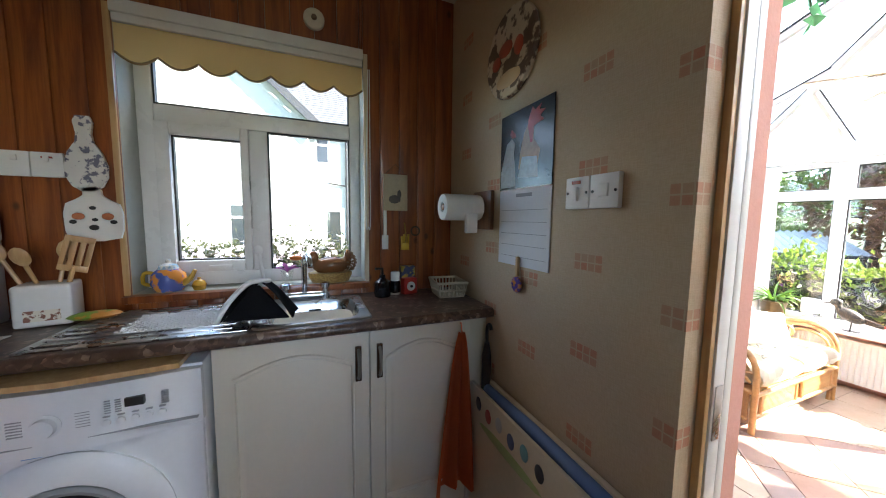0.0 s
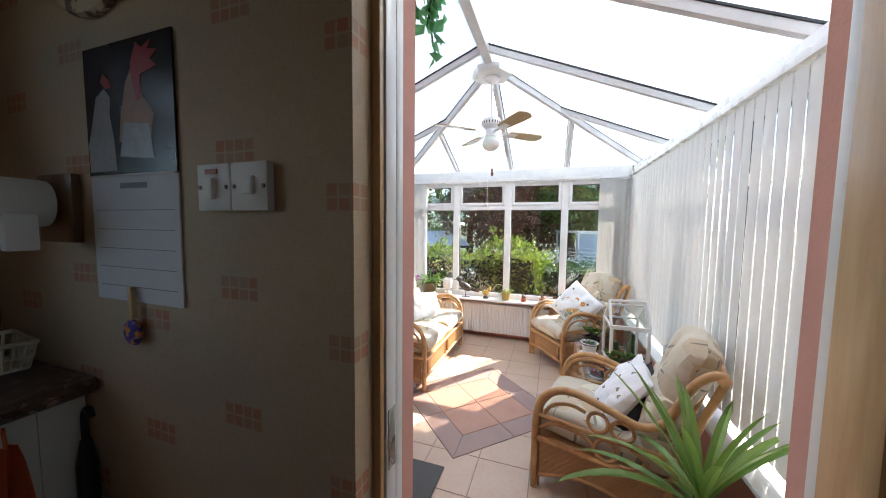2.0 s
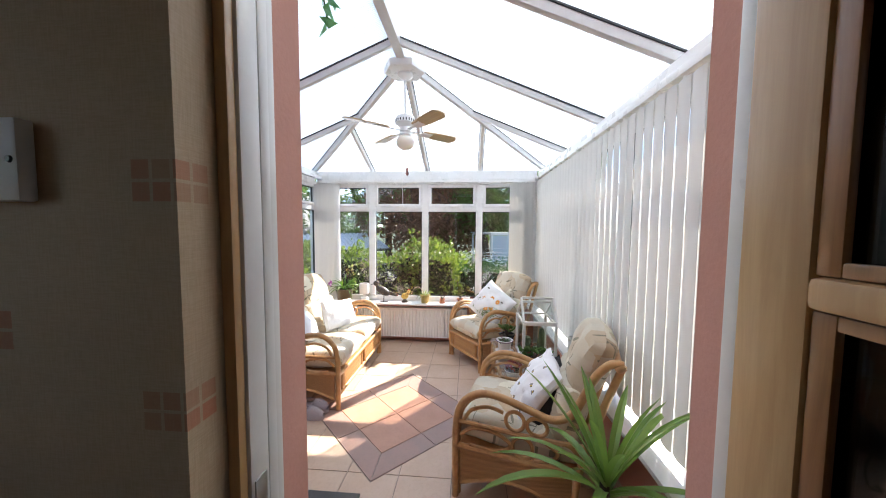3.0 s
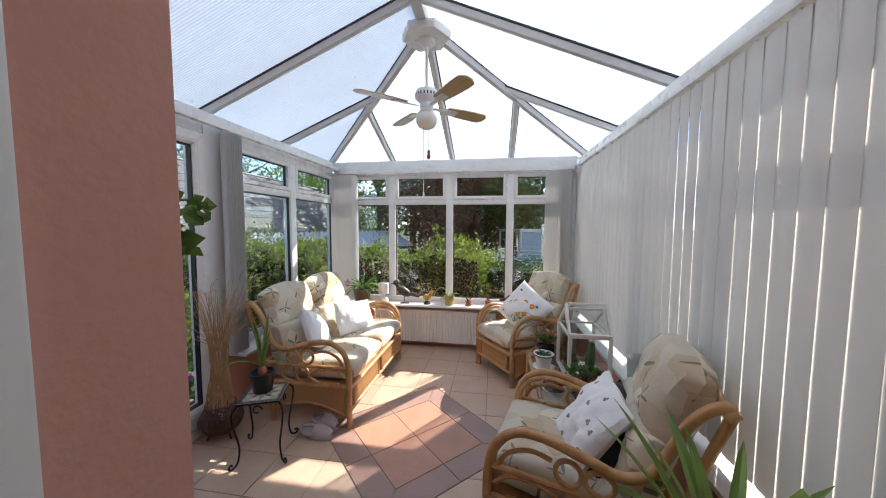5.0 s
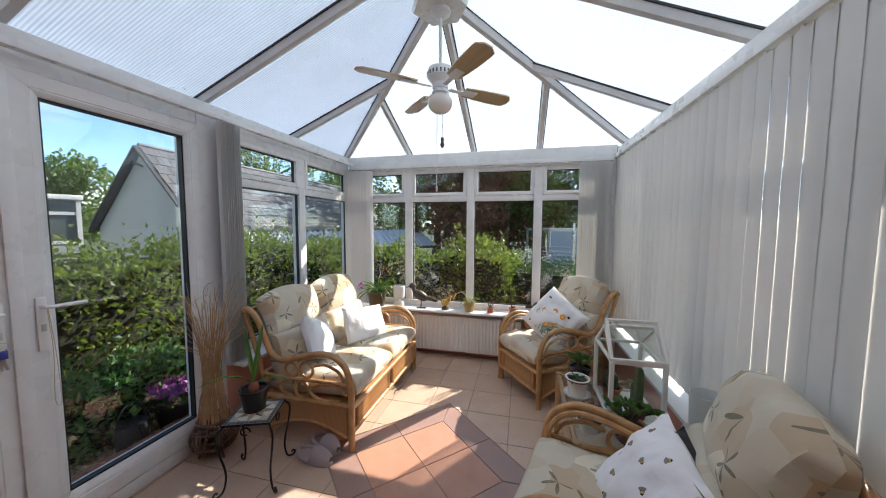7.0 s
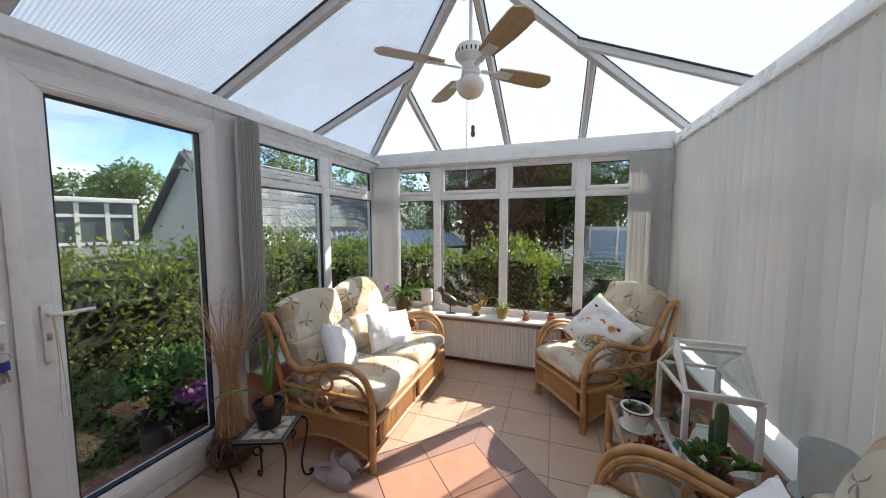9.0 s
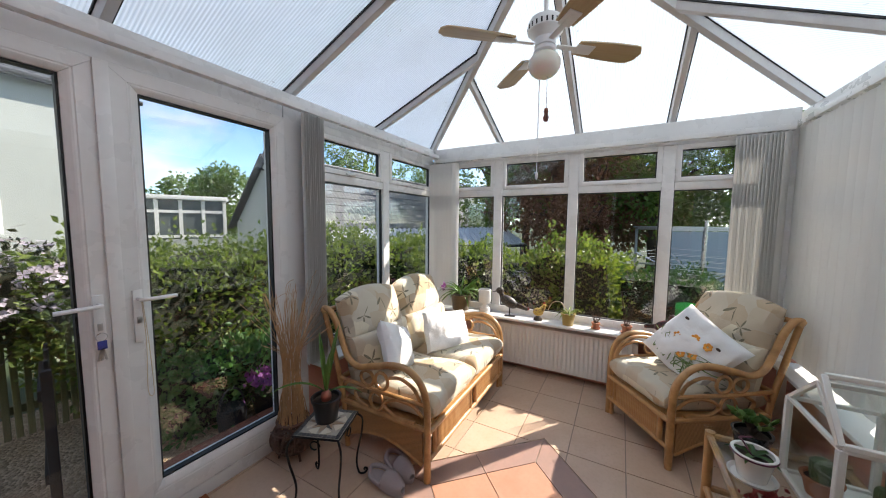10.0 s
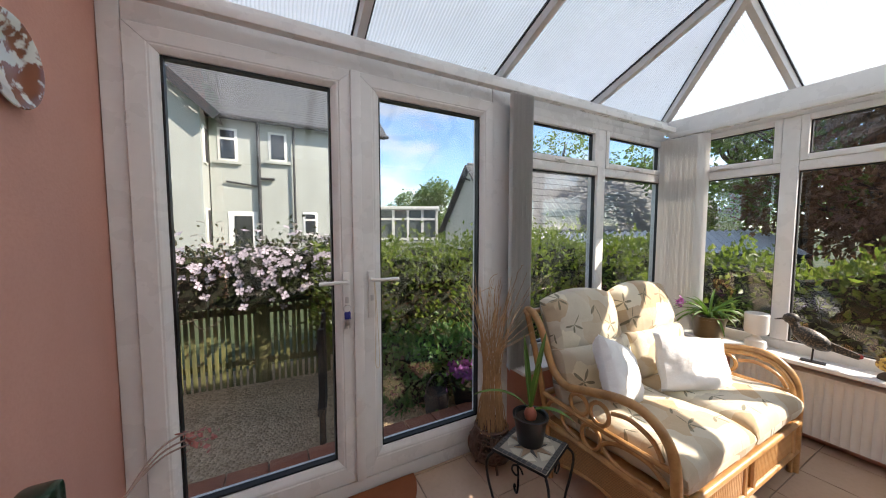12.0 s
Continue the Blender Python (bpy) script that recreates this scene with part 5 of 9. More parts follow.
def pot_profile(r0, r1, h, lip=0.006, wall=0.004):
    return [(0.0, 0.0), (r0, 0.0), (r0 + (r1 - r0) * 0.9, h * 0.86), (r1 + lip * 0.6, h * 0.87), (r1 + lip, h), (r1 - wall, h), (r1 - wall - 0.003, h * 0.85), (0.0, h * 0.85)]


def potted(name, label, m, r0, r1, h, material, soil=SOIL, saucer=None):
    t = thing(name, label, "potted plant", m)
    p = part("pot", turned(pot_profile(r0, r1, h), 28), material, t)
    part("soil", turned([(0, h * 0.85), (r1 * 0.6, h * 0.86), (r1 - 0.006, h * 0.853)], 20), soil, t)
    if saucer:
        part("saucer", turned([(0, 0.001), (r1 * 1.05, 0.001), (r1 * 1.2, 0.014), (r1 * 1.15, 0.014), (r1, 0.004), (0, 0.004)], 24), saucer, t)
    return t


def succulent(t, z, n, spread, size, material, seed, trunk=True):
    rnd = random.Random(seed)
    stems, bm = bm_new(), bm_new()
    for k in range(n):
        a = k * 2.4 + rnd.uniform(-0.3, 0.3)
        rr, hh = spread * rnd.uniform(0.35, 1.0), rnd.uniform(0.5, 1.1) * spread
        tip = Vector((math.cos(a) * rr, math.sin(a) * rr, z + hh))
        tube(stems, spline([(0, 0, z - 0.02), (tip.x * 0.4, tip.y * 0.4, z + hh * 0.6), tip], 4), 0.005, 6)
        for j in range(7):
            b = j * 2.1 + rnd.uniform(0, 1)
            d = Vector((math.cos(b), math.sin(b), rnd.uniform(0.1, 0.9))).normalized()
            ball(bm, tip + d * size * 0.6, size * rnd.uniform(0.6, 0.9), 1, (0.38, 0.22, 1.0), d.to_track_quat("Z", "X").to_matrix().to_4x4())
    part("stems", stems, BARK, t)
    part("leaves", bm, material, t, "fleshy green leaves")


def grassy(t, z, n, length, width, material, seed, droop=1.2, up=1.0, spread=1.0, red=None):
    rnd = random.Random(seed)
    bm = bm_new()
    for k in range(n):
        a = k * 2.399 + rnd.uniform(-0.4, 0.4)
        el = up * rnd.uniform(0.5, 1.6)
        blade(bm, (math.cos(a) * 0.01, math.sin(a) * 0.01, z), (math.cos(a) * spread, math.sin(a) * spread, el), length * rnd.uniform(0.6, 1.1), width * rnd.uniform(0.8, 1.1), droop * rnd.uniform(0.5, 1.3), 7, rnd.uniform(-0.4, 0.4))
    return part("leaves", bm, material, t, "long arching green leaves")


TERRA_POT = plain("terracotta_pot", (0.4, 0.15, 0.075), 0.75, amount=0.2, bump=0.1)
GLAZE_BLACK = plain("black_glaze", (0.012, 0.012, 0.016), 0.12, amount=0.2, bump=0.3)
GLAZE_WHITE = plain("white_glaze", (0.8, 0.78, 0.74), 0.2, amount=0.06, bump=0.05)

# things on the glass table
TT = 0.468
p = potted("jade_plant", "jade plant in a glossy black pot on the glass table", pose(3.17, -0.30, TT), 0.05, 0.062, 0.1, GLAZE_BLACK)
succulent(p, 0.085, 7, 0.06, 0.035, LEAF, 3)
p = potted("orchid_pot", "white pot with a purple rim and dried orchid stems", pose(3.0, -0.26, TT), 0.042, 0.062, 0.105, GLAZE_WHITE, saucer=GLAZE_WHITE)
part("stems", tubed(spline([(0, 0, 0.08), (0.01, 0.03, 0.13), (-0.02, 0.05, 0.16), (-0.03, 0.02, 0.175)]), 0.003, 6), plain("purple_stem", (0.12, 0.03, 0.06), 0.6), p)
part("rim_band", tubed([(0.066 * math.cos(a), 0.066 * math.sin(a), 0.098) for a in (k * math.pi / 16 for k in range(32))], 0.004, 6, True), plain("purple_glaze", (0.1, 0.01, 0.05), 0.3), p)
bm = bm_new()
for k in range(5):
    blade(bm, (0, 0, 0.085), (math.cos(k * 1.3), math.sin(k * 1.3), 0.9), 0.09, 0.022, 1.2, 5)
part("leaves", bm, LEAF_DARK, p)
p = potted("jade_plant", "branching jade plant in a small terracotta pot on the glass table", pose(2.635, -0.43, TT), 0.04, 0.055, 0.085, TERRA_POT, saucer=BLACK_PLASTIC)
succulent(p, 0.075, 9, 0.085, 0.036, LEAF, 8)
p = potted("red_begonia", "red flowering plant in a white trough on the table shelf", pose(3.12, -0.36, 0.2), 0.06, 0.08, 0.07, GLAZE_WHITE)
rnd = random.Random(4)
part("flowers", leaf_mesh([((rnd.gauss(0, 0.04), rnd.gauss(0, 0.04), 0.09 + rnd.uniform(0, 0.05)), (0, 0, 1)) for _ in range(120)], 0.028, rnd, 0.8), plain("red_petal", (0.42, 0.03, 0.03), 0.6), p)


def cactus(name, label, m, columns, pot_r):
    t = potted(name, label, m, pot_r * 0.72, pot_r, pot_r * 1.35, TERRA_POT)
    for (x, y, r, h) in columns:
        bm = bm_new()
        seg = 30
        prof = [(r * 0.85, 0), (r, h * 0.3), (r, h * 0.85), (r * 0.7, h * 0.96), (0.002, h)]
        rings = []
        for rr, z in prof:
            rings.append([bm.verts.new((x + rr * (1 + 0.1 * (k % 2)) * math.cos(2 * math.pi * k / seg), y + rr * (1 + 0.1 * (k % 2)) * math.sin(2 * math.pi * k / seg), z + pot_r * 1.1)) for k in range(seg)])
        for a, b in zip(rings, rings[1:]):
            for k in range(seg):
                bm.faces.new((a[k], a[(k + 1) % seg], b[(k + 1) % seg], b[k]))
        bm.faces.new(rings[-1])
        part("column", bm, plain("cactus_skin", (0.11, 0.16, 0.075), 0.6, amount=0.3), t, "ribbed green column")


cactus("cactus", "columnar cactus in a terracotta pot inside the terrarium", pose(2.83, -0.52, 0.476), [(0, 0, 0.02, 0.21), (0.028, 0.012, 0.015, 0.12)], 0.045)
cactus("cactus", "small round cactus in a terracotta pot inside the terrarium", pose(3.0, -0.44, 0.476), [(0, 0, 0.03, 0.08)], 0.05)
bowl = thing("small_dish", "small turquoise glass dish inside the terrarium", "dish", pose(2.88, -0.42, 0.476))
part("dish", turned([(0, 0), (0.03, 0), (0.045, 0.012), (0.042, 0.012), (0.028, 0.004), (0, 0.004)], 20), plain("turquoise_glass", (0.05, 0.3, 0.33), 0.15), bowl)

cand = thing("candle_holder", "frosted white glass candle holder on the window sill", "candle holder", pose(2.645, -0.725, 0.53))
frost = Nodes("frosted_glass")
frost.set(Base_Color=frost.vary((0.78, 0.82, 0.82), 0.08), Roughness=0.35, Transmission_Weight=0.55)
part("cup", turned([(0, 0), (0.05, 0), (0.055, 0.012), (0.06, 0.045), (0.066, 0.19), (0.062, 0.19), (0.056, 0.05), (0, 0.03)], 28), frost.m, cand, "frosted glass cup")
part("saucer", turned([(0, 0.0), (0.07, 0.0), (0.085, 0.008), (0.083, 0.011), (0.06, 0.004), (0, 0.004)], 28), frost.m, cand)


# wrought iron table with a mosaic top
def mosaic_table():
    m = pose(2.515, 1.515, 0, 0, 0, 22)
    t = thing("mosaic_table", "small wrought iron plant table with a mosaic tile top", "table", m)
    h, z = 0.122, 0.388
    part("tray", boxed(-h, h, -h, h, z - 0.012, z - 0.002, 0.002), IRON, t)
    part("bed", boxed(-h + 0.004, h - 0.004, -h + 0.004, h - 0.004, z - 0.0019, z), plain("mosaic_grout", (0.42, 0.38, 0.32), 0.9), t)
    dark_t, light_t, star_t = tile_material("charcoal_mosaic", (0.05, 0.05, 0.055), (0.1, 0.1, 0.1)), tile_material("ivory_mosaic", (0.62, 0.57, 0.47), (0.52, 0.46, 0.36)), tile_material("tan_mosaic", (0.4, 0.27, 0.17), (0.3, 0.21, 0.14))
    s = 0.022
    me = finish(boxed(-s * 0.44, s * 0.44, -s * 0.44, s * 0.44, 0, 0.003, 0.0008, 1), False)
    me.materials.append(dark_t)
    n = 11
    for i in range(n):
        for j in range(n):
            if i in (0, n - 1) or j in (0, n - 1):
                ob = part("mosaic_tile", me, dark_t, t)
                ob.location = ((i - (n - 1) / 2) * (2 * h - 0.03) / (n - 1), (j - (n - 1) / 2) * (2 * h - 0.03) / (n - 1), z)
    for k in range(8):
        a = k * math.pi / 4
        L = 0.09 if k % 2 == 0 else 0.075
        for sgn, mt in ((1, star_t), (-1, dark_t if k % 2 else star_t)):
            out = [(0.004 * math.cos(a), 0.004 * math.sin(a)), (L * math.cos(a), L * math.sin(a)), (0.04 * math.cos(a + sgn * 0.39), 0.04 * math.sin(a + sgn * 0.39))]
            part("star_tile", prismed(out, z, z + 0.003, "z"), mt, t, smooth=False)
        b = a + math.pi / 8
        out = [(0.047 * math.cos(b), 0.047 * math.sin(b)), (0.098 * math.cos(a + 0.1), 0.098 * math.sin(a + 0.1)), (0.1 * math.cos(b), 0.1 * math.sin(b)), (0.098 * math.cos(a + 0.69), 0.098 * math.sin(a + 0.69))]
        part("ivory_tile", prismed(out, z, z + 0.003, "z"), light_t, t, smooth=False)
    for sx in (-1, 1):
        for sy in (-1, 1):
            c = h - 0.01
            d = Vector((sx, sy, 0)) * 0.7071
            pts = [(0.0, z - 0.01), (0.035, z - 0.05), (0.03, z - 0.13), (0.0, 0.12), (0.012, 0.03), (0.045, 0.008), (0.062, 0.022), (0.05, 0.036), (0.042, 0.028)]
            part("leg", tubed(spline([(sx * c + d.x * a, sy * c + d.y * a, b) for a, b in pts], 6), 0.0055, 8), IRON, t)
    for sx, sy in ((1, 0), (-1, 0), (0, 1), (0, -1)):
        pts = []
        for k in range(16):
            a = k / 15 * 5.2
            pts.append((sx * h * 0.95 + sy * (0.03 * math.cos(a) - 0.01) * (1 - k / 30), sy * h * 0.95 + sx * (0.03 * math.cos(a) - 0.01) * (1 - k / 30), z - 0.05 + 0.03 * math.sin(a) * (1 - k / 30)))
        part("scroll", tubed(pts, 0.004, 6), IRON, t)


mosaic_table()
p = potted("amaryllis", "amaryllis bulb with strap leaves in a black plastic pot", pose(2.53, 1.535, 0.392), 0.055, 0.072, 0.125, BLACK_PLASTIC)
part("bulb", balled((0, 0, 0.125), 0.028, 2, (1, 1, 1.3)), plain("bulb_skin", (0.35, 0.1, 0.06), 0.6), p)
bm = bm_new()
for a, e, L, dr in ((0.4, 2.6, 0.36, 0.5), (2.8, 1.5, 0.3, 1.4), (4.2, 3.0, 0.3, 0.5), (5.4, 0.7, 0.2, 1.3), (1.2, 4.0, 0.33, 0.3)):
    blade(bm, (0, 0, 0.14), (math.cos(a), math.sin(a), e), L, 0.026, dr, 8)
part("leaves", bm, LEAF, p)


def twig_vase():
    t = thing("twig_vase", "round woven twig vase holding tall dried reeds", "vase", pose(2.60, 1.915, 0))
    rnd = random.Random(12)
    bark1 = plain("brown_willow", (0.16, 0.085, 0.055), 0.6, amount=0.5)
    reed = plain("dried_reed", (0.62, 0.38, 0.19), 0.6, amount=0.45, fine=25, broad=7)
    for k in range(50):
        ax = Vector((rnd.gauss(0, 1), rnd.gauss(0, 1), rnd.gauss(0, 0.7))).normalized()
        s = ax.orthogonal().normalized()
        u = ax.cross(s)
        pts = []
        for j in range(24):
            a = 2 * math.pi * j / 24
            q = s * math.cos(a) + u * math.sin(a)
            w = 1 + 0.08 * math.sin(3 * a + k)
            pts.append((q.x * 0.12 * w, q.y * 0.12 * w, 0.135 + q.z * 0.1 * w))
        part("woven_twig", tubed(pts, 0.0042, 5, True), bark1, t)
    for a in (0.3, 2.4, 4.5):
        part("foot", tubed([(0.06 * math.cos(a), 0.06 * math.sin(a), 0.06), (0.085 * math.cos(a), 0.085 * math.sin(a), 0.0)], 0.007, 6), bark1, t)
    part("collar", tubed([(0.088 * math.cos(a), 0.088 * math.sin(a), 0.235) for a in (k * math.pi / 12 for k in range(24))], 0.008, 6, True), bark1, t)
    bm = bm_new()
    for k in range(84):
        a = k * 2.399 + rnd.uniform(-0.2, 0.2)
        f = rnd.uniform(0.55, 1.0)
        lean, H, b = abs(rnd.gauss(0, 0.14)) + 0.01, rnd.uniform(0.72, 1.14), a + rnd.uniform(-0.7, 0.7)

        def at(r, z, c=a):
            return (r * math.cos(c), min(r * math.sin(c), 0.1), z)
        pts = [at(0.092 * f, 0.225), at(0.074 * f, 0.33), at(0.052 * f, 0.47), at(0.05 * f + 0.006, 0.62), at(0.055 * f + lean * 0.35, 0.62 + (H - 0.62) * 0.5, b), at(0.06 * f + lean, H, b)]
        if k % 5 == 0:
            x, y, z = pts[-1]
            pts.append((x + rnd.uniform(-0.16, 0.05), min(y + rnd.uniform(-0.1, 0.04), 0.1), z + rnd.uniform(-0.08, 0.07)))
        q = [p_ + Vector((rnd.gauss(0, 0.002), rnd.gauss(0, 0.002), 0)) for p_ in spline(pts, 5)]
        tube(bm, q, 0.003, 5, False, [0.0034 * (1 - 0.7 * i / len(q)) for i in range(len(q))])
    part("reeds", bm, reed, t, "bundle of orange-brown dried reeds")


twig_vase()


def slipper(m, group="slippers"):
    t = thing("slipper", "grey-mauve fluffy mule slipper on the floor", "slipper", m, group)
    fluff = plain("grey_fleece", (0.47, 0.4, 0.4), 0.95, amount=0.3, fine=300, bump=0.8, dist=0.004)
    n = 20
    sole = []
    for k in range(n):
        a = 2 * math.pi * k / n
        sole.append((0.047 * math.cos(a) * (1 + 0.14 * math.sin(a)), 0.125 * math.sin(a)))
    part("sole", prismed(sole, 0.0, 0.022, "z"), fluff, t)
    bm = bm_new()
    rows = []
    for i in range(9):
        y = 0.122 - i * 0.0155
        w = 0.052 * math.sqrt(max(0.02, 1 - (y / 0.128) ** 2)) * (1 + 0.1 * y / 0.12)
        hgt = 0.026 + 0.042 * math.sin(math.pi * min(1.0, (i + 0.4) / 9) * 0.62)
        rows.append([bm.verts.new((w * math.cos(math.pi * j / 10), y, 0.02 + hgt * math.sin(math.pi * j / 10) ** 0.8)) for j in range(11)])
    for a, b in zip(rows, rows[1:]):
        for j in range(10):
            bm.faces.new((a[j], a[j + 1], b[j + 1], b[j]))
    part("upper", bm, fluff, t, "fleecy closed toe")
    part("collar", tubed(spline([(0.05, 0.0, 0.03), (0.046, -0.08, 0.035), (0.0, -0.124, 0.045), (-0.046, -0.08, 0.035), (-0.05, 0.0, 0.03)], 6), 0.013, 8), fluff, t)
    return t


slipper(pose(2.705, 1.275, 0.002, 0, 0, 172))
slipper(pose(2.825, 1.275, 0.002, 0, 0, 158))

mat1 = thing("door_mat", "terracotta orange half-round coir mat before the doors", "door mat", pose(1.70, 2.045, 0.003))
pts = [(0.48 * math.cos(a), -0.34 * math.sin(a)) for a in (math.pi * k / 28 for k in range(29))]
part("mat_top", prismed(pts, 0.0, 0.014, "z"), plain("orange_coir", (0.36, 0.11, 0.04), 0.95, amount=0.35, fine=260, bump=1.0, dist=0.006), mat1)
mat2 = thing("grey_door_mat", "dark grey ribbed mat beside the doorway", "door mat", pose(1.66, 0.93, 0.003))
part("mat_top", boxed(-0.36, 0.36, -0.30, 0.30, 0, 0.01, 0.004), plain("grey_mat_pile", (0.1, 0.095, 0.09), 0.95, amount=0.3, fine=220, bump=0.8, dist=0.004), mat2)


def radiator():
    t = thing("radiator", "long low white panel radiator under the end window", "radiator")
    x0, x1, y0, y1, z0, z1 = X_FAR - 0.115, X_FAR - 0.025, 0.06, 1.52, 0.07, 0.455
    bm = bm_new()
    n = 40
    ys = [y0 + (y1 - y0) * k / (n * 4) for k in range(n * 4 + 1)]
    prof = [0.0, 0.009, 0.012, 0.009]
    front = [[bm.verts.new((x0 + (prof[k % 4] if 0 < j < 5 else 0.004), y, z)) for k, y in enumerate(ys)] for j, z in enumerate((z0, z0 + 0.03, z0 + 0.045, z1 - 0.055, z1 - 0.04, z1 - 0.012))]
    back = [[bm.verts.new((x0 + 0.03, y, z)) for y in ys] for z in (z0, z1 - 0.012)]
    for a, b in zip(front, front[1:]):
        for k in range(len(ys) - 1):
            bm.faces.new((a[k], a[k + 1], b[k + 1], b[k]))
    for a, b in ((front[0], back[0]), (back[1], front[-1]), (back[0], back[1])):
        for k in range(len(ys) - 1):
            bm.faces.new((a[k], a[k + 1], b[k + 1], b[k]))
    part("panel", bm, RADIATOR, t, "ribbed steel panel")
    part("top_grille", boxed(x0 - 0.003, x1, y0 - 0.004, y1 + 0.004, z1 - 0.011, z1, 0.003), RADIATOR, t)
    part("end_cover", boxed(x0 - 0.003, x1, y0 - 0.006, y0 - 0.0005, z0, z1 - 0.012), RADIATOR, t)
    part("end_cover", boxed(x0 - 0.003, x1, y1 + 0.0005, y1 + 0.006, z0, z1 - 0.012), RADIATOR, t)
    for y in (y0 + 0.2, y1 - 0.2):
        part("bracket", boxed(x0 + 0.031, X_FAR - 0.001, y - 0.015, y + 0.015, z0 + 0.08, z1 - 0.08), RADIATOR, t)
    part("valve", turned([(0, 0), (0.012, 0), (0.014, 0.05), (0.018, 0.055), (0.018, 0.09), (0, 0.095)], 14, pose(x0 + 0.04, y1 + 0.035, 0.06)), WHITE_PLASTIC, t)
    part("pipe", tubed([(x0 + 0.04, y1 + 0.035, 0.0), (x0 + 0.04, y1 + 0.035, 0.06)], 0.0075, 8), plain("copper_pipe", (0.5, 0.24, 0.12), 0.35, 1.0), t)


radiator()


def ceiling_fan():
    z0 = RIDGE - 0.125
    t = thing("ceiling_fan", "white ceiling fan with pale wood blades and a globe lamp", "ceiling fan", pose(CX, CY - 0.005, 0))
    part("canopy", turned([(0, 0.0), (0.062, 0.0), (0.062, -0.02), (0.03, -0.045), (0.012, -0.05), (0, -0.05)], 24, pose(0, 0, z0)), WHITE_PLASTIC, t)
    part("down_rod", tubed([(0, 0, z0 - 0.04), (0, 0, 2.44)], 0.011, 10), WHITE_PLASTIC, t)
    part("motor", turned([(0, 2.445), (0.03, 2.44), (0.075, 2.425), (0.085, 2.40), (0.085, 2.37), (0.06, 2.345), (0.05, 2.335), (0.05, 2.30), (0, 2.295)], 30), WHITE_PLASTIC, t, "white motor housing")
    bm = bm_new()
    for k in range(22):
        a = 2 * math.pi * k / 22
        box(bm, 0.083, 0.0865, -0.004, 0.004, 2.375, 2.397, 0, 1, pose(0, 0, 0, 0, 0, math.degrees(a)))
    part("vents", bm, GASKET, t, "dark motor vents")
    part("fitter", turned([(0, 2.30), (0.045, 2.30), (0.055, 2.275), (0.05, 2.265), (0, 2.265)], 24), WHITE_PLASTIC, t)
    n = Nodes("opal_glass")
    n.set(Base_Color=n.vary((0.85, 0.8, 0.7), 0.05), Roughness=0.2, Subsurface_Weight=0.3)
    part("globe", balled((0, 0, 2.215), 0.078, 3, (1, 1, 0.85)), n.m, t, "opal glass globe shade")
    for k, a in enumerate((40.5, 130.5, -139.5, -49.5)):
        L0, L1 = 0.17, 0.53
        bm = bm_new()
        n_ = 12
        top = []
        for i in range(n_ + 1):
            u = i / n_
            x = L0 + (L1 - L0) * u
            w = 0.043 + 0.018 * math.sin(min(1.0, u * 1.4) * math.pi / 2)
            if u > 0.88:
                w *= math.sqrt(max(0.0, 1 - ((u - 0.88) / 0.13) ** 2))
            top.append((x, w))
        outline = [(x, w) for x, w in top] + [(x, -w) for x, w in reversed(top)]
        prism(bm, outline, -0.004, 0.004, "z")
        hold = pose(0, 0, 2.315, 0, 0, a) @ pose(0, 0, 0, -11, 0, 0)
        b = part("blade", bm, FAN_WOOD, t, "pale wood blade", at=hold)
        bm = bm_new()
        box(bm, 0.06, 0.24, -0.014, 0.014, -0.011, -0.005, 0.003)
        box(bm, 0.16, 0.26, -0.03, 0.03, -0.0095, -0.0045, 0.003)
        part("blade_iron", bm, WHITE_PLASTIC, b)
    part("pull_cord", tubed([(0.035, 0.03, 2.29), (0.035, 0.03, 1.70)], 0.0022, 6), WHITE_PLASTIC, t)
    part("pull_chain", tubed([(-0.02, -0.02, 2.15), (-0.02, -0.02, 1.99)], 0.0018, 6), STEEL, t)
    part("toggle", turned([(0, 0), (0.01, 0.006), (0.014, 0.022), (0.008, 0.04), (0.012, 0.052), (0.008, 0.066), (0, 0.07)], 12, pose(-0.02, -0.02, 1.93)), plain("red_brown_toggle", (0.2, 0.06, 0.04), 0.5), t)
    part("cord_bead", turned([(0, 0), (0.007, 0.01), (0.007, 0.035), (0, 0.045)], 10, pose(0.035, 0.03, 1.66)), WHITE_PLASTIC, t)


ceiling_fan()


# ---- vertical blinds ----
def slat_mesh(z0, z1, w=0.0915):
    bm = bm_new()
    n = 6
    rings = []
    for z in (z0, z1):
        row = []
        for k in range(n + 1):
            u = k / n - 0.5
            row.append((u * w, 0.006 * (1 - 4 * u * u), z))
        rings.append([bm.verts.new(p) for p in row] + [bm.verts.new((p[0], p[1] + 0.0012, p[2])) for p in reversed(row)])
    a, b = rings
    N = len(a)
    bm.faces.new(a)
    bm.faces.new(b)
    for k in range(N):
        bm.faces.new((a[k], a[(k + 1) % N], b[(k + 1) % N], b[k]))
    return finish(bm)


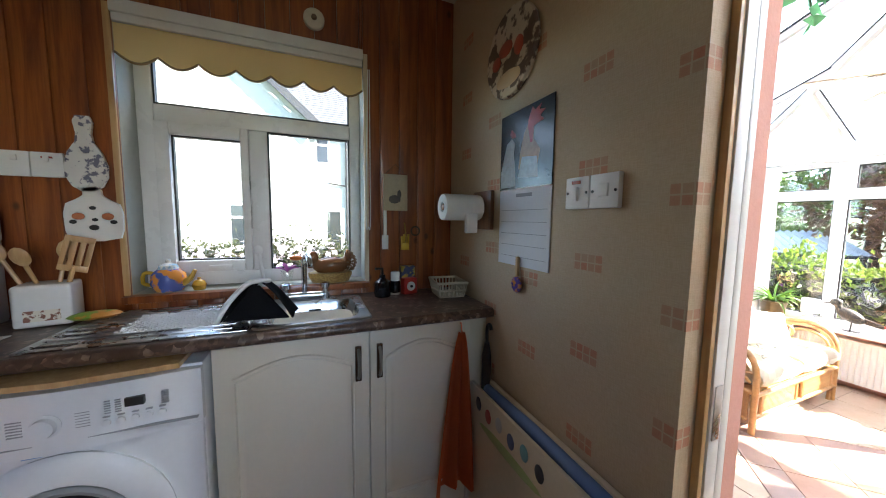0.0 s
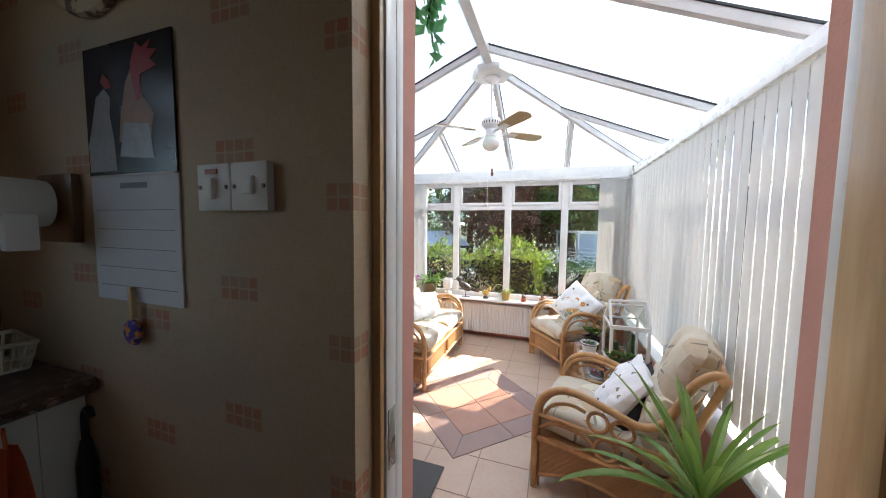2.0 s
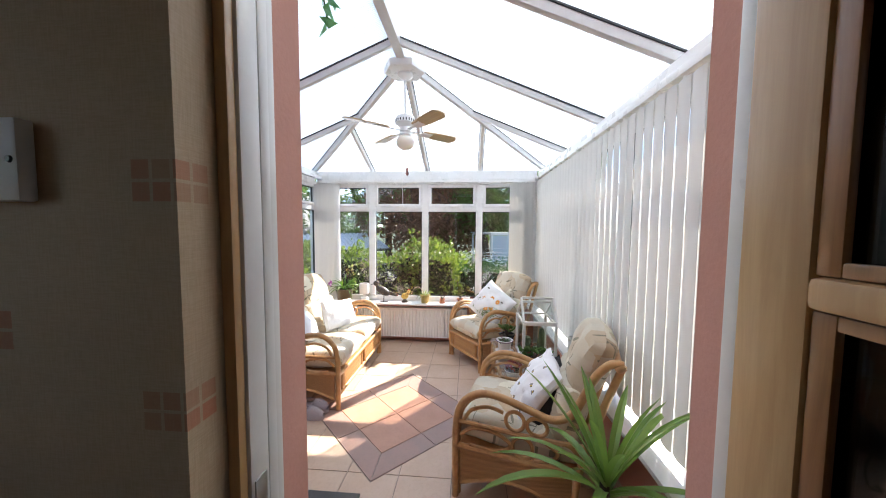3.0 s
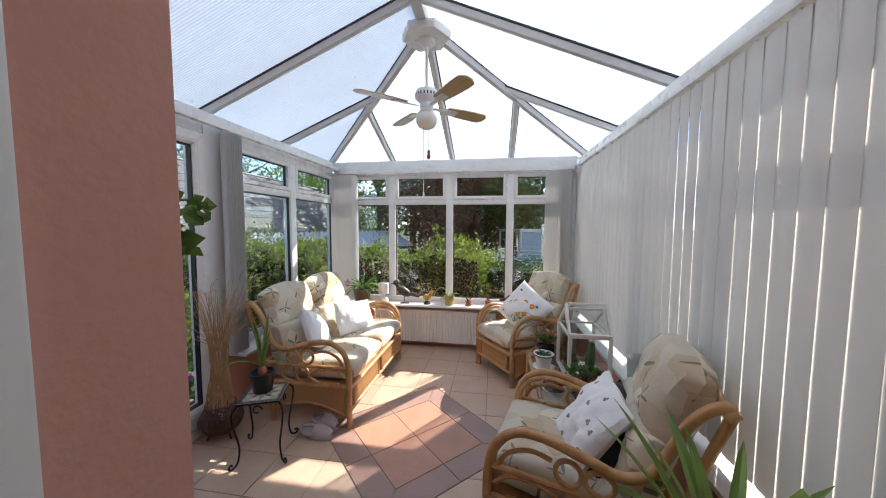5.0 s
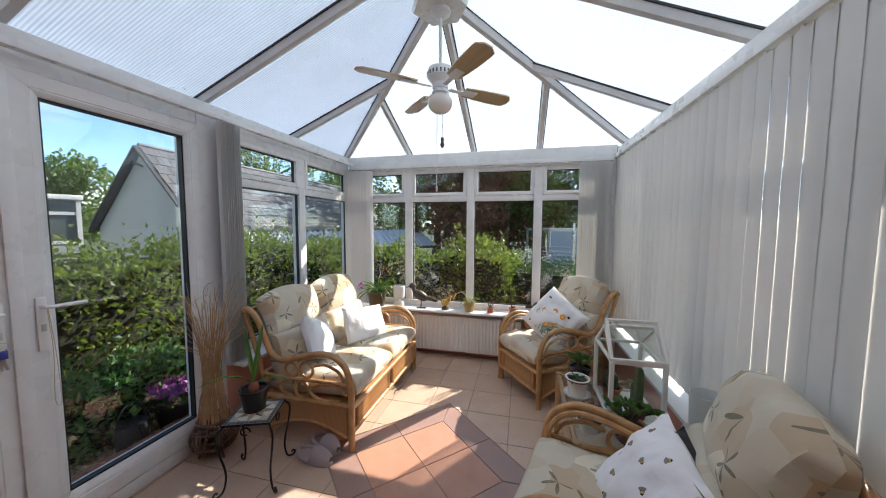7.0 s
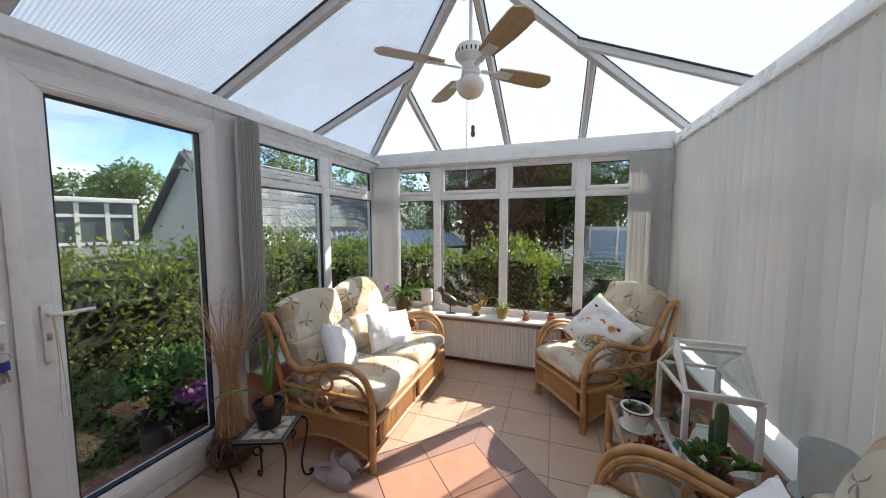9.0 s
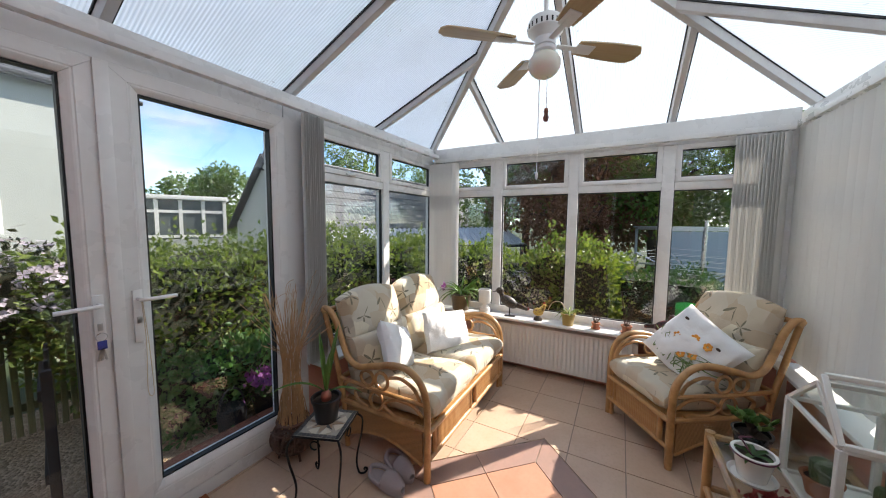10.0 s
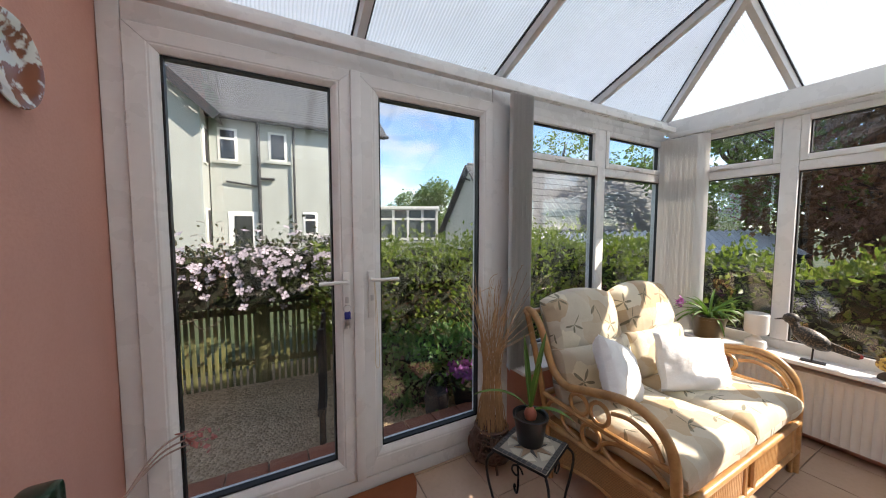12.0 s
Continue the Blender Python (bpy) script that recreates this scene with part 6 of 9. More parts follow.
def blind_run(name, label, m, spots, turn, z0, z1, rail, sway=2.5):
    """A vertical blind: slats hung at spots along local x, each turned about its hanger."""
    t = thing(name, label, "blind", m)
    me = slat_mesh(z0, z1)
    me.materials.append(BLIND)
    rnd = random.Random(len(spots))
    if rail:
        part("head_rail", boxed(rail[0], rail[1], -0.022, 0.022, z1 + 0.012, z1 + 0.05, 0.004), UPVC, t)
    for s in spots:
        ob = part("slat", me, BLIND, t)
        ob.matrix_basis = pose(s, 0, 0, 0, 0, (turn(s) if callable(turn) else turn) + rnd.uniform(-sway, sway))
    for s in spots[::2]:
        part("hanger", boxed(s - 0.008, s + 0.008, -0.004, 0.004, z1, z1 + 0.012), WHITE_PLASTIC, t)
    return t


blind_run("vertical_blind", "closed off-white vertical blind along the whole side window", pose(0, -0.80, 0), [1.09 + 0.0825 * k for k in range(42)], lambda x: -4.6 if x < 2.6 else -1.5, 0.565, 2.085, (1.04, 4.50), 0.5)
blind_run("vertical_blind", "vertical blind slats drawn together behind the dried reeds", pose(0, 1.985, 0), [2.775 + 0.0155 * k for k in range(11)], 62.0, 0.50, 2.10, (1.06, 4.45), 5.5)
blind_run("vertical_blind", "vertical blind slats stacked at the window corner", pose(X_FAR - 0.075, 0, 0, 0, 0, 90), [1.77 + 0.019 * k for k in range(15)], 52.0, 0.545, 2.055, (-0.76, 2.0))
blind_run("vertical_blind", "vertical blind slats stacked behind the armchair", pose(X_FAR - 0.075, 0, 0, 0, 0, 90), [-0.73 + 0.019 * k for k in range(14)], 52.0, 0.545, 2.055, None)
# ---- the garden ----
setting("ground", boxed(-400, 400, -400, 400, -0.5, -0.2), plain("lawn_earth", (0.06, 0.085, 0.03), 0.95, amount=0.4, fine=20, broad=0.6, bump=0.6, dist=0.03), "rough green lawn and earth around the house", "ground")
setting("gravel_path", boxed(-3.0, 3.2, 2.675, 4.4, -0.198, -0.15), GRAVEL, "grey gravel path between the doors and the fence", "path")
rnd = random.Random(3)
step = setting("brick_step", boxed(0.6, 3.2, 2.20, 2.67, -0.198, -0.112), GROUT, "red brick paved step outside the glazed doors", "step")
me = finish(boxed(-0.105, 0.105, -0.165, 0.165, -0.03, 0.0, 0.006), True)
me.materials.append(BRICK)
k = 0
x = 0.72
while x < 3.15:
    for y in (2.49,):
        ob = part("brick", me, BRICK, step)
        ob.location = (x, y, -0.078 + rnd.uniform(-0.003, 0.003))
        ob.rotation_euler = (0, 0, rnd.uniform(-0.008, 0.008))
    x += 0.218


def picket_fence():
    t = thing("picket_fence", "mossy green slatted wooden fence under the climber", "fence")
    me = finish(boxed(-0.017, 0.017, -0.008, 0.008, 0, 0.92, 0.003, 1), True)
    me.materials.append(FENCE_WOOD)
    x = -1.6
    while x < 2.25:
        ob = part("slat", me, FENCE_WOOD, t)
        ob.matrix_basis = pose(x, 4.10 - 0.07 * x, -0.16, 0, rnd.uniform(-0.8, 0.8), rnd.uniform(-3, 3))
        x += 0.054
    for z in (0.05, 0.55):
        part("rail", boxed(-1.65, 2.3, -0.02, 0.02, z - 0.03, z + 0.03, 0.004, 1, pose(0, 4.14, 0, 0, 0, -4)), FENCE_WOOD, t)
    for x in (-0.5, 1.42):
        part("post", boxed(x - 0.04, x + 0.04, 4.08 - 0.07 * x, 4.16 - 0.07 * x, -0.2, 0.85, 0.005), FENCE_WOOD, t)


picket_fence()


def lump(p, seed, amp=0.25, f=1.3):
    return noise.noise(Vector(p) * f + Vector((seed, seed * 2.1, 0))) * amp + noise.noise(Vector(p) * f * 2.7 + Vector((seed, 0, 5))) * amp * 0.4


def hedge(name, label, x0, x1, y0, y1, z0, z1, count, size, material, seed, lump_amp=0.28, category="hedge", shear=0.0, flowers=None):
    """A hedge: a solid core painted near black as inner shade, and a thick uneven coat of leaves."""
    rnd = random.Random(seed)
    t = thing(name, label, category, kind="stuff")
    cx, cy, cz = (x0 + x1) / 2, (y0 + y1) / 2, (z0 + z1) / 2
    hx, hy, hz = (x1 - x0) / 2, (y1 - y0) / 2, (z1 - z0) / 2
    # one solid lump; the shade between the leaves is put into its colour
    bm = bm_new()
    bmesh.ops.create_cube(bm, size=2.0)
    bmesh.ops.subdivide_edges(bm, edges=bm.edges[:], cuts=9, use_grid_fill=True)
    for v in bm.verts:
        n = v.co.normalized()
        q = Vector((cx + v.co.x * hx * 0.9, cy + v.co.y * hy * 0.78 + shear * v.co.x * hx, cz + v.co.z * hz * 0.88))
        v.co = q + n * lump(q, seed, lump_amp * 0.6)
    part("twigs", bm, HEDGE_DARK, t, "solid core, near black for the inner shade")
    spots, blooms = [], []
    areas = [(4 * hx * hz, 0), (4 * hx * hy, 1), (4 * hy * hz, 2), (4 * hx * hz, 3), (4 * hy * hz, 4)]
    total = sum(a for a, _ in areas)
    for a, face in areas:
        for _ in range(int(count * a / total)):
            u, v = rnd.uniform(-1, 1), rnd.uniform(-1, 1)
            if face == 0:
                q, n = Vector((cx + u * hx, y0, cz + v * hz)), Vector((0, -1, 0.3))
            elif face == 1:
                q, n = Vector((cx + u * hx, cy + v * hy, z1)), Vector((0, 0, 1))
            elif face == 2:
                q, n = Vector((x0, cy + u * hy, cz + v * hz)), Vector((-1, 0, 0.3))
            elif face == 3:
                q, n = Vector((cx + u * hx, y1, cz + v * hz)), Vector((0, 1, 0.3))
            else:
                q, n = Vector((x1, cy + u * hy, cz + v * hz)), Vector((1, 0, 0.3))
            q.y += shear * (q.x - cx)
            d = lump(q, seed, lump_amp) + rnd.uniform(-0.2, 0.06) + (rnd.uniform(0, 0.24) if rnd.random() < 0.09 else 0)
            q = q + n.normalized() * d
            if flowers and rnd.random() < flowers[1](q):
                blooms.append((q + n * 0.04, n))
            spots.append((q, n))
    part("leaves", leaf_mesh(spots, size, rnd, 0.6), material, t, "dense small leaves")
    if blooms:
        verts, faces = [], []
        for q, n in blooms:
            n = (n + Vector((rnd.uniform(-0.5, 0.5), rnd.uniform(-0.5, 0.5), rnd.uniform(-0.2, 0.6)))).normalized()
            s = n.orthogonal().normalized()
            u = n.cross(s)
            turn = rnd.uniform(0, 6.28)
            for k in range(4):
                a = turn + k * math.pi / 2
                d = s * math.cos(a) + u * math.sin(a)
                e = n.cross(d)
                i = len(verts)
                w = flowers[2] * rnd.uniform(0.8, 1.2)
                verts += [q, q + d * w * 0.6 + e * w * 0.42 + n * w * 0.15, q + d * w + n * w * 0.1, q + d * w * 0.6 - e * w * 0.42 + n * w * 0.15]
                faces += [(i, i + 1, i + 2), (i, i + 2, i + 3)]
        me = bpy.data.meshes.new("petals")
        me.from_pydata([tuple(v) for v in verts], [], faces)
        part("flowers", me, flowers[0], t, "open four-petalled flowers")
    return t


def climber_stems():
    t = thing("climber_stems", "bare arching stems of the climber over the fence", "stems")
    rnd = random.Random(31)
    for k in range(26):
        x, z = rnd.uniform(-1.5, 1.9), rnd.uniform(0.55, 1.1)
        s = rnd.choice((-1, 1)) * rnd.uniform(0.15, 0.4)
        up = rnd.uniform(0.05, 0.2) if z > 0.85 else -rnd.uniform(0.05, 0.22)
        y = rnd.uniform(3.74, 3.86)
        part("stem", tubed(spline([(x, y + 0.15, z - 0.1), (x + s * 0.35, y, z + up), (x + s * 0.75, y - 0.02, z + up * 1.1), (x + s, y + 0.03, z + up * 0.5)], 6), 0.0045, 5), BARK, t)


climber_stems()
DARK_CLIMBER = leaf_material("climber_leaf", (0.025, 0.035, 0.012), (0.07, 0.075, 0.03), 0.25)
hedge("clematis", "pale pink flowering clematis sprawled over the fence top", -1.7, 2.05, 3.78, 4.35, 0.62, 1.12, 8000, 0.05, DARK_CLIMBER, 3, 0.16, "climber", -0.05, (CLEMATIS, lambda q: 0.27 if q.z > 0.95 else (0.16 if q.z > 0.75 else 0.03), 0.037))
hedge("garden_hedge", "tall loose green hedge beyond the garden doors", 2.15, 5.6, 3.55, 4.5, -0.2, 1.13, 17000, 0.062, HEDGE_LEAF, 7, 0.36, shear=0.02)
hedge("garden_hedge", "sunlit green hedge behind the sofa window", 5.3, 7.2, 2.9, 4.6, -0.2, 0.98, 8500, 0.075, HEDGE_LEAF, 9, 0.3)
hedge("garden_hedge", "bushy glossy hedge across the end of the garden", 6.1, 7.1, 0.35, 3.2, -0.2, 0.95, 9000, 0.08, HEDGE_LEAF, 11, 0.5)
hedge("garden_shrub", "yellow-green shrub before the end window", 5.9, 6.7, 0.25, 1.0, -0.2, 1.0, 4500, 0.06, leaf_material("yellow_green_leaf", (0.08, 0.13, 0.015), (0.25, 0.3, 0.05), 0.4), 13, 0.22, "shrub")
hedge("garden_shrub", "dark low shrub beside the washing line", 6.4, 7.6, -0.9, 0.3, -0.2, 0.72, 5000, 0.06, LEAF_DARK, 15, 0.2, "shrub")
hedge("garden_shrub", "low leafy geranium clump beside the step", 2.35, 3.25, 2.86, 3.4, -0.2, 0.3, 4200, 0.06, leaf_material("geranium_leaf", (0.07, 0.17, 0.05), (0.16, 0.3, 0.1), 0.4), 17, 0.1, "shrub")

p = potted("petunia_pot", "purple petunias in a dark pot on the step", pose(2.95, 2.74, -0.15), 0.09, 0.13, 0.2, BLACK_PLASTIC)
part("foliage", leaf_mesh([((rnd.gauss(0, 0.08), rnd.gauss(0, 0.08), 0.19 + rnd.uniform(0, 0.08)), (0, 0, 1)) for _ in range(220)], 0.045, rnd), LEAF_DARK, p)
part("flowers", leaf_mesh([((rnd.gauss(0, 0.08), rnd.gauss(0, 0.08), 0.26 + rnd.uniform(0, 0.06)), (0, 0, 1)) for _ in range(150)], 0.05, rnd, 0.9), PURPLE, p)
bucket = thing("watering_can", "dark metal watering can with an arched handle", "watering can", pose(2.68, 2.76, -0.15))
part("body", turned([(0, 0), (0.09, 0), (0.1, 0.12), (0.09, 0.17), (0.085, 0.17), (0, 0.165)], 20), DARK_PAINT, bucket)
part("handle", tubed([(0.09 * math.cos(a), 0, 0.16 + 0.15 * math.sin(a)) for a in (math.pi * k / 14 for k in range(15))], 0.008, 8), DARK_PAINT, bucket)


def garden_gate():
    t = thing("garden_gate", "dark brown slatted garden gate standing open", "gate", pose(1.81, 2.76, -0.15, 0, 0, 80))
    wood = plain("dark_gate_wood", (0.035, 0.024, 0.018), 0.7, amount=0.3)
    for k in range(6):
        part("slat", boxed(0.1 * k, 0.1 * k + 0.05, -0.008, 0.008, 0.05, 0.78 + 0.09 * math.sin(k * 0.6), 0.004), wood, t)
    for z in (0.2, 0.65):
        part("rail", boxed(0, 0.56, 0.009, 0.035, z, z + 0.06, 0.004), wood, t)
    part("post", boxed(-0.05, -0.01, -0.02, 0.02, -0.05, 0.82, 0.006), wood, t)


garden_gate()


def limb(bm, a, b, r0, r1, rnd, n=5, wobble=0.12):
    pts = []
    a, b = Vector(a), Vector(b)
    for k in range(n + 1):
        u = k / n
        q = a.lerp(b, u)
        if 0 < k < n:
            q += Vector((rnd.uniform(-1, 1), rnd.uniform(-1, 1), 0)) * wobble * (b - a).length * 0.3
        pts.append(q)
    tube(bm, pts, r0, 7, False, [r0 + (r1 - r0) * k / n for k in range(n + 1)])
    return pts


def tree(label, x, y, h, spread, material, seed, count=7000, size=0.13, base=-0.2, low=0.2):
    """A trunk with limbs and a crown of many leaves in uneven clumps."""
    rnd = random.Random(seed)
    t = thing("tree", label, "tree", group="garden trees")
    bm = bm_new()
    limb(bm, (x, y, base), (x + rnd.uniform(-0.2, 0.2), y, base + h * 0.75), h * 0.03, h * 0.008, rnd, 6, 0.05)
    clumps = []
    for k in range(26):
        a, u = rnd.uniform(0, 6.28), rnd.uniform(low, 1.0)
        r = spread * math.sqrt(max(0.05, 1 - (abs(u - 0.5) / 0.58) ** 2)) * rnd.uniform(0.35, 1.0)
        c = Vector((x + r * math.cos(a), y + r * math.sin(a), base + h * (0.08 + 0.86 * u)))
        limb(bm, (x, y, base + h * min(0.7, 0.15 + 0.5 * u)), c, h * 0.011, h * 0.003, rnd, 4)
        clumps.append((c, spread * rnd.uniform(0.3, 0.5)))
    part("trunk", bm, BARK, t, "tapered trunk and limbs")
    spots = []
    for k in range(count):
        c, r = clumps[k % len(clumps)]
        d = Vector((rnd.gauss(0, 1), rnd.gauss(0, 1), rnd.gauss(0, 0.8))).normalized()
        spots.append((c + d * r * rnd.uniform(0.45, 1.08) ** 0.6, d + Vector((0, 0, -0.3))))
    part("crown", leaf_mesh(spots, size, rnd, 0.65, 0.8), material, t, "crown of many small leaves")


tree("copper-leaved tree beyond the garden hedge", 12.6, 2.2, 5.4, 2.0, TREE_RED, 1, 9000, 0.15)
tree("copper-leaved tree beyond the garden hedge", 12.3, 0.9, 4.8, 1.5, TREE_RED, 12, 6000, 0.15)
tree("dense green tree beyond the washing line", 13.0, -0.6, 5.6, 2.0, TREE_LEAF, 2, 9000, 0.15)
tree("dense green tree beyond the washing line", 13.5, -2.8, 5.6, 2.1, TREE_LEAF, 4, 8000, 0.15)
tree("dense green tree beyond the washing line", 14.5, 3.6, 6.2, 2.2, TREE_LEAF, 5, 7000, 0.16)
tree("leafy tree behind the lean-to", 16.5, 6.0, 6.6, 2.4, TREE_LEAF, 6, 7000, 0.17)
tree("leafy tree behind the lean-to", 17.0, 0.8, 6.8, 2.8, TREE_LEAF, 16, 8000, 0.18)
tree("rounded green tree behind the slate-roofed outbuilding", 10.6, 18.6, 4.3, 1.5, TREE_LEAF, 8, 6000, 0.17)
tree("distant green tree behind the white sun room", 12.0, 25.0, 4.2, 2.4, TREE_LEAF, 9, 5000, 0.22)
tree("tall green tree behind the slate roof", 20.0, 17.5, 8.4, 2.8, TREE_LEAF, 10, 6000, 0.22)
tree("tall green tree behind the slate roof", 27.0, 15.5, 8.0, 3.0, TREE_LEAF, 14, 6000, 0.24)


def slates(bm, a, b, c, d, rows, cols):
    """Overlapping slates over the quad a-b (eave) to d-c (ridge)."""
    a, b, c, d = map(Vector, (a, b, c, d))
    n = (b - a).cross(d - a).normalized()
    if n.z < 0:
        n = -n
    for i in range(rows):
        v0, v1 = i / rows, (i + 1.08) / rows
        off = 0.5 * (i % 2)
        for j in range(-1, cols + 1):
            u0, u1 = max(0, (j + off + 0.03) / cols), min(1, (j + off + 0.97) / cols)
            if u1 - u0 < 0.1 / cols:
                continue
            q = [(u0, v0, 0.018), (u1, v0, 0.018), (u1, min(v1, 1), 0.003), (u0, min(v1, 1), 0.003)]
            vs = [bm.verts.new(a.lerp(b, u).lerp(d.lerp(c, u), v) + n * h) for u, v, h in q]
            lo = [bm.verts.new(w.co - n * 0.012) for w in vs[:2]]
            bm.faces.new(vs)
            bm.faces.new((lo[0], lo[1], vs[1], vs[0]))


def outbuilding():
    t = thing("outbuilding", "white rendered outbuilding with a slate roof and gable", "outbuilding")
    x0, x1, y0, y1, ye, zr, ze = 7.3, 22.0, 7.7, 11.2, 9.45, 3.42, 1.36
    part("wall", prismed([(y0, -0.2), (y1, -0.2), (y1, ze), (ye, zr - 0.05), (y0, ze)], x0, x1, "x"), GARAGE_RENDER, t, smooth=False)
    bm = bm_new()
    slates(bm, (x0 - 0.12, y0 - 0.15, ze - 0.12), (x1, y0 - 0.15, ze - 0.12), (x1, ye, zr), (x0 - 0.12, ye, zr), 9, 42)
    slates(bm, (x0 - 0.12, y1 + 0.15, ze - 0.12), (x1, y1 + 0.15, ze - 0.12), (x1, ye, zr), (x0 - 0.12, ye, zr), 9, 30)
    part("roof", bm, SLATE, t, "grey slate roof", smooth=False)
    for sgn, yy in ((1, y0 - 0.15), (-1, y1 + 0.15)):
        a, b = Vector((x0 - 0.14, yy, ze - 0.16)), Vector((x0 - 0.14, ye, zr - 0.04))
        bm = bm_new()
        box(bm, -0.02, 0.02, -0.09, 0.09, 0, (b - a).length, 0, 1, Matrix.Translation(a) @ (b - a).to_track_quat("Z", "X").to_matrix().to_4x4())
        part("bargeboard", bm, DARK_PAINT, t, "dark bargeboard")
    part("gutter", tubed([(x0 - 0.1, y0 - 0.2, ze - 0.15), (x1, y0 - 0.2, ze - 0.15)], 0.05, 8), DARK_PAINT, t, "dark gutter")
    part("ridge", tubed([(x0 - 0.12, ye, zr + 0.01), (x1, ye, zr + 0.01)], 0.05, 8), SLATE, t)
    part("gable_lamp", tubed([(x0 - 0.02, ye + 0.05, zr - 0.5), (x0 - 0.25, ye + 0.02, zr - 0.45), (x0 - 0.3, ye, zr - 0.52)], 0.03, 8), DARK_PAINT, t)
    part("door", boxed(x0 - 0.03, x0 + 0.01, ye - 1.0, ye + 0.7, -0.2, 1.3, 0.01), GARAGE_RENDER, t, "pale garage door")


outbuilding()


def lean_to():
    t = thing("lean_to", "low lean-to shed with a corrugated tin roof", "shed")
    A, B, B2, A2 = Vector((7.2, 7.3, 0.82)), Vector((11.4, 2.75, 0.80)), Vector((12.7, 3.9, 1.3)), Vector((7.9, 7.6, 1.22))
    bm = bm_new()
    n = 150
    rows = []
    for k in range(n + 1):
        u = k / n
        h = 0.03 * math.cos(k * math.pi / 2 + 0.4)
        rows.append([bm.verts.new(A.lerp(B, u) + Vector((0, 0, h))), bm.verts.new(A2.lerp(B2, u) + Vector((0, 0, h))), bm.verts.new(A2.lerp(B2, u) + Vector((0, 0, h - 0.015))), bm.verts.new(A.lerp(B, u) + Vector((0, 0, h - 0.015)))])
    for a, b in zip(rows, rows[1:]):
        for i in range(4):
            bm.faces.new((a[i], a[(i + 1) % 4], b[(i + 1) % 4], b[i]))
    part("tin_roof", bm, TIN, t, "grey corrugated tin roof")
    bm = bm_new()
    d = (B2 - A2)
    box(bm, 0, d.length, -0.05, 0.05, -1.5, -0.06, 0, 1, Matrix.Translation(A2) @ pose(0, 0, 0, 0, 0, math.degrees(math.atan2(d.y, d.x))))
    part("back_wall", bm, GARAGE_RENDER, t)
    for u in (0.02, 0.35, 0.68, 0.98):
        q = A.lerp(B, u).lerp(A2.lerp(B2, u), 0.08)
        part("post", boxed(q.x - 0.05, q.x + 0.05, q.y - 0.05, q.y + 0.05, -0.2, q.z - 0.04), DARK_PAINT, t)
    bm = bm_new()
    tube(bm, [A + Vector((0, 0, -0.05)), B + Vector((0, 0, -0.05))], 0.04, 8)
    part("beam", bm, DARK_PAINT, t)


lean_to()


def house_window(t, x0, x1, z0, z1, y, top=True):
    f = part("window", boxed(x0, x1, y - 0.02, y + 0.06, z0, z1, 0.01), WHITE_PAINT, t, "white framed window")
    w = 0.07
    zt = z1 - (z1 - z0) * 0.32
    lights = [(z0 + w, zt - w / 2), (zt + w / 2, z1 - w)] if top else [(z0 + w, z1 - w)]
    for a, b in lights:
        part("pane", boxed(x0 + w, x1 - w, y - 0.034, y - 0.021, a, b), plain("dark_house_glass", (0.03, 0.035, 0.04), 0.08, amount=0.2, bump=0), f, "dark glass")
    part("sill", boxed(x0 - 0.1, x1 + 0.1, y - 0.1, y - 0.0205, z0 - 0.09, z0 - 0.002, 0.01), HOUSE_RENDER, f)


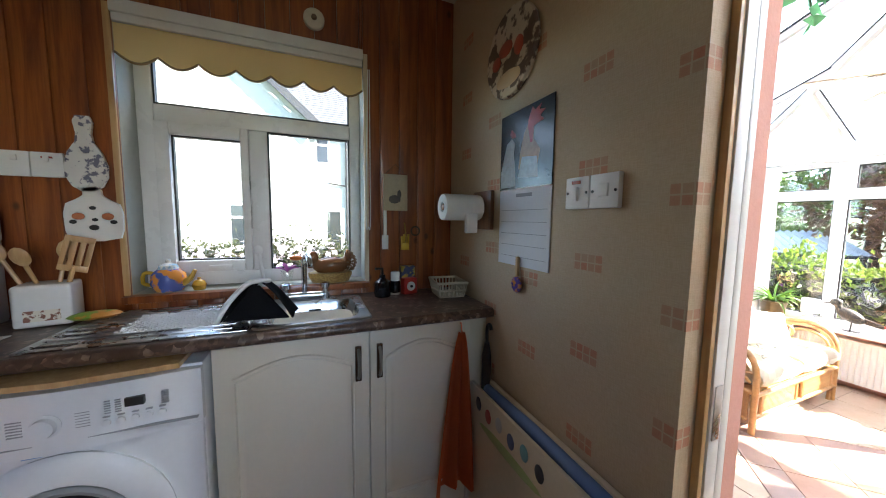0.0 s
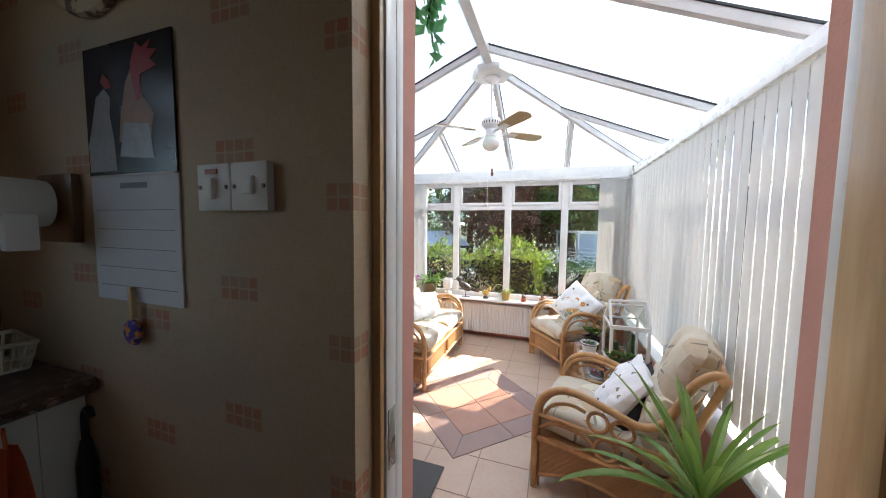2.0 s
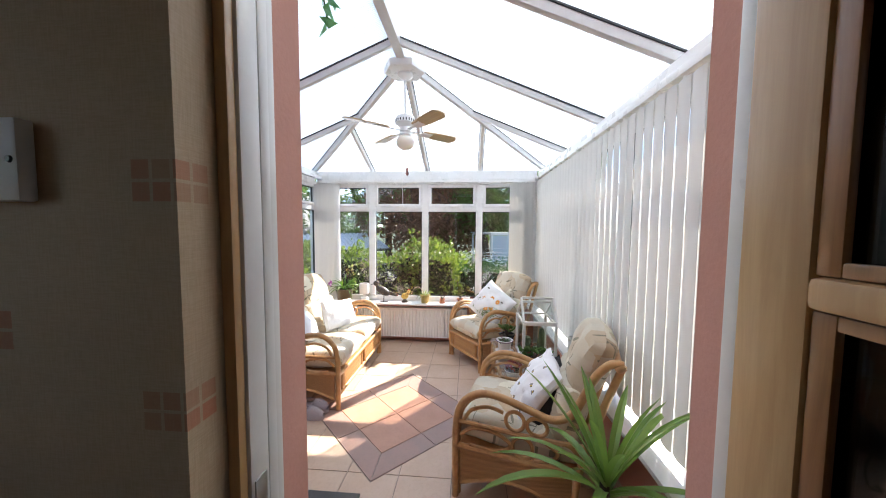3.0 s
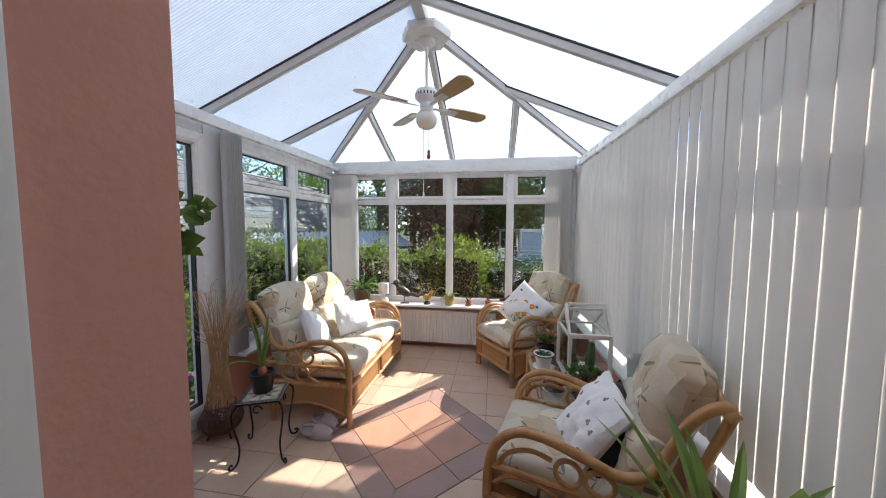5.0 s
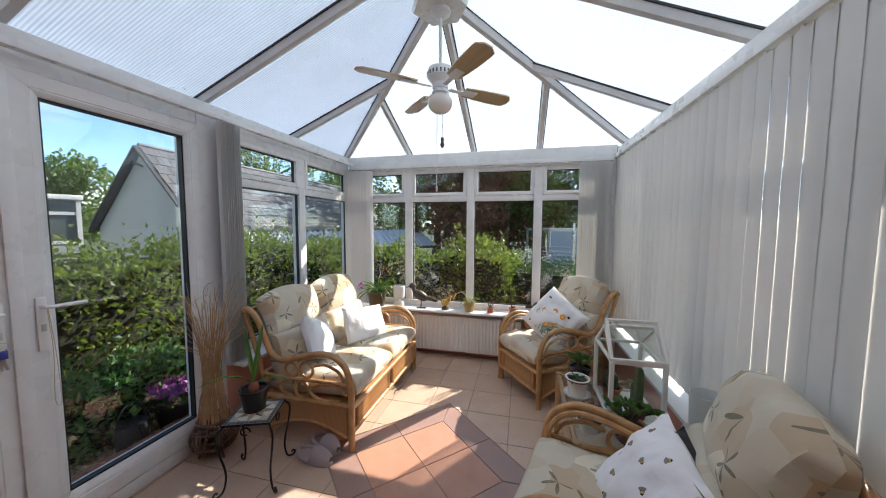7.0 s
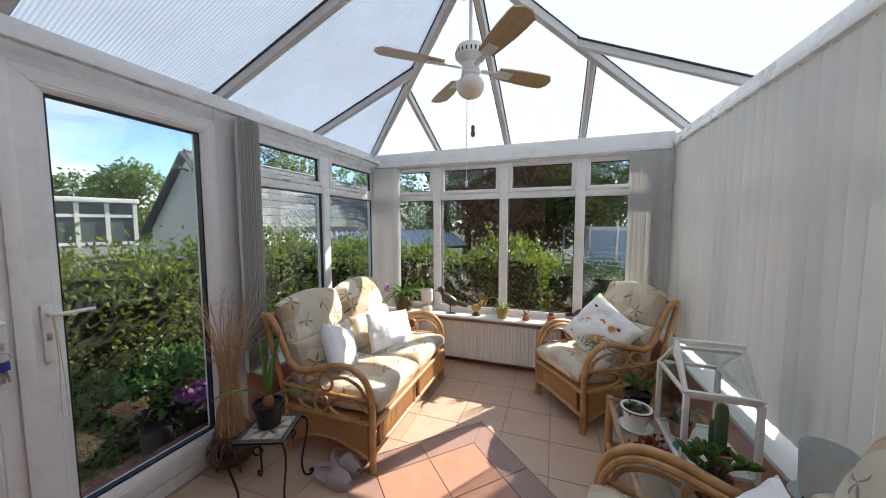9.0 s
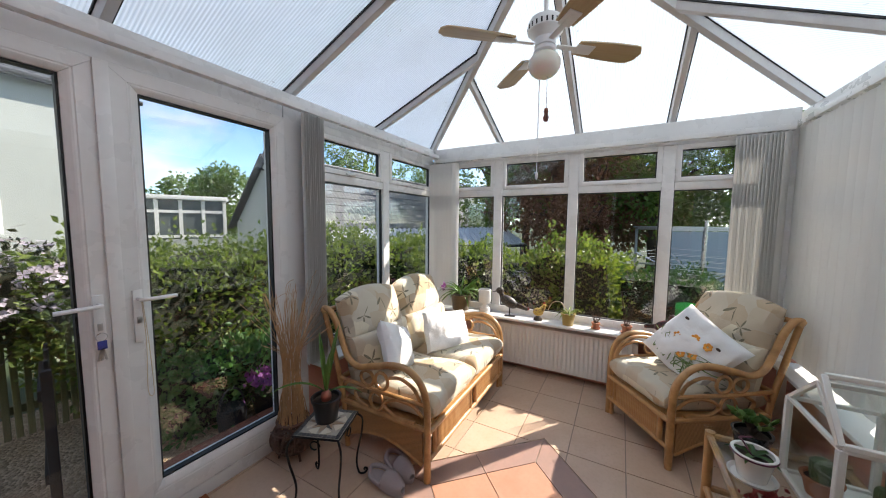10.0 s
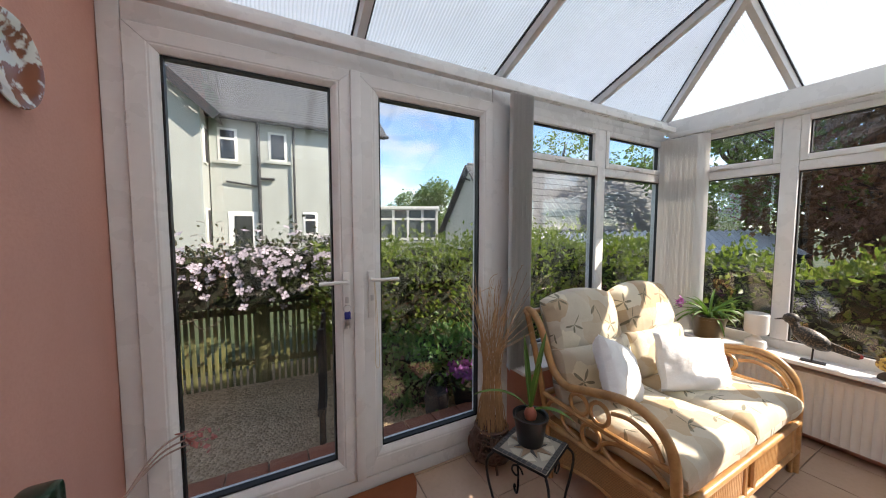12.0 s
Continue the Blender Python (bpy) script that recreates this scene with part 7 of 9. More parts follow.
def neighbour_house():
    t = thing("neighbour_house", "two-storey cream rendered house with a slate roof", "house")
    yf, ze = 11.9, 4.65
    part("wall", boxed(-0.03, 5.0, yf, 18.0, -0.2, ze), HOUSE_RENDER, t, smooth=False)
    part("wing_wall", prismed([(-6.2, -0.2), (-0.06, -0.2), (-0.06, 4.62), (-3.1, 7.3), (-6.2, 4.62)], 10.9, 18.0, "y"), HOUSE_RENDER, t, "projecting gabled wing", smooth=False)
    bm = bm_new()
    slates(bm, (-1.5, yf - 0.3, ze - 0.1), (5.2, yf - 0.3, ze - 0.1), (5.2, 14.9, 7.2), (-1.5, 14.9, 7.2), 22, 26)
    slates(bm, (-1.5, 18.2, ze - 0.1), (5.2, 18.2, ze - 0.1), (5.2, 14.9, 7.2), (-1.5, 14.9, 7.2), 8, 10)
    part("roof", bm, SLATE, t, "mossy grey slate roof", smooth=False)
    # unseen layer added to stop sun passing through the slate gaps
    part("roof_boarding", prismed([(yf - 0.29, ze - 0.13), (14.9, 7.16), (14.9, 7.08), (yf - 0.29, ze - 0.2)], -1.4, 5.1, "x"), DARK_PAINT, t, "dark boarding added under the slates to block light", smooth=False)
    bm = bm_new()
    slates(bm, (0.32, 10.6, 4.3), (0.32, 18.0, 4.3), (-3.1, 18.0, 7.42), (-3.1, 10.6, 7.42), 18, 26)
    slates(bm, (-6.5, 10.6, 4.3), (-6.5, 18.0, 4.3), (-3.1, 18.0, 7.42), (-3.1, 10.6, 7.42), 8, 10)
    part("wing_roof", bm, SLATE, t, "slate roof of the wing", smooth=False)
    for a, b in (((0.34, 10.58, 4.2), (-3.1, 10.58, 7.36)), ((-6.5, 10.58, 4.2), (-3.1, 10.58, 7.36))):
        a, b = Vector(a), Vector(b)
        bm = bm_new()
        box(bm, -0.03, 0.03, -0.11, 0.11, 0, (b - a).length, 0, 1, Matrix.Translation(a) @ (b - a).to_track_quat("Z", "X").to_matrix().to_4x4() @ pose(0, 0, 0, 0, 0, 90))
        part("bargeboard", bm, DARK_PAINT, t, "dark weathered bargeboard")
    part("gutter", tubed([(-0.3, yf - 0.33, ze - 0.12), (5.2, yf - 0.33, ze - 0.12)], 0.06, 8), DARK_PAINT, t, "dark gutter")
    for x0, x1, z0, z1 in ((0.17, 0.66, 3.32, 4.27), (1.47, 1.98, 3.42, 4.3), (2.4, 2.84, 1.1, 1.87)):
        house_window(t, x0, x1, z0, z1, yf, x0 != 1.47)
    d = part("back_door", boxed(0.36, 1.12, yf - 0.02, yf + 0.05, -0.2, 1.85, 0.01), WHITE_PAINT, t, "white framed glazed back door")
    part("pane", boxed(0.52, 0.98, yf - 0.034, yf - 0.021, 0.1, 1.72), plain("dark_door_glass", (0.03, 0.035, 0.035), 0.1, bump=0), d)
    for x in (1.2, 2.17):
        part("drain_pipe", tubed([(x, yf - 0.09, -0.2), (x, yf - 0.09, ze - 0.14)], 0.05 if x < 2 else 0.035, 8), DARK_PAINT, t, "dark drainpipe")
    part("waste_pipe", tubed([(0.35, yf - 0.06, 2.72), (1.15, yf - 0.06, 2.62), (1.15, yf - 0.06, 2.9)], 0.03, 8), DARK_PAINT, t)
    part("waste_pipe", tubed([(1.2, yf - 0.09, 2.85), (1.62, yf - 0.09, 2.85)], 0.045, 8), DARK_PAINT, t)
    # narrow windows in the side of the wing, and a round vent in its front
    for z0, z1 in ((3.1, 4.1), (0.9, 1.9)):
        f = part("side_window", boxed(-0.08, -0.02, 11.15, 11.6, z0, z1, 0.01), WHITE_PAINT, t, "narrow white framed window")
        part("pane", boxed(-0.019, -0.008, 11.21, 11.54, z0 + 0.06, z1 - 0.06), ROOM_DARK, f)
    part("vent", turned([(0, 0), (0.07, 0), (0.08, 0.03), (0, 0.035)], 14, pose(-0.75, 10.9, 2.6, 90, 0, 0)), GARAGE_RENDER, t)
    for x0, x1, z0, z1 in ((-2.2, -1.3, 0.6, 1.9),):
        house_window(t, x0, x1, z0, z1, 10.9)


neighbour_house()


def sun_room():
    t = thing("sun_room", "small white framed sun room next door", "sun room", pose(5.5, 13.9, 0, 0, 0, -22))
    L, Dp, h = 2.5, 2.0, 2.15
    part("base_wall", boxed(0, L, 0, Dp, -0.2, 0.8), HOUSE_RENDER, t)
    part("roof", boxed(-0.1, L + 0.1, -0.1, Dp + 0.1, h, h + 0.14, 0.02), WHITE_PAINT, t, "flat white roof edge")
    for k in range(5):
        x = L * k / 4
        part("post", boxed(x - 0.05, x + 0.05, 0.0, 0.1, 0.801, h - 0.001), WHITE_PAINT, t)
    for z in (0.85, 1.7):
        part("rail", boxed(0.051, L - 0.051, 0.01, 0.09, z, z + 0.09), WHITE_PAINT, t)
    for k in range(4):
        x = L * k / 4
        part("pane", boxed(x + 0.06, x + L / 4 - 0.06, 0.05, 0.06, 0.95, h - 0.02), plain("grey_glass", (0.12, 0.14, 0.14), 0.1, bump=0), t)
    part("side_wall", boxed(L - 0.1, L, 0.11, Dp, 0.801, h - 0.001), WHITE_PAINT, t)
    part("side_wall", boxed(0, 0.1, 0.11, Dp, 0.801, h - 0.001), WHITE_PAINT, t)


sun_room()


def washing_line():
    t = thing("rotary_washing_line", "grey rotary washing line with a green cloth", "washing line", pose(7.3, -0.85, -0.2))
    part("pole", tubed([(0, 0, 0), (0, 0, 1.7)], 0.022, 8), STEEL, t)
    for k in range(4):
        a = k * math.pi / 2 + 0.4
        part("arm", tubed([(0, 0, 0.75), (0.95 * math.cos(a), 0.95 * math.sin(a), 1.22)], 0.013, 6), STEEL, t)
    for j in range(5):
        q = 0.35 + 0.15 * j
        pts = [(q * math.cos(k * math.pi / 2 + 0.4), q * math.sin(k * math.pi / 2 + 0.4), 0.75 + 0.47 * q / 0.95) for k in range(4)]
        part("line", tubed(pts, 0.003, 5, True), WHITE_PLASTIC, t)
    cl = thing("green_cloth", "bright green cloth pegged on the washing line", "cloth", pose(6.05, -0.55, 0.5, 0, 0, 70))
    bm = bm_new()
    g = [[bm.verts.new((i * 0.04 - 0.16, 0.02 * math.sin(i * 0.9 + j * 0.3), -0.04 * j + 0.02 * math.sin(i * 0.4))) for j in range(7)] for i in range(9)]
    for i in range(8):
        for j in range(6):
            bm.faces.new((g[i][j], g[i + 1][j], g[i + 1][j + 1], g[i][j + 1]))
    r = bmesh.ops.solidify(bm, geom=bm.faces[:], thickness=0.003)
    part("cloth", bm, plain("green_cotton", (0.05, 0.42, 0.12), 0.8), cl)


washing_line()


def cold_frame():
    t = thing("small_greenhouse", "small aluminium greenhouse with bluish glass", "greenhouse", pose(8.6, -1.55, -0.2, 0, 0, 20))
    L, D, h = 1.1, 1.3, 1.55
    al = plain("aluminium", (0.55, 0.56, 0.57), 0.4, 0.8)
    for x in (0, D):
        for y in (0, L / 2, L):
            part("post", boxed(x - 0.02, x + 0.02, y - 0.02, y + 0.02, 0, h), al, t)
    for x in (0, D):
        for z in (0.02, 0.8, h):
            part("rail", boxed(x - 0.018, x + 0.018, 0.021, L - 0.021, z - 0.02, z + 0.02), al, t)
    part("roof", boxed(-0.05, D + 0.05, -0.05, L + 0.05, h + 0.021, h + 0.05), al, t)
    pale = plain("hazy_blue_glass", (0.32, 0.4, 0.47), 0.15, bump=0)
    for y in (0.03, L / 2 + 0.03):
        part("pane", boxed(-0.008, 0.008, y, y + L / 2 - 0.06, 0.04, 0.78), pale, t)
        part("pane", boxed(-0.008, 0.008, y, y + L / 2 - 0.06, 0.82, h - 0.03), pale, t)


cold_frame()
# ---- kitchen things ----
CT = 1.118                      # top of the worktop
CF = 1.085                      # front of the worktop
bm = bm_new()
SX0, SX1, SY0, SY1 = -0.16, 0.165, 1.135, 1.44     # sink bowl
prof_box = [(-1.74, SX0, CF, KWALL - 0.002), (SX1, 0.684, CF, KWALL - 0.002), (SX0, SX1, CF, SY0), (SX0, SX1, SY1, KWALL - 0.002)]
for b in prof_box:
    box(bm, b[0], b[1], b[2], b[3], CT - 0.038, CT)
tube(bm, [(-1.74, CF, CT - 0.019), (0.684, CF, CT - 0.019)], 0.019, 12)
tagged(part("worktop", bm, WORKTOP), "dark brown mottled laminate worktop with a rounded edge", "worktop", kind="structure")


def cabinet():
    t = thing("base_cabinet", "cream two-door sink cabinet with arched door panels", "cabinet")
    y0 = 1.115
    part("body", boxed(-0.30, 0.60, y0 + 0.02, KWALL - 0.004, 0.33, CT - 0.04), CABINET, t)
    part("plinth", boxed(-0.30, 0.66, y0 + 0.05, y0 + 0.065, KFLOOR, 0.329), CABINET, t)
    part("end_filler", boxed(0.603, 0.682, y0 + 0.01, y0 + 0.03, KFLOOR, CT - 0.04, 0.003), CABINET, t)
    for x0, x1, hx in ((-0.298, 0.182, 0.145), (0.188, 0.6, 0.222)):
        z0, z1 = 0.345, CT - 0.05
        d = part("door", boxed(x0, x1, y0, y0 + 0.019, z0, z1, 0.004), CABINET, t, "cream door with an arched raised panel")
        w = 0.06
        n = 16
        arch = [(x0 + w + (x1 - x0 - 2 * w) * k / n, z1 - w - 0.055 + 0.05 * math.sin(math.pi * k / n)) for k in range(n + 1)]
        outline = [(x1 - w, z0 + w), (x0 + w, z0 + w)] + arch
        cx, cz = (x0 + x1) / 2, (z0 + z1) / 2
        shrink = lambda f: [(cx + (a - cx) * f, cz + (b - cz) * f) for a, b in outline]
        bm = bm_new()
        loops = [[bm.verts.new((a, y, b)) for a, b in shrink(f)] for f, y in ((1.0, y0 - 0.0005), (0.985, y0 - 0.001), (0.93, y0 - 0.0015), (0.86, y0 - 0.009))]
        bm.faces.new(loops[-1])
        for p_, q_ in zip(loops, loops[1:]):
            for k in range(len(p_)):
                j = (k + 1) % len(p_)
                bm.faces.new((p_[k], p_[j], q_[j], q_[k]))
        bm2 = bm_new()
        loops2 = [[bm2.verts.new((a, y, b)) for a, b in shrink(f)] for f, y in ((1.045, y0 - 0.0006), (1.035, y0 - 0.009), (1.005, y0 - 0.011), (0.985, y0 - 0.0006))]
        for p_, q_ in zip(loops2, loops2[1:]):
            for k in range(len(p_)):
                j = (k + 1) % len(p_)
                bm2.faces.new((p_[k], p_[j], q_[j], q_[k]))
        part("panel_moulding", bm2, CABINET, d, smooth=True)
        part("raised_panel", bm, CABINET, d)
        h = part("handle", boxed(hx - 0.011, hx + 0.011, y0 - 0.011, y0 - 0.0005, 0.89, 1.02, 0.003), plain("antique_brass", (0.09, 0.055, 0.03), 0.4, 0.8), d, "dark antique bar handle")
        part("bow", tubed(spline([(hx, y0 - 0.008, 0.9), (hx, y0 - 0.028, 0.925), (hx, y0 - 0.032, 0.955), (hx, y0 - 0.028, 0.985), (hx, y0 - 0.008, 1.01)], 5), 0.006, 8), plain("pewter", (0.3, 0.27, 0.22), 0.35, 0.9), h)


cabinet()


def washing_machine():
    t = thing("washing_machine", "white front-loading washing machine under the worktop", "washing machine")
    x0, x1, y0 = -0.90, -0.312, 1.075
    part("body", boxed(x0, x1, y0 + 0.02, KWALL - 0.01, KFLOOR, 1.045, 0.012), ENAMEL, t)
    part("front", boxed(x0 + 0.004, x1 - 0.004, y0 + 0.002, y0 + 0.022, KFLOOR + 0.02, 0.868, 0.008), ENAMEL, t)
    bm = bm_new()
    n = 14
    top = []
    for k in range(n + 1):
        u = k / n
        top.append((x0 + 0.002 + (x1 - x0 - 0.004) * u, y0 - 0.035 * math.sin(math.pi * u)))
    prism(bm, top + [(x1 - 0.002, y0 + 0.06), (x0 + 0.002, y0 + 0.06)], 0.872, 1.035, "z")
    part("control_panel", bm, ENAMEL, t, "bowed white control panel")
    part("knob", turned([(0, 0), (0.04, 0), (0.042, 0.006), (0.034, 0.012), (0.032, 0.03), (0, 0.034)], 30, pose(-0.628, y0 - 0.034, 0.95, 90, 0, 0) @ Matrix.Scale(0.72, 4)), ENAMEL, t, "round programme knob")
    part("display", boxed(-0.477, -0.436, y0 - 0.034, y0 - 0.02, 0.966, 0.99, 0.002), GASKET, t, "small dark display")
    grey = plain("grey_mark", (0.35, 0.36, 0.37), 0.5, bump=0)
    for k in range(5):
        part("button", turned([(0, 0), (0.009, 0), (0.009, 0.006), (0, 0.008)], 14, pose(-0.515 + 0.0285 * k, y0 - 0.032 + 0.0028 * k, 0.932, 90, 0, 0)), ENAMEL, t)
        part("legend", boxed(-0.522 + 0.0285 * k, -0.508 + 0.0285 * k, y0 - 0.0345 + 0.0028 * k, y0 - 0.028 + 0.003 * k, 0.946, 0.949), grey, t)
    for k in range(6):
        part("legend", boxed(-0.518, -0.506, y0 - 0.0335, y0 - 0.028, 0.956 + 0.0065 * k, 0.958 + 0.0065 * k), grey, t)
        part("legend", boxed(-0.497, -0.485, y0 - 0.0325, y0 - 0.026, 0.956 + 0.0065 * k, 0.958 + 0.0065 * k), grey, t)
        part("legend", boxed(-0.402, -0.386, y0 - 0.0245, y0 - 0.015, 0.956 + 0.0065 * k, 0.958 + 0.0065 * k), grey, t)
        for x in (-0.70, -0.575):
            part("legend", boxed(x, x + 0.028, y0 - 0.0345, y0 - 0.026, 0.932 + 0.0075 * k, 0.934 + 0.0075 * k), grey, t)
    part("panel_seam", boxed(x0 + 0.006, x1 - 0.006, y0 - 0.0335, y0 - 0.02, 0.9, 0.902), grey, t)
    c = pose(-0.625, y0 + 0.001, 0.615, 90, 0, 0)
    d = part("door_rim", turned([(0.235, -0.002), (0.24, 0.012), (0.22, 0.03), (0.165, 0.034), (0.155, 0.022), (0.155, 0.0)], 48, c), ENAMEL, t, "round white door rim")
    part("door_ring", turned([(0.158, 0.02), (0.15, 0.038), (0.14, 0.036), (0.135, 0.01)], 40, c), plain("grey_plastic", (0.3, 0.31, 0.32), 0.35), d)
    part("door_glass", turned([(0.137, 0.02), (0.11, 0.01), (0.0, -0.001)], 36, c), plain("dark_bowl_glass", (0.03, 0.03, 0.035), 0.08, bump=0), d, "dark glass bowl")
    part("energy_strip", boxed(-0.70, -0.66, y0 - 0.0005, y0 + 0.0012, 0.852, 0.858), plain("blue_sticker", (0.05, 0.25, 0.6), 0.4), t)


washing_machine()
br = thing("wooden_board", "curved wooden board lying on the washing machine", "board")
bm = bm_new()
prism(bm, [(-0.88, 1.06), (-0.6, 1.035), (-0.36, 1.06), (-0.36, 1.45), (-0.88, 1.45)], 1.047, 1.062, "z")
part("board", bm, PINE_DOOR, br)


def sink():
    t = thing("kitchen_sink", "stainless steel sink with a drainer set in the worktop", "sink")
    bm = bm_new()
    z = CT + 0.003
    loops = []

    def rr(x0, x1, y0, y1, r, zz):
        out = []
        for cx, cy, a0 in ((x1 - r, y1 - r, 0), (x0 + r, y1 - r, 90), (x0 + r, y0 + r, 180), (x1 - r, y0 + r, 270)):
            for k in range(6):
                a = radians(a0 + 18 * k)
                out.append(bm.verts.new((cx + r * math.cos(a), cy + r * math.sin(a), zz)))
        return out
    rim = [rr(SX0 - 0.035, SX1 + 0.035, SY0 - 0.03, SY1 + 0.06, 0.03, z - 0.003), rr(SX0 - 0.03, SX1 + 0.03, SY0 - 0.025, SY1 + 0.055, 0.03, z + 0.003), rr(SX0 + 0.004, SX1 - 0.004, SY0 + 0.004, SY1 - 0.004, 0.06, z), rr(SX0 + 0.012, SX1 - 0.012, SY0 + 0.012, SY1 - 0.012, 0.06, z - 0.02), rr(SX0 + 0.03, SX1 - 0.03, SY0 + 0.03, SY1 - 0.03, 0.07, z - 0.16)]
    for a, b in zip(rim, rim[1:]):
        for k in range(len(a)):
            j = (k + 1) % len(a)
            bm.faces.new((a[k], a[j], b[j], b[k]))
    bm.faces.new(rim[-1])
    part("bowl", bm, STEEL, t)
    bm = bm_new()
    box(bm, -0.72, SX0 - 0.037, SY0 - 0.03, SY1 + 0.06, z - 0.002, z + 0.003, 0.002)
    part("drainer", bm, STEEL, t, "ribbed draining board")
    for k in range(8):
        part("drainer_rib", boxed(-0.70, SX0 - 0.08, SY0 + 0.045 * k, SY0 + 0.016 + 0.045 * k, z + 0.003, z + 0.007, 0.002), STEEL, t)
    part("overflow", boxed(-0.02, 0.03, SY1 - 0.016, SY1 - 0.01, z - 0.06, z - 0.035, 0.002), GASKET, t)


sink()


def tap():
    t = thing("mixer_tap", "chrome mixer tap with a swan neck and two handles", "tap", pose(-0.035, 1.47, CT + 0.004))
    part("bridge", tubed([(-0.075, 0, 0.018), (0.085, 0, 0.018)], 0.016, 12), CHROME, t)
    part("spout", tubed(spline([(0, 0, 0.02), (0, 0, 0.12), (0.0, -0.005, 0.17), (0.012, -0.04, 0.2), (0.022, -0.09, 0.185), (0.026, -0.105, 0.155)], 8), 0.0115, 12), CHROME, t)
    for x in (-0.075, 0.085):
        part("handle", turned([(0, 0), (0.02, 0.0), (0.018, 0.025), (0.012, 0.03), (0.012, 0.045), (0.02, 0.05), (0.021, 0.07), (0, 0.076)], 16, pose(x, 0, 0.0)), CHROME, t)


tap()

# drainer cloth, dish rack bowl and towel over it
cl = thing("drainer_mat", "crumpled white rubber mat on the draining board", "mat")
bm = bm_new()
rnd = random.Random(9)
for i in range(15):
    for j in range(9):
        tube(bm, [(-0.545 + 0.019 * i + 0.008 * math.cos(a) + 0.005 * (j % 2), 1.19 + 0.022 * j + 0.009 * math.sin(a), CT + 0.0125) for a in (k * math.pi / 4 for k in range(8))], 0.0022, 5, True)
tagged(cl, kind="stuff")
part("rings", bm, WHITE_PLASTIC, cl)
cloth = thing("draped_cloth", "black cloth with a white towelling edge draped beside the sink", "cloth", pose(-0.175, 1.24, CT + 0.008, 0, 0, -6))
TOWELLING = plain("black_towelling", (0.012, 0.012, 0.014), 0.95, amount=0.4, fine=240, bump=0.5, spec=0.1)
for name, m_, mat_, side in (("near_fold", 0.0, TOWELLING, -1), ("far_fold", 0.028, TOWELLING, 1)):
    bm = bm_new()
    n, k_ = 10, 8
    g = []
    for i in range(n + 1):
        u = i / n
        row = []
        for j in range(k_ + 1):
            v = j / k_
            x = side * (0.012 + 0.092 * u ** 0.9) + m_ * 0.3
            y = -0.065 + 0.14 * v + 0.01 * math.sin(5 * u + side) * u
            z = 0.128 * (1 - u) ** 0.85 * (1 - 0.18 * v) + 0.004 * math.sin(9 * v + 3 * u) + 0.006
            row.append(bm.verts.new((x, y, z)))
        g.append(row)
    for i in range(n):
        for j in range(k_):
            bm.faces.new((g[i][j], g[i + 1][j], g[i + 1][j + 1], g[i][j + 1]))
    bmesh.ops.solidify(bm, geom=bm.faces[:], thickness=0.007)
    part(name, bm, mat_, cloth)
part("front_fold", prismed([(-0.1, 0.006), (-0.06, 0.055), (-0.008, 0.122), (0.012, 0.122), (0.06, 0.06), (0.1, 0.006)], -0.058, -0.046), TOWELLING, cloth, smooth=False)
part("white_edge", tubed(spline([(-0.115, -0.07, 0.008), (-0.075, -0.07, 0.075), (-0.02, -0.07, 0.132), (0.014, -0.06, 0.14), (0.03, 0.0, 0.13)], 6), 0.0085, 8), WHITE_COTTON, cloth, "white towelling edge")


def utensil_crock():
    t = thing("utensil_crock", "square white crock printed with pears, full of wooden utensils", "utensil crock", pose(-0.815, 1.43, CT + 0.002, 0, 0, 12))
    part("crock", boxed(-0.065, 0.065, -0.06, 0.06, 0, 0.135, 0.012, 3), GLAZE_WHITE, t)
    part("print", boxed(-0.04, 0.04, -0.0615, -0.059, 0.02, 0.055, 0.0), speckled("fruit_print", (0.75, 0.68, 0.55), (0.25, 0.1, 0.06), 90, 0.52), t)
    for x, y, lean, a, L in ((-0.03, 0.0, -24, 0, 0.22), (-0.01, 0.02, -8, 20, 0.2), (0.02, -0.01, 6, -10, 0.21)):
        u = thing("wooden_spoon", "wooden spoon standing in the crock", "spoon", pose(-0.815 + x, 1.43 + y, CT + 0.06, a, lean, 0), "utensils")
        part("handle", tubed([(0, 0, 0), (0, 0, L - 0.05)], 0.006, 8), PINE_DOOR, u)
        part("bowl", balled((0, 0, L - 0.02), 0.024, 2, (1, 0.35, 1.4)), PINE_DOOR, u)
    u = thing("slotted_turner", "pale wooden slotted turner standing in the crock", "turner", pose(-0.775, 1.42, CT + 0.07, 0, 14, 10), "utensils")
    part("handle", tubed([(0, 0, 0), (0, 0, 0.12)], 0.007, 8), PINE_DOOR, u)
    for k in range(4):
        part("slat", boxed(-0.038 + 0.02 * k, -0.024 + 0.02 * k, -0.0035, 0.0035, 0.124, 0.206, 0.002), PINE_DOOR, u)
    part("blade_tip", boxed(-0.038, 0.036, -0.004, 0.004, 0.205, 0.225, 0.003), PINE_DOOR, u)
    part("blade_root", boxed(-0.038, 0.036, -0.004, 0.004, 0.105, 0.125, 0.003), PINE_DOOR, u)


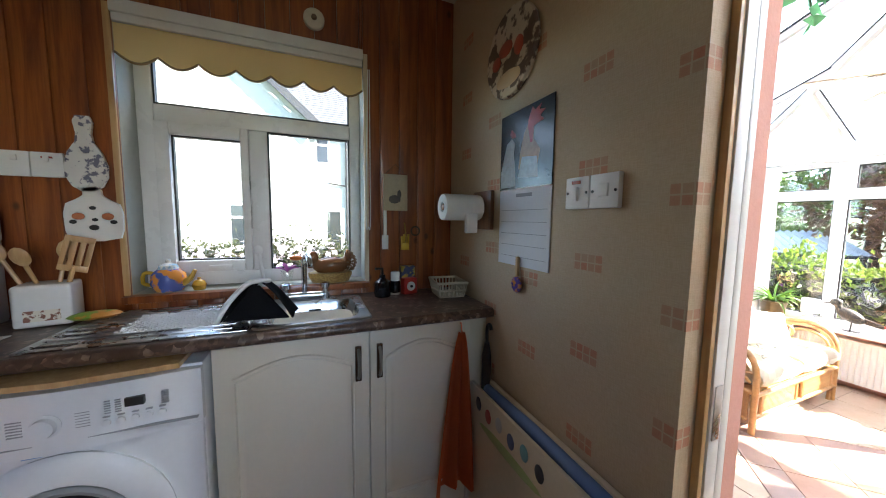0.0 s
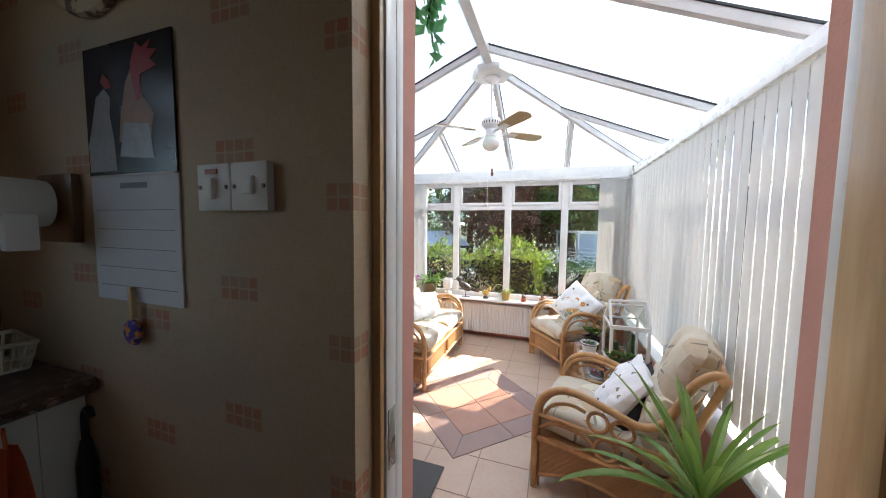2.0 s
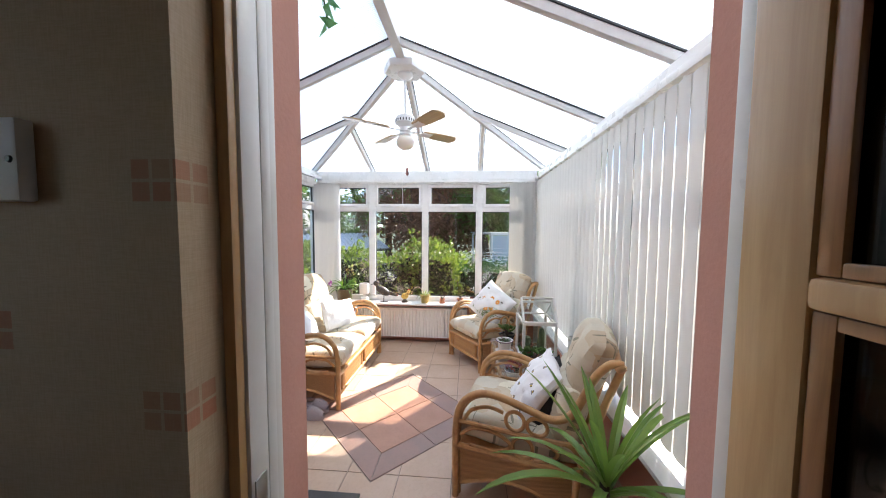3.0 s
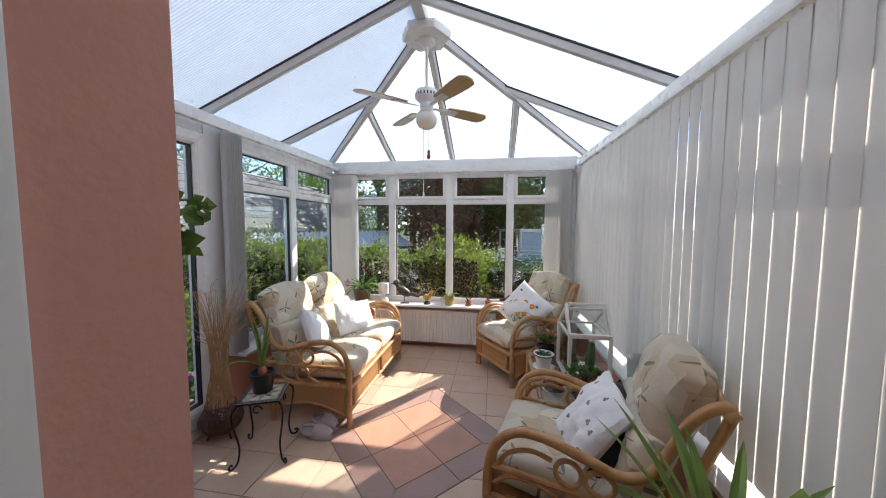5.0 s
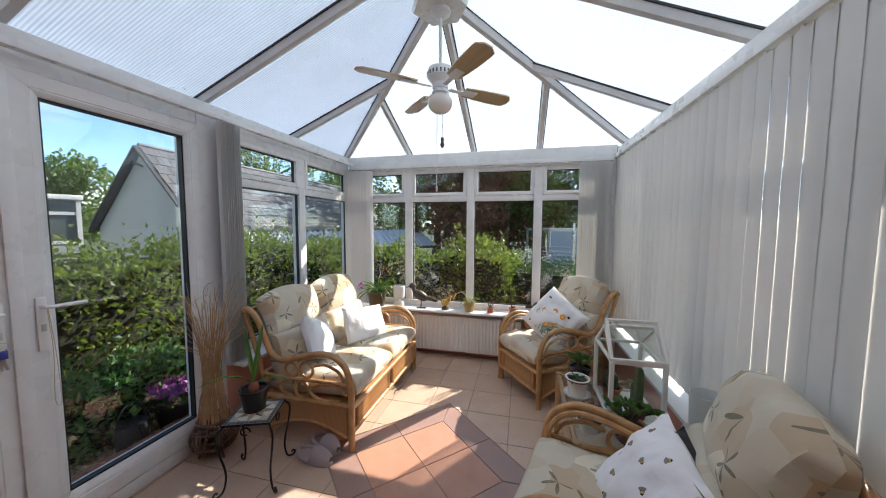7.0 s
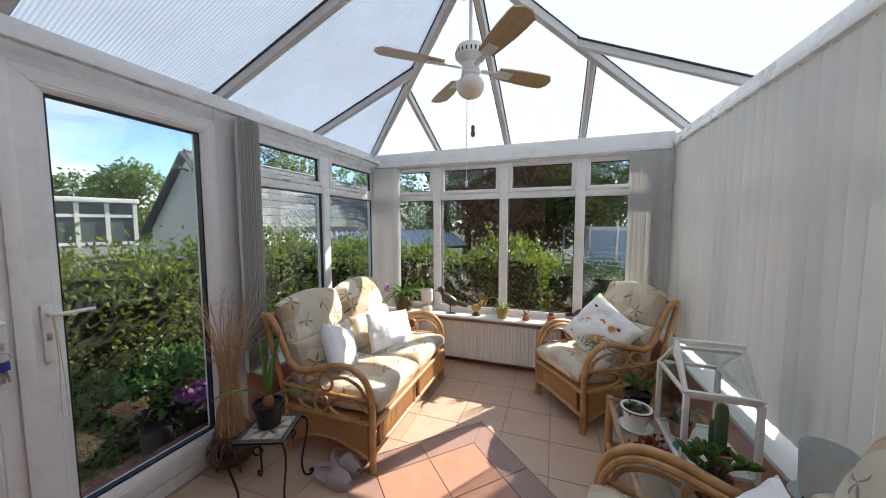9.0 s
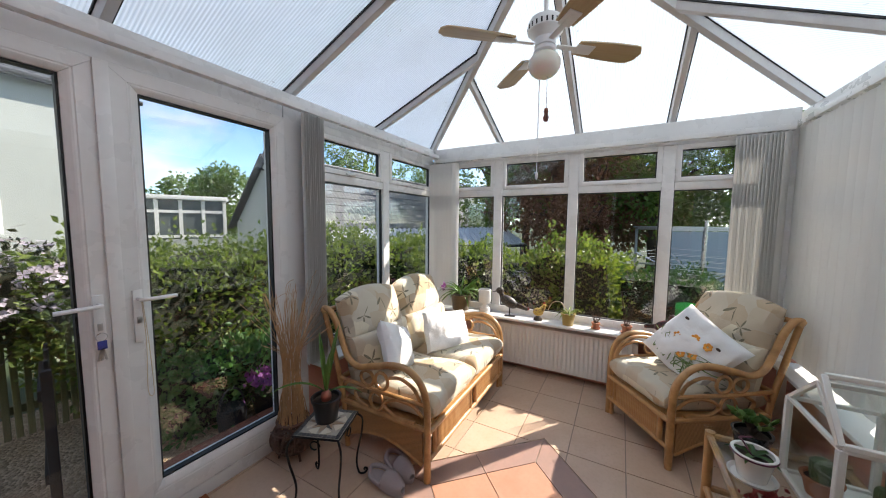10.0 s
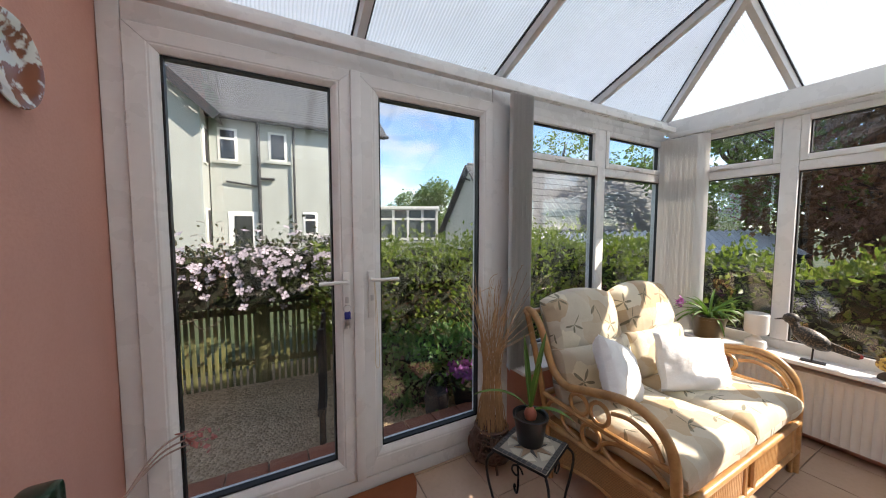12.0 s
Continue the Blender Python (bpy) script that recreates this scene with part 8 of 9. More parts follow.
utensil_crock()
leafdish = thing("leaf_dish", "green and orange leaf-shaped dish on the worktop", "dish", pose(-0.69, 1.40, CT + 0.008, 0, 0, 10))
part("dish", balled((0, 0, 0.014), 0.07, 2, (1, 0.6, 0.2)), speckled("leaf_glaze", (0.2, 0.35, 0.05), (0.6, 0.25, 0.05), 20), leafdish)
box1 = thing("bread_bin", "grey metal box with a dial standing on the worktop", "box", pose(-1.07, 1.36, CT + 0.001))
part("body", boxed(-0.15, 0.12, -0.06, 0.14, 0, 0.36, 0.012), plain("grey_enamel", (0.35, 0.35, 0.36), 0.35), box1)
part("lid", boxed(-0.152, 0.122, -0.064, 0.14, 0.27, 0.365, 0.01), plain("silver_enamel", (0.55, 0.55, 0.56), 0.3), box1)
part("dial", turned([(0, 0), (0.02, 0), (0.018, 0.012), (0, 0.013)], 16, pose(-0.02, -0.064, 0.31, 90, 0, 0)), CHROME, box1)
for k, (dx, dy, w) in enumerate(((-0.93, 1.24, 0.1), (-0.90, 1.2, 0.09), (-0.99, 1.18, 0.08))):
    pp = thing("leaflet", "small printed paper leaflet lying on the worktop", "paper", pose(dx, dy, CT + 0.002 + 0.003 * k, 0, 0, 20 * k), "papers")
    part("sheet", boxed(-w, w, -w * 0.6, w * 0.6, 0, 0.0015), speckled("printed_paper" + "ab"[k % 2], (0.7, 0.66, 0.6), (0.4, 0.2, 0.14), 40, 0.6), pp)


def teapot():
    t = thing("teapot", "painted house-shaped teapot on the window sill", "teapot", pose(-0.545, 1.585, 1.176, 0, 0, -15))
    part("body", turned([(0, 0), (0.045, 0), (0.06, 0.03), (0.055, 0.07), (0.035, 0.09), (0, 0.092)], 24), speckled("painted_glaze", (0.75, 0.3, 0.06), (0.1, 0.15, 0.45), 22, 0.5, 0.2), t)
    part("lid", turned([(0.036, 0.088), (0.03, 0.105), (0.008, 0.115), (0.01, 0.125), (0, 0.13)], 20), speckled("lid_glaze", (0.3, 0.45, 0.55), (0.7, 0.68, 0.6), 30, 0.5, 0.2), t)
    part("handle", tubed(spline([(-0.05, 0, 0.07), (-0.09, 0, 0.07), (-0.095, 0, 0.03), (-0.055, 0, 0.02)], 6), 0.007, 8), plain("yellow_glaze", (0.65, 0.42, 0.05), 0.2), t)
    part("spout", tubed(spline([(0.05, 0, 0.03), (0.08, 0, 0.05), (0.1, 0, 0.085)], 6), 0.01, 8, False, [0.014 - 0.0006 * k for k in range(13)]), plain("yellow_glaze_spout", (0.6, 0.4, 0.08), 0.2), t)


teapot()
y_pot = thing("honey_pot", "tiny yellow lidded pot on the window sill", "pot", pose(-0.44, 1.57, 1.176))
part("pot", turned([(0, 0), (0.02, 0), (0.026, 0.02), (0.018, 0.036), (0.006, 0.042), (0.007, 0.05), (0, 0.052)], 18), plain("honey_glaze", (0.6, 0.36, 0.05), 0.25), y_pot)
hen = thing("hen_dish", "brown pottery hen on a yellow basket dish", "ornament", pose(0.08, 1.585, 1.176))
part("basket", turned([(0, 0), (0.085, 0), (0.1, 0.03), (0.1, 0.045), (0, 0.046)], 26, Matrix.Diagonal((1, 0.6, 1, 1))), speckled("straw_glaze", (0.5, 0.33, 0.1), (0.35, 0.2, 0.06), 120, 0.5), hen)
bm = balled((0, 0, 0.075), 0.07, 3, (1.15, 0.62, 0.6))
ball(bm, (-0.075, 0, 0.115), 0.026, 2, (0.9, 0.8, 1.3))
ball(bm, (0.08, 0, 0.11), 0.03, 2, (0.6, 0.6, 1.4))
part("hen", bm, plain("brown_glaze", (0.22, 0.09, 0.035), 0.25), hen, "brown glazed hen")
pine_cone = thing("pine_cone", "brown pine cone on the window sill", "ornament", pose(0.17, 1.60, 1.225))
bm = bm_new()
for k in range(60):
    a, u = k * 2.399, k / 60
    r = 0.03 * math.sin(math.pi * (0.15 + 0.8 * u))
    ball(bm, (r * math.cos(a), r * math.sin(a), u * 0.09), 0.009, 1, (1, 1, 0.5))
part("scales", bm, plain("cone_scales", (0.2, 0.1, 0.04), 0.8), pine_cone)
glass_fl = thing("flower_glass", "small glass of purple flowers and an orange bird pick", "vase", pose(-0.11, 1.60, 1.176))
part("glass", turned([(0, 0), (0.025, 0), (0.02, 0.02), (0.03, 0.06), (0.028, 0.06), (0, 0.02)], 20), CLEAR, glass_fl).visible_shadow = False
bm = bm_new()
for k in range(7):
    blade(bm, (0, 0, 0.05), (math.cos(k * 0.9), math.sin(k * 0.9) * 0.4, 1.1), 0.06, 0.02, 1.0, 5)
part("petals", bm, PURPLE, glass_fl)
part("bird", balled((0.04, 0, 0.115), 0.02, 2, (1.5, 0.5, 0.6)), plain("orange_paint", (0.7, 0.2, 0.03), 0.4), glass_fl, "orange wooden bird")
brush = thing("dish_brush", "white handled dish brush standing by the tap", "brush", pose(-0.20, 1.56, CT + 0.06, 4, -6, 0))
part("handle", tubed([(0, 0, -0.05), (0, 0, 0.16)], 0.008, 8), WHITE_PLASTIC, brush)
part("head", balled((0, 0, 0.16), 0.018, 2, (1, 0.6, 1.2)), WHITE_PLASTIC, brush)

soap = thing("soap_dispenser", "black pump soap bottle beside the sink", "soap bottle", pose(0.30, 1.43, CT + 0.001))
part("bottle", turned([(0, 0), (0.036, 0), (0.04, 0.02), (0.034, 0.07), (0.014, 0.085), (0.014, 0.1), (0, 0.1)], 22), GLAZE_BLACK, soap)
part("pump", tubed([(0, 0, 0.098), (0, 0, 0.13), (-0.035, -0.012, 0.132)], 0.006, 8), BLACK_PLASTIC, soap)
can = thing("spice_tin", "narrow black and white tin beside the sink", "tin", pose(0.365, 1.45, CT + 0.001))
part("tin", turned([(0, 0), (0.022, 0), (0.022, 0.105), (0.018, 0.11), (0, 0.11)], 20), GLAZE_WHITE, can)
part("band", turned([(0.0225, 0.01), (0.0228, 0.012), (0.0228, 0.065), (0.0225, 0.067)], 20), GLAZE_BLACK, can, "black label band")
tim = thing("kitchen_timer", "red kitchen timer with a white dial", "timer", pose(0.43, 1.44, CT + 0.001, 0, 0, 14))
part("case", boxed(-0.036, 0.036, -0.02, 0.02, 0, 0.08, 0.008), plain("red_plastic", (0.5, 0.03, 0.02), 0.35), tim)
part("dial", turned([(0, 0), (0.022, 0), (0.022, 0.004), (0, 0.005)], 22, pose(0, -0.02, 0.04, 90, 0, 0)), WHITE_PLASTIC, tim)
part("hub", turned([(0, 0.004), (0.007, 0.004), (0.006, 0.01), (0, 0.011)], 12, pose(0, -0.02, 0.04, 90, 0, 0)), BLACK_PLASTIC, tim)
bx = thing("match_box", "dark and yellow small box standing behind the timer", "box", pose(0.44, 1.485, CT + 0.001))
part("box", boxed(-0.04, 0.03, -0.018, 0.018, 0, 0.13, 0.002), speckled("box_print", (0.04, 0.05, 0.12), (0.55, 0.4, 0.05), 25, 0.55), bx)


def basket():
    t = thing("plastic_basket", "small cream plastic lattice basket on the worktop", "basket", pose(0.60, 1.36, CT + 0.001, 0, 0, -6))
    bm = bm_new()
    h, w, d = 0.07, 0.07, 0.085
    for z, f in ((0.004, 0.82), (0.035, 0.92), (h, 1.0)):
        tube(bm, [(w * f * sx, d * f * sy, z) for sx, sy in ((1, 1), (-1, 1), (-1, -1), (1, -1))], 0.004 if z < h else 0.006, 6, True)
    for k in range(9):
        u = -1 + k / 4
        for sx, sy in ((u, 1), (u, -1), (1, u), (-1, u)):
            tube(bm, [(w * 0.82 * sx, d * 0.82 * sy, 0.004), (w * sx, d * sy, h)], 0.0032, 5)
    box(bm, -w * 0.82, w * 0.82, -d * 0.82, d * 0.82, 0.0, 0.004)
    part("lattice", bm, plain("cream_plastic", (0.72, 0.64, 0.48), 0.4), t)


basket()

# on the panelled wall
spoon = thing("spoon_rest", "hanging pottery spoon rest painted with fruit", "spoon rest", pose(-0.735, KWALL - 0.012, 1.685, 90, 0, 0))
bm = bm_new()
prism(bm, [(0.001 + w * s, y) for s, seq in ((1, 1), (-1, -1)) for w, y in ((0.018, 0.14), (0.026, 0.12), (0.02, 0.08), (0.024, 0.05), (0.045, 0.015), (0.058, -0.03), (0.056, -0.07), (0.04, -0.105), (0.015, -0.122))[::seq]], -0.004, 0.008, "z")
part("rest", bm, speckled("painted_pottery", (0.72, 0.7, 0.66), (0.2, 0.2, 0.26), 45, 0.58, 0.25), spoon)
plq = thing("wall_plaque", "hanging pottery plaque shaped like a teapot stand with flowers", "plaque", pose(-0.725, KWALL - 0.012, 1.475, 90, 0, 0))
bm = bm_new()
prism(bm, [(0.001 + w * s, y) for s, seq in ((1, 1), (-1, -1)) for w, y in ((0.012, 0.105), (0.024, 0.095), (0.026, 0.075), (0.045, 0.06), (0.072, 0.045), (0.08, 0.01), (0.078, -0.05), (0.07, -0.08), (0.02, -0.09))[::seq]], -0.004, 0.008, "z")
part("plaque", bm, GLAZE_WHITE, plq)
for a, b, c, w in ((-0.04, 0.0, (0.5, 0.16, 0.06), 0.02), (0.04, 0.0, (0.5, 0.16, 0.06), 0.02), (0.0, 0.03, (0.03, 0.03, 0.03), 0.011), (0.004, -0.012, (0.03, 0.03, 0.03), 0.01), (0.0, -0.04, (0.03, 0.03, 0.03), 0.016), (-0.055, -0.02, (0.03, 0.03, 0.03), 0.012), (0.055, -0.02, (0.03, 0.03, 0.03), 0.012)):
    part("painted_sprig", balled((a, b, 0.0085), w, 1, (1.0, 0.7, 0.08)), plain("sprig_paint", c, 0.3), plq)
sock = thing("double_socket", "white double switched socket on the panelled wall", "socket", pose(-0.915, KWALL - 0.012, 1.65))
part("plate", boxed(-0.09, 0.035, -0.0, 0.011, -0.042, 0.042, 0.003), WHITE_PLASTIC, sock)
part("switch_plate", boxed(0.038, 0.12, -0.0, 0.011, -0.042, 0.042, 0.003), WHITE_PLASTIC, sock)
for x in (-0.06, 0.0, 0.078):
    part("rocker", boxed(x - 0.008, x + 0.008, -0.005, 0.0, 0.01, 0.03, 0.002), WHITE_PLASTIC, sock)
part("red_mark", boxed(0.066, 0.094, -0.003, 0.0, 0.022, 0.028), plain("red_mark", (0.4, 0.05, 0.03), 0.5), sock)
alarm = thing("round_wall_fitting", "round cream bell push fitting above the window", "wall fitting", pose(0.03, KWALL - 0.001, 2.325, 90, 0, 0))
part("case", turned([(0, 0), (0.042, 0), (0.042, 0.018), (0.03, 0.026), (0, 0.027)], 26), plain("ivory_plastic", (0.72, 0.64, 0.48), 0.4), alarm)
part("centre", turned([(0, 0.026), (0.012, 0.027), (0.01, 0.034), (0, 0.035)], 16), plain("brown_plastic", (0.2, 0.12, 0.06), 0.4), alarm)
pic = thing("duck_picture", "small unframed picture of ducks hung on a cord", "picture", pose(0.384, KWALL - 0.004, 1.61))
part("board", boxed(-0.06, 0.06, -0.012, 0.003, -0.09, 0.085, 0.002), plain("aged_card", (0.55, 0.45, 0.3), 0.7, amount=0.2), pic)
bm = balled((-0.005, -0.013, -0.035), 0.026, 2, (1.2, 0.12, 0.8))
ball(bm, (0.018, -0.013, -0.01), 0.013, 2, (0.8, 0.2, 1.6))
part("duck", bm, plain("printed_duck", (0.1, 0.09, 0.08), 0.6), pic, "printed dark duck")
part("cord", tubed([(-0.05, -0.005, 0.085), (0, -0.004, 0.135), (0.05, -0.005, 0.085)], 0.0015, 5), BARK, pic)
spat = thing("wall_spatula", "white handled spatula hung below the picture", "spatula", pose(0.332, KWALL - 0.01, 1.42))
part("handle", boxed(-0.008, 0.008, -0.006, 0.002, -0.02, 0.10, 0.003), WHITE_PLASTIC, spat)
part("blade", boxed(-0.016, 0.016, -0.004, 0.0, -0.09, -0.02, 0.002), WHITE_PLASTIC, spat)
hook = thing("brass_hook_rack", "small brass hooks with a yellow glove ornament", "hooks", pose(0.43, KWALL - 0.008, 1.40))
part("hook", tubed(spline([(0, 0, 0.06), (0, -0.02, 0.02), (0, -0.03, -0.02), (0.0, -0.012, -0.035)], 6), 0.004, 8), plain("brass", (0.45, 0.28, 0.08), 0.35, 0.9), hook)
part("ring", tubed([(0.055 + 0.022 * math.cos(a), -0.008, 0.02 + 0.022 * math.sin(a)) for a in (k * math.pi / 10 for k in range(20))], 0.004, 6, True), BARK, hook)
bm = bm_new()
for k in range(4):
    box(bm, -0.02 + 0.011 * k, -0.011 + 0.011 * k, -0.016, -0.004, -0.04, -0.005 + 0.01 * (k % 2), 0.003)
box(bm, -0.02, 0.022, -0.016, -0.004, -0.075, -0.04, 0.004)
part("glove", bm, plain("yellow_rubber", (0.65, 0.42, 0.03), 0.4), hook, "small yellow glove")

# on the papered wall: local x runs towards the window, z up, y out of the wall


def on_paper(y, z):
    return Matrix(((0, -1, 0, 0.688), (1, 0, 0, y), (0, 0, 1, z), (0, 0, 0, 1)))


pl = thing("decorative_plate", "round wooden plaque printed with a farmyard scene", "plaque", on_paper(0.995, 2.08))
part("disc", turned([(0, 0), (0.152, 0), (0.155, 0.01), (0.15, 0.018), (0, 0.018)], 44, pose(0, 0, 0, -90, 0, 0)), speckled("farm_print", (0.6, 0.5, 0.36), (0.12, 0.07, 0.045), 20, 0.5, 0.3), pl)
for a, b, r, s in ((0.02, 0.02, 0.035, (1.3, 0.1, 0.8)), (-0.06, 0.0, 0.028, (1, 0.1, 1.2)), (0.08, -0.01, 0.026, (1.2, 0.1, 1))):
    part("painted_roof", balled((a, 0.0185, b), r, 2, s), plain("printed_red", (0.4, 0.08, 0.04), 0.4), pl)
part("pond", balled((0.0, 0.0185, -0.09), 0.05, 2, (1.6, 0.06, 0.6)), plain("printed_straw", (0.6, 0.42, 0.24), 0.4), pl)


def calendar():
    t = thing("wall_calendar", "hanging calendar with a photograph of two cockerels", "calendar", on_paper(0.903, 1.59))
    w = 0.145
    ph = part("photo", boxed(-w, w, 0.0, 0.004, 0.002, 0.275), plain("photo_black", (0.012, 0.012, 0.014), 0.25, amount=0.4, broad=8, bump=0), t, "dark glossy photograph")
    white, red, gold = plain("photo_white", (0.4, 0.38, 0.36), 0.3, amount=0.4, broad=14, bump=0), plain("photo_red", (0.45, 0.03, 0.02), 0.3, bump=0), plain("photo_orange", (0.42, 0.2, 0.08), 0.3, amount=0.4, broad=18, bump=0)

    def flat(outline, y, m, name):
        part(name, prismed(outline, 0.0042, 0.0042 + y), m, ph, smooth=False)
    ell = lambda cx, cz, rx, rz, n=22: [(cx + rx * math.cos(2 * math.pi * k / n) * (1 + 0.12 * math.sin(3 * k)), cz + rz * math.sin(2 * math.pi * k / n)) for k in range(n)]
    flat([(0.14, 0.01), (0.045, 0.01), (0.05, 0.08), (0.06, 0.13), (0.055, 0.165), (0.075, 0.185), (0.105, 0.17), (0.125, 0.11), (0.14, 0.07)], 0.0006, white, "white_hen")
    flat([(0.03, 0.07), (-0.07, 0.06), (-0.085, 0.12), (-0.05, 0.16), (-0.045, 0.205), (-0.02, 0.215), (0.0, 0.19), (0.02, 0.13)], 0.0006, gold, "orange_cockerel")
    flat([(0.03, 0.04), (-0.08, 0.03), (-0.07, 0.1), (0.01, 0.11)], 0.0009, white, "pale_breast")
    flat([(-0.05, 0.2), (-0.1, 0.21), (-0.08, 0.225), (-0.105, 0.24), (-0.075, 0.245), (-0.085, 0.262), (-0.055, 0.25), (-0.04, 0.264), (-0.02, 0.225), (-0.02, 0.2), (-0.035, 0.15), (-0.045, 0.15)], 0.0012, red, "red_comb")
    flat([(0.07, 0.185), (0.05, 0.185), (0.055, 0.2), (0.075, 0.215), (0.085, 0.2)], 0.0012, red, "small_comb")
    pg = part("page", boxed(-w, w, 0.0, 0.003, -0.275, -0.002), plain("calendar_paper", (0.72, 0.72, 0.74), 0.7, amount=0.05), t, "white month page")
    ink = plain("grey_ink", (0.3, 0.3, 0.32), 0.7, bump=0)
    part("heading", boxed(-0.05, 0.04, 0.003, 0.0035, -0.028, -0.016), ink, pg)
    for j in range(5):
        part("row", boxed(-0.13, 0.13, 0.003, 0.0034, -0.075 - 0.042 * j, -0.0735 - 0.042 * j), ink, pg)
    part("wire", tubed([(-w + 0.01, 0.004, 0.0), (w - 0.01, 0.004, 0.0)], 0.003, 6), WHITE_PLASTIC, t, "spiral binding")


calendar()
peg = thing("clothes_peg", "wooden peg with a purple flower ornament on the calendar", "peg", on_paper(0.91, 1.30))
part("peg", boxed(-0.006, 0.006, 0.005, 0.016, -0.02, 0.05, 0.002), PINE_DOOR, peg)
bm = balled((0, 0.012, -0.05), 0.03, 2, (1, 0.35, 1))
part("flower", bm, speckled("felt_flower", (0.1, 0.06, 0.3), (0.65, 0.25, 0.05), 60, 0.55, 0.8), peg, "purple and orange felt flower")
sw = thing("light_switches", "pair of white plate switches on the wallpaper", "light switch", on_paper(0.598, 1.555))
for x0, x1 in ((0.004, 0.086), (-0.084, 0.001)):
    part("plate", boxed(x0, x1, 0.0, 0.016, -0.043, 0.043, 0.003), WHITE_PLASTIC, sw)
part("rocker", boxed(-0.058, -0.028, 0.016, 0.022, -0.014, 0.018, 0.003), WHITE_PLASTIC, sw)
part("toggle", boxed(0.036, 0.054, 0.016, 0.026, -0.022, 0.016, 0.004), WHITE_PLASTIC, sw)
part("neon", boxed(0.032, 0.062, 0.016, 0.019, 0.024, 0.033, 0.001), plain("red_neon", (0.35, 0.06, 0.03), 0.3), sw)
for x in (0.012, 0.078, -0.008, -0.076):
    part("screw", turned([(0, 0), (0.004, 0), (0.003, 0.002), (0, 0.002)], 10, pose(x, 0.016, 0, -90, 0, 0)), BLACK_PLASTIC, sw)
kr = thing("kitchen_roll", "wooden wall holder with a white kitchen roll", "kitchen roll", on_paper(1.165, 1.525))
part("backboard", boxed(-0.07, 0.075, 0.0, 0.018, -0.085, 0.075, 0.004), pine_material("dark_oak", (0.22, 0.1, 0.035), (0.12, 0.05, 0.02), knots=False), kr)
part("roll", turned([(0.02, -0.0), (0.052, 0.0), (0.054, 0.01), (0.054, 0.155), (0.052, 0.165), (0.02, 0.165)], 28, pose(0.01, 0.03, 0.005, -90, 0, 0)), plain("tissue_paper", (0.78, 0.77, 0.75), 0.9, amount=0.08, bump=0.3), kr)
part("spindle", turned([(0, 0), (0.014, 0), (0.014, 0.18), (0, 0.185)], 14, pose(0.01, 0.015, 0.005, -90, 0, 0)), PINE_BEAD, kr)
part("hanging_sheet", boxed(-0.045, -0.02, 0.06, 0.11, -0.10, -0.02, 0.006), WHITE_COTTON, kr)


def tea_towel():
    t = thing("orange_towel", "bright orange towel hung over the cabinet door", "towel", pose(0.545, 1.10, 1.03))
    bm = bm_new()
    n, m = 12, 18
    g = []
    for i in range(n + 1):
        row = []
        for j in range(m + 1):
            v = j / m
            u = (i / n - 0.5)
            w = 0.03 + 0.14 * v ** 0.7
            x = u * w - 0.03 * v
            y = -0.012 - 0.022 * math.cos(u * 14) * (0.4 + v) - 0.01 * v
            row.append(bm.verts.new((x, y, -0.66 * v + (0.02 * math.cos(u * 6) if j == m else 0))))
        g.append(row)
    for i in range(n):
        for j in range(m):
            bm.faces.new((g[i][j], g[i + 1][j], g[i + 1][j + 1], g[i][j + 1]))
    bmesh.ops.solidify(bm, geom=bm.faces[:], thickness=0.005)
    part("towel", bm, plain("orange_terry", (0.75, 0.17, 0.05), 0.95, amount=0.2, fine=220, bump=0.7, dist=0.004), t)
    part("loop", tubed([(0, -0.02, 0.0), (0, -0.014, 0.03), (0.004, 0.0, 0.035)], 0.003, 6), plain("orange_tape", (0.7, 0.15, 0.05), 0.9), t)


tea_towel()
um = thing("umbrella", "dark umbrella hanging between cabinet and wall", "umbrella", pose(0.655, 1.07, 0.42))
part("canopy", tubed([(0, 0, 0), (0, 0, 0.1), (0, 0, 0.5), (0, 0, 0.56)], 0.02, 10, False, [0.005, 0.018, 0.02, 0.01]), BLACK_PLASTIC, um)
part("handle", tubed(spline([(0, 0, 0.56), (0, 0, 0.62), (0.0, -0.02, 0.64), (0, -0.03, 0.62)], 5), 0.007, 8), BLACK_PLASTIC, um)


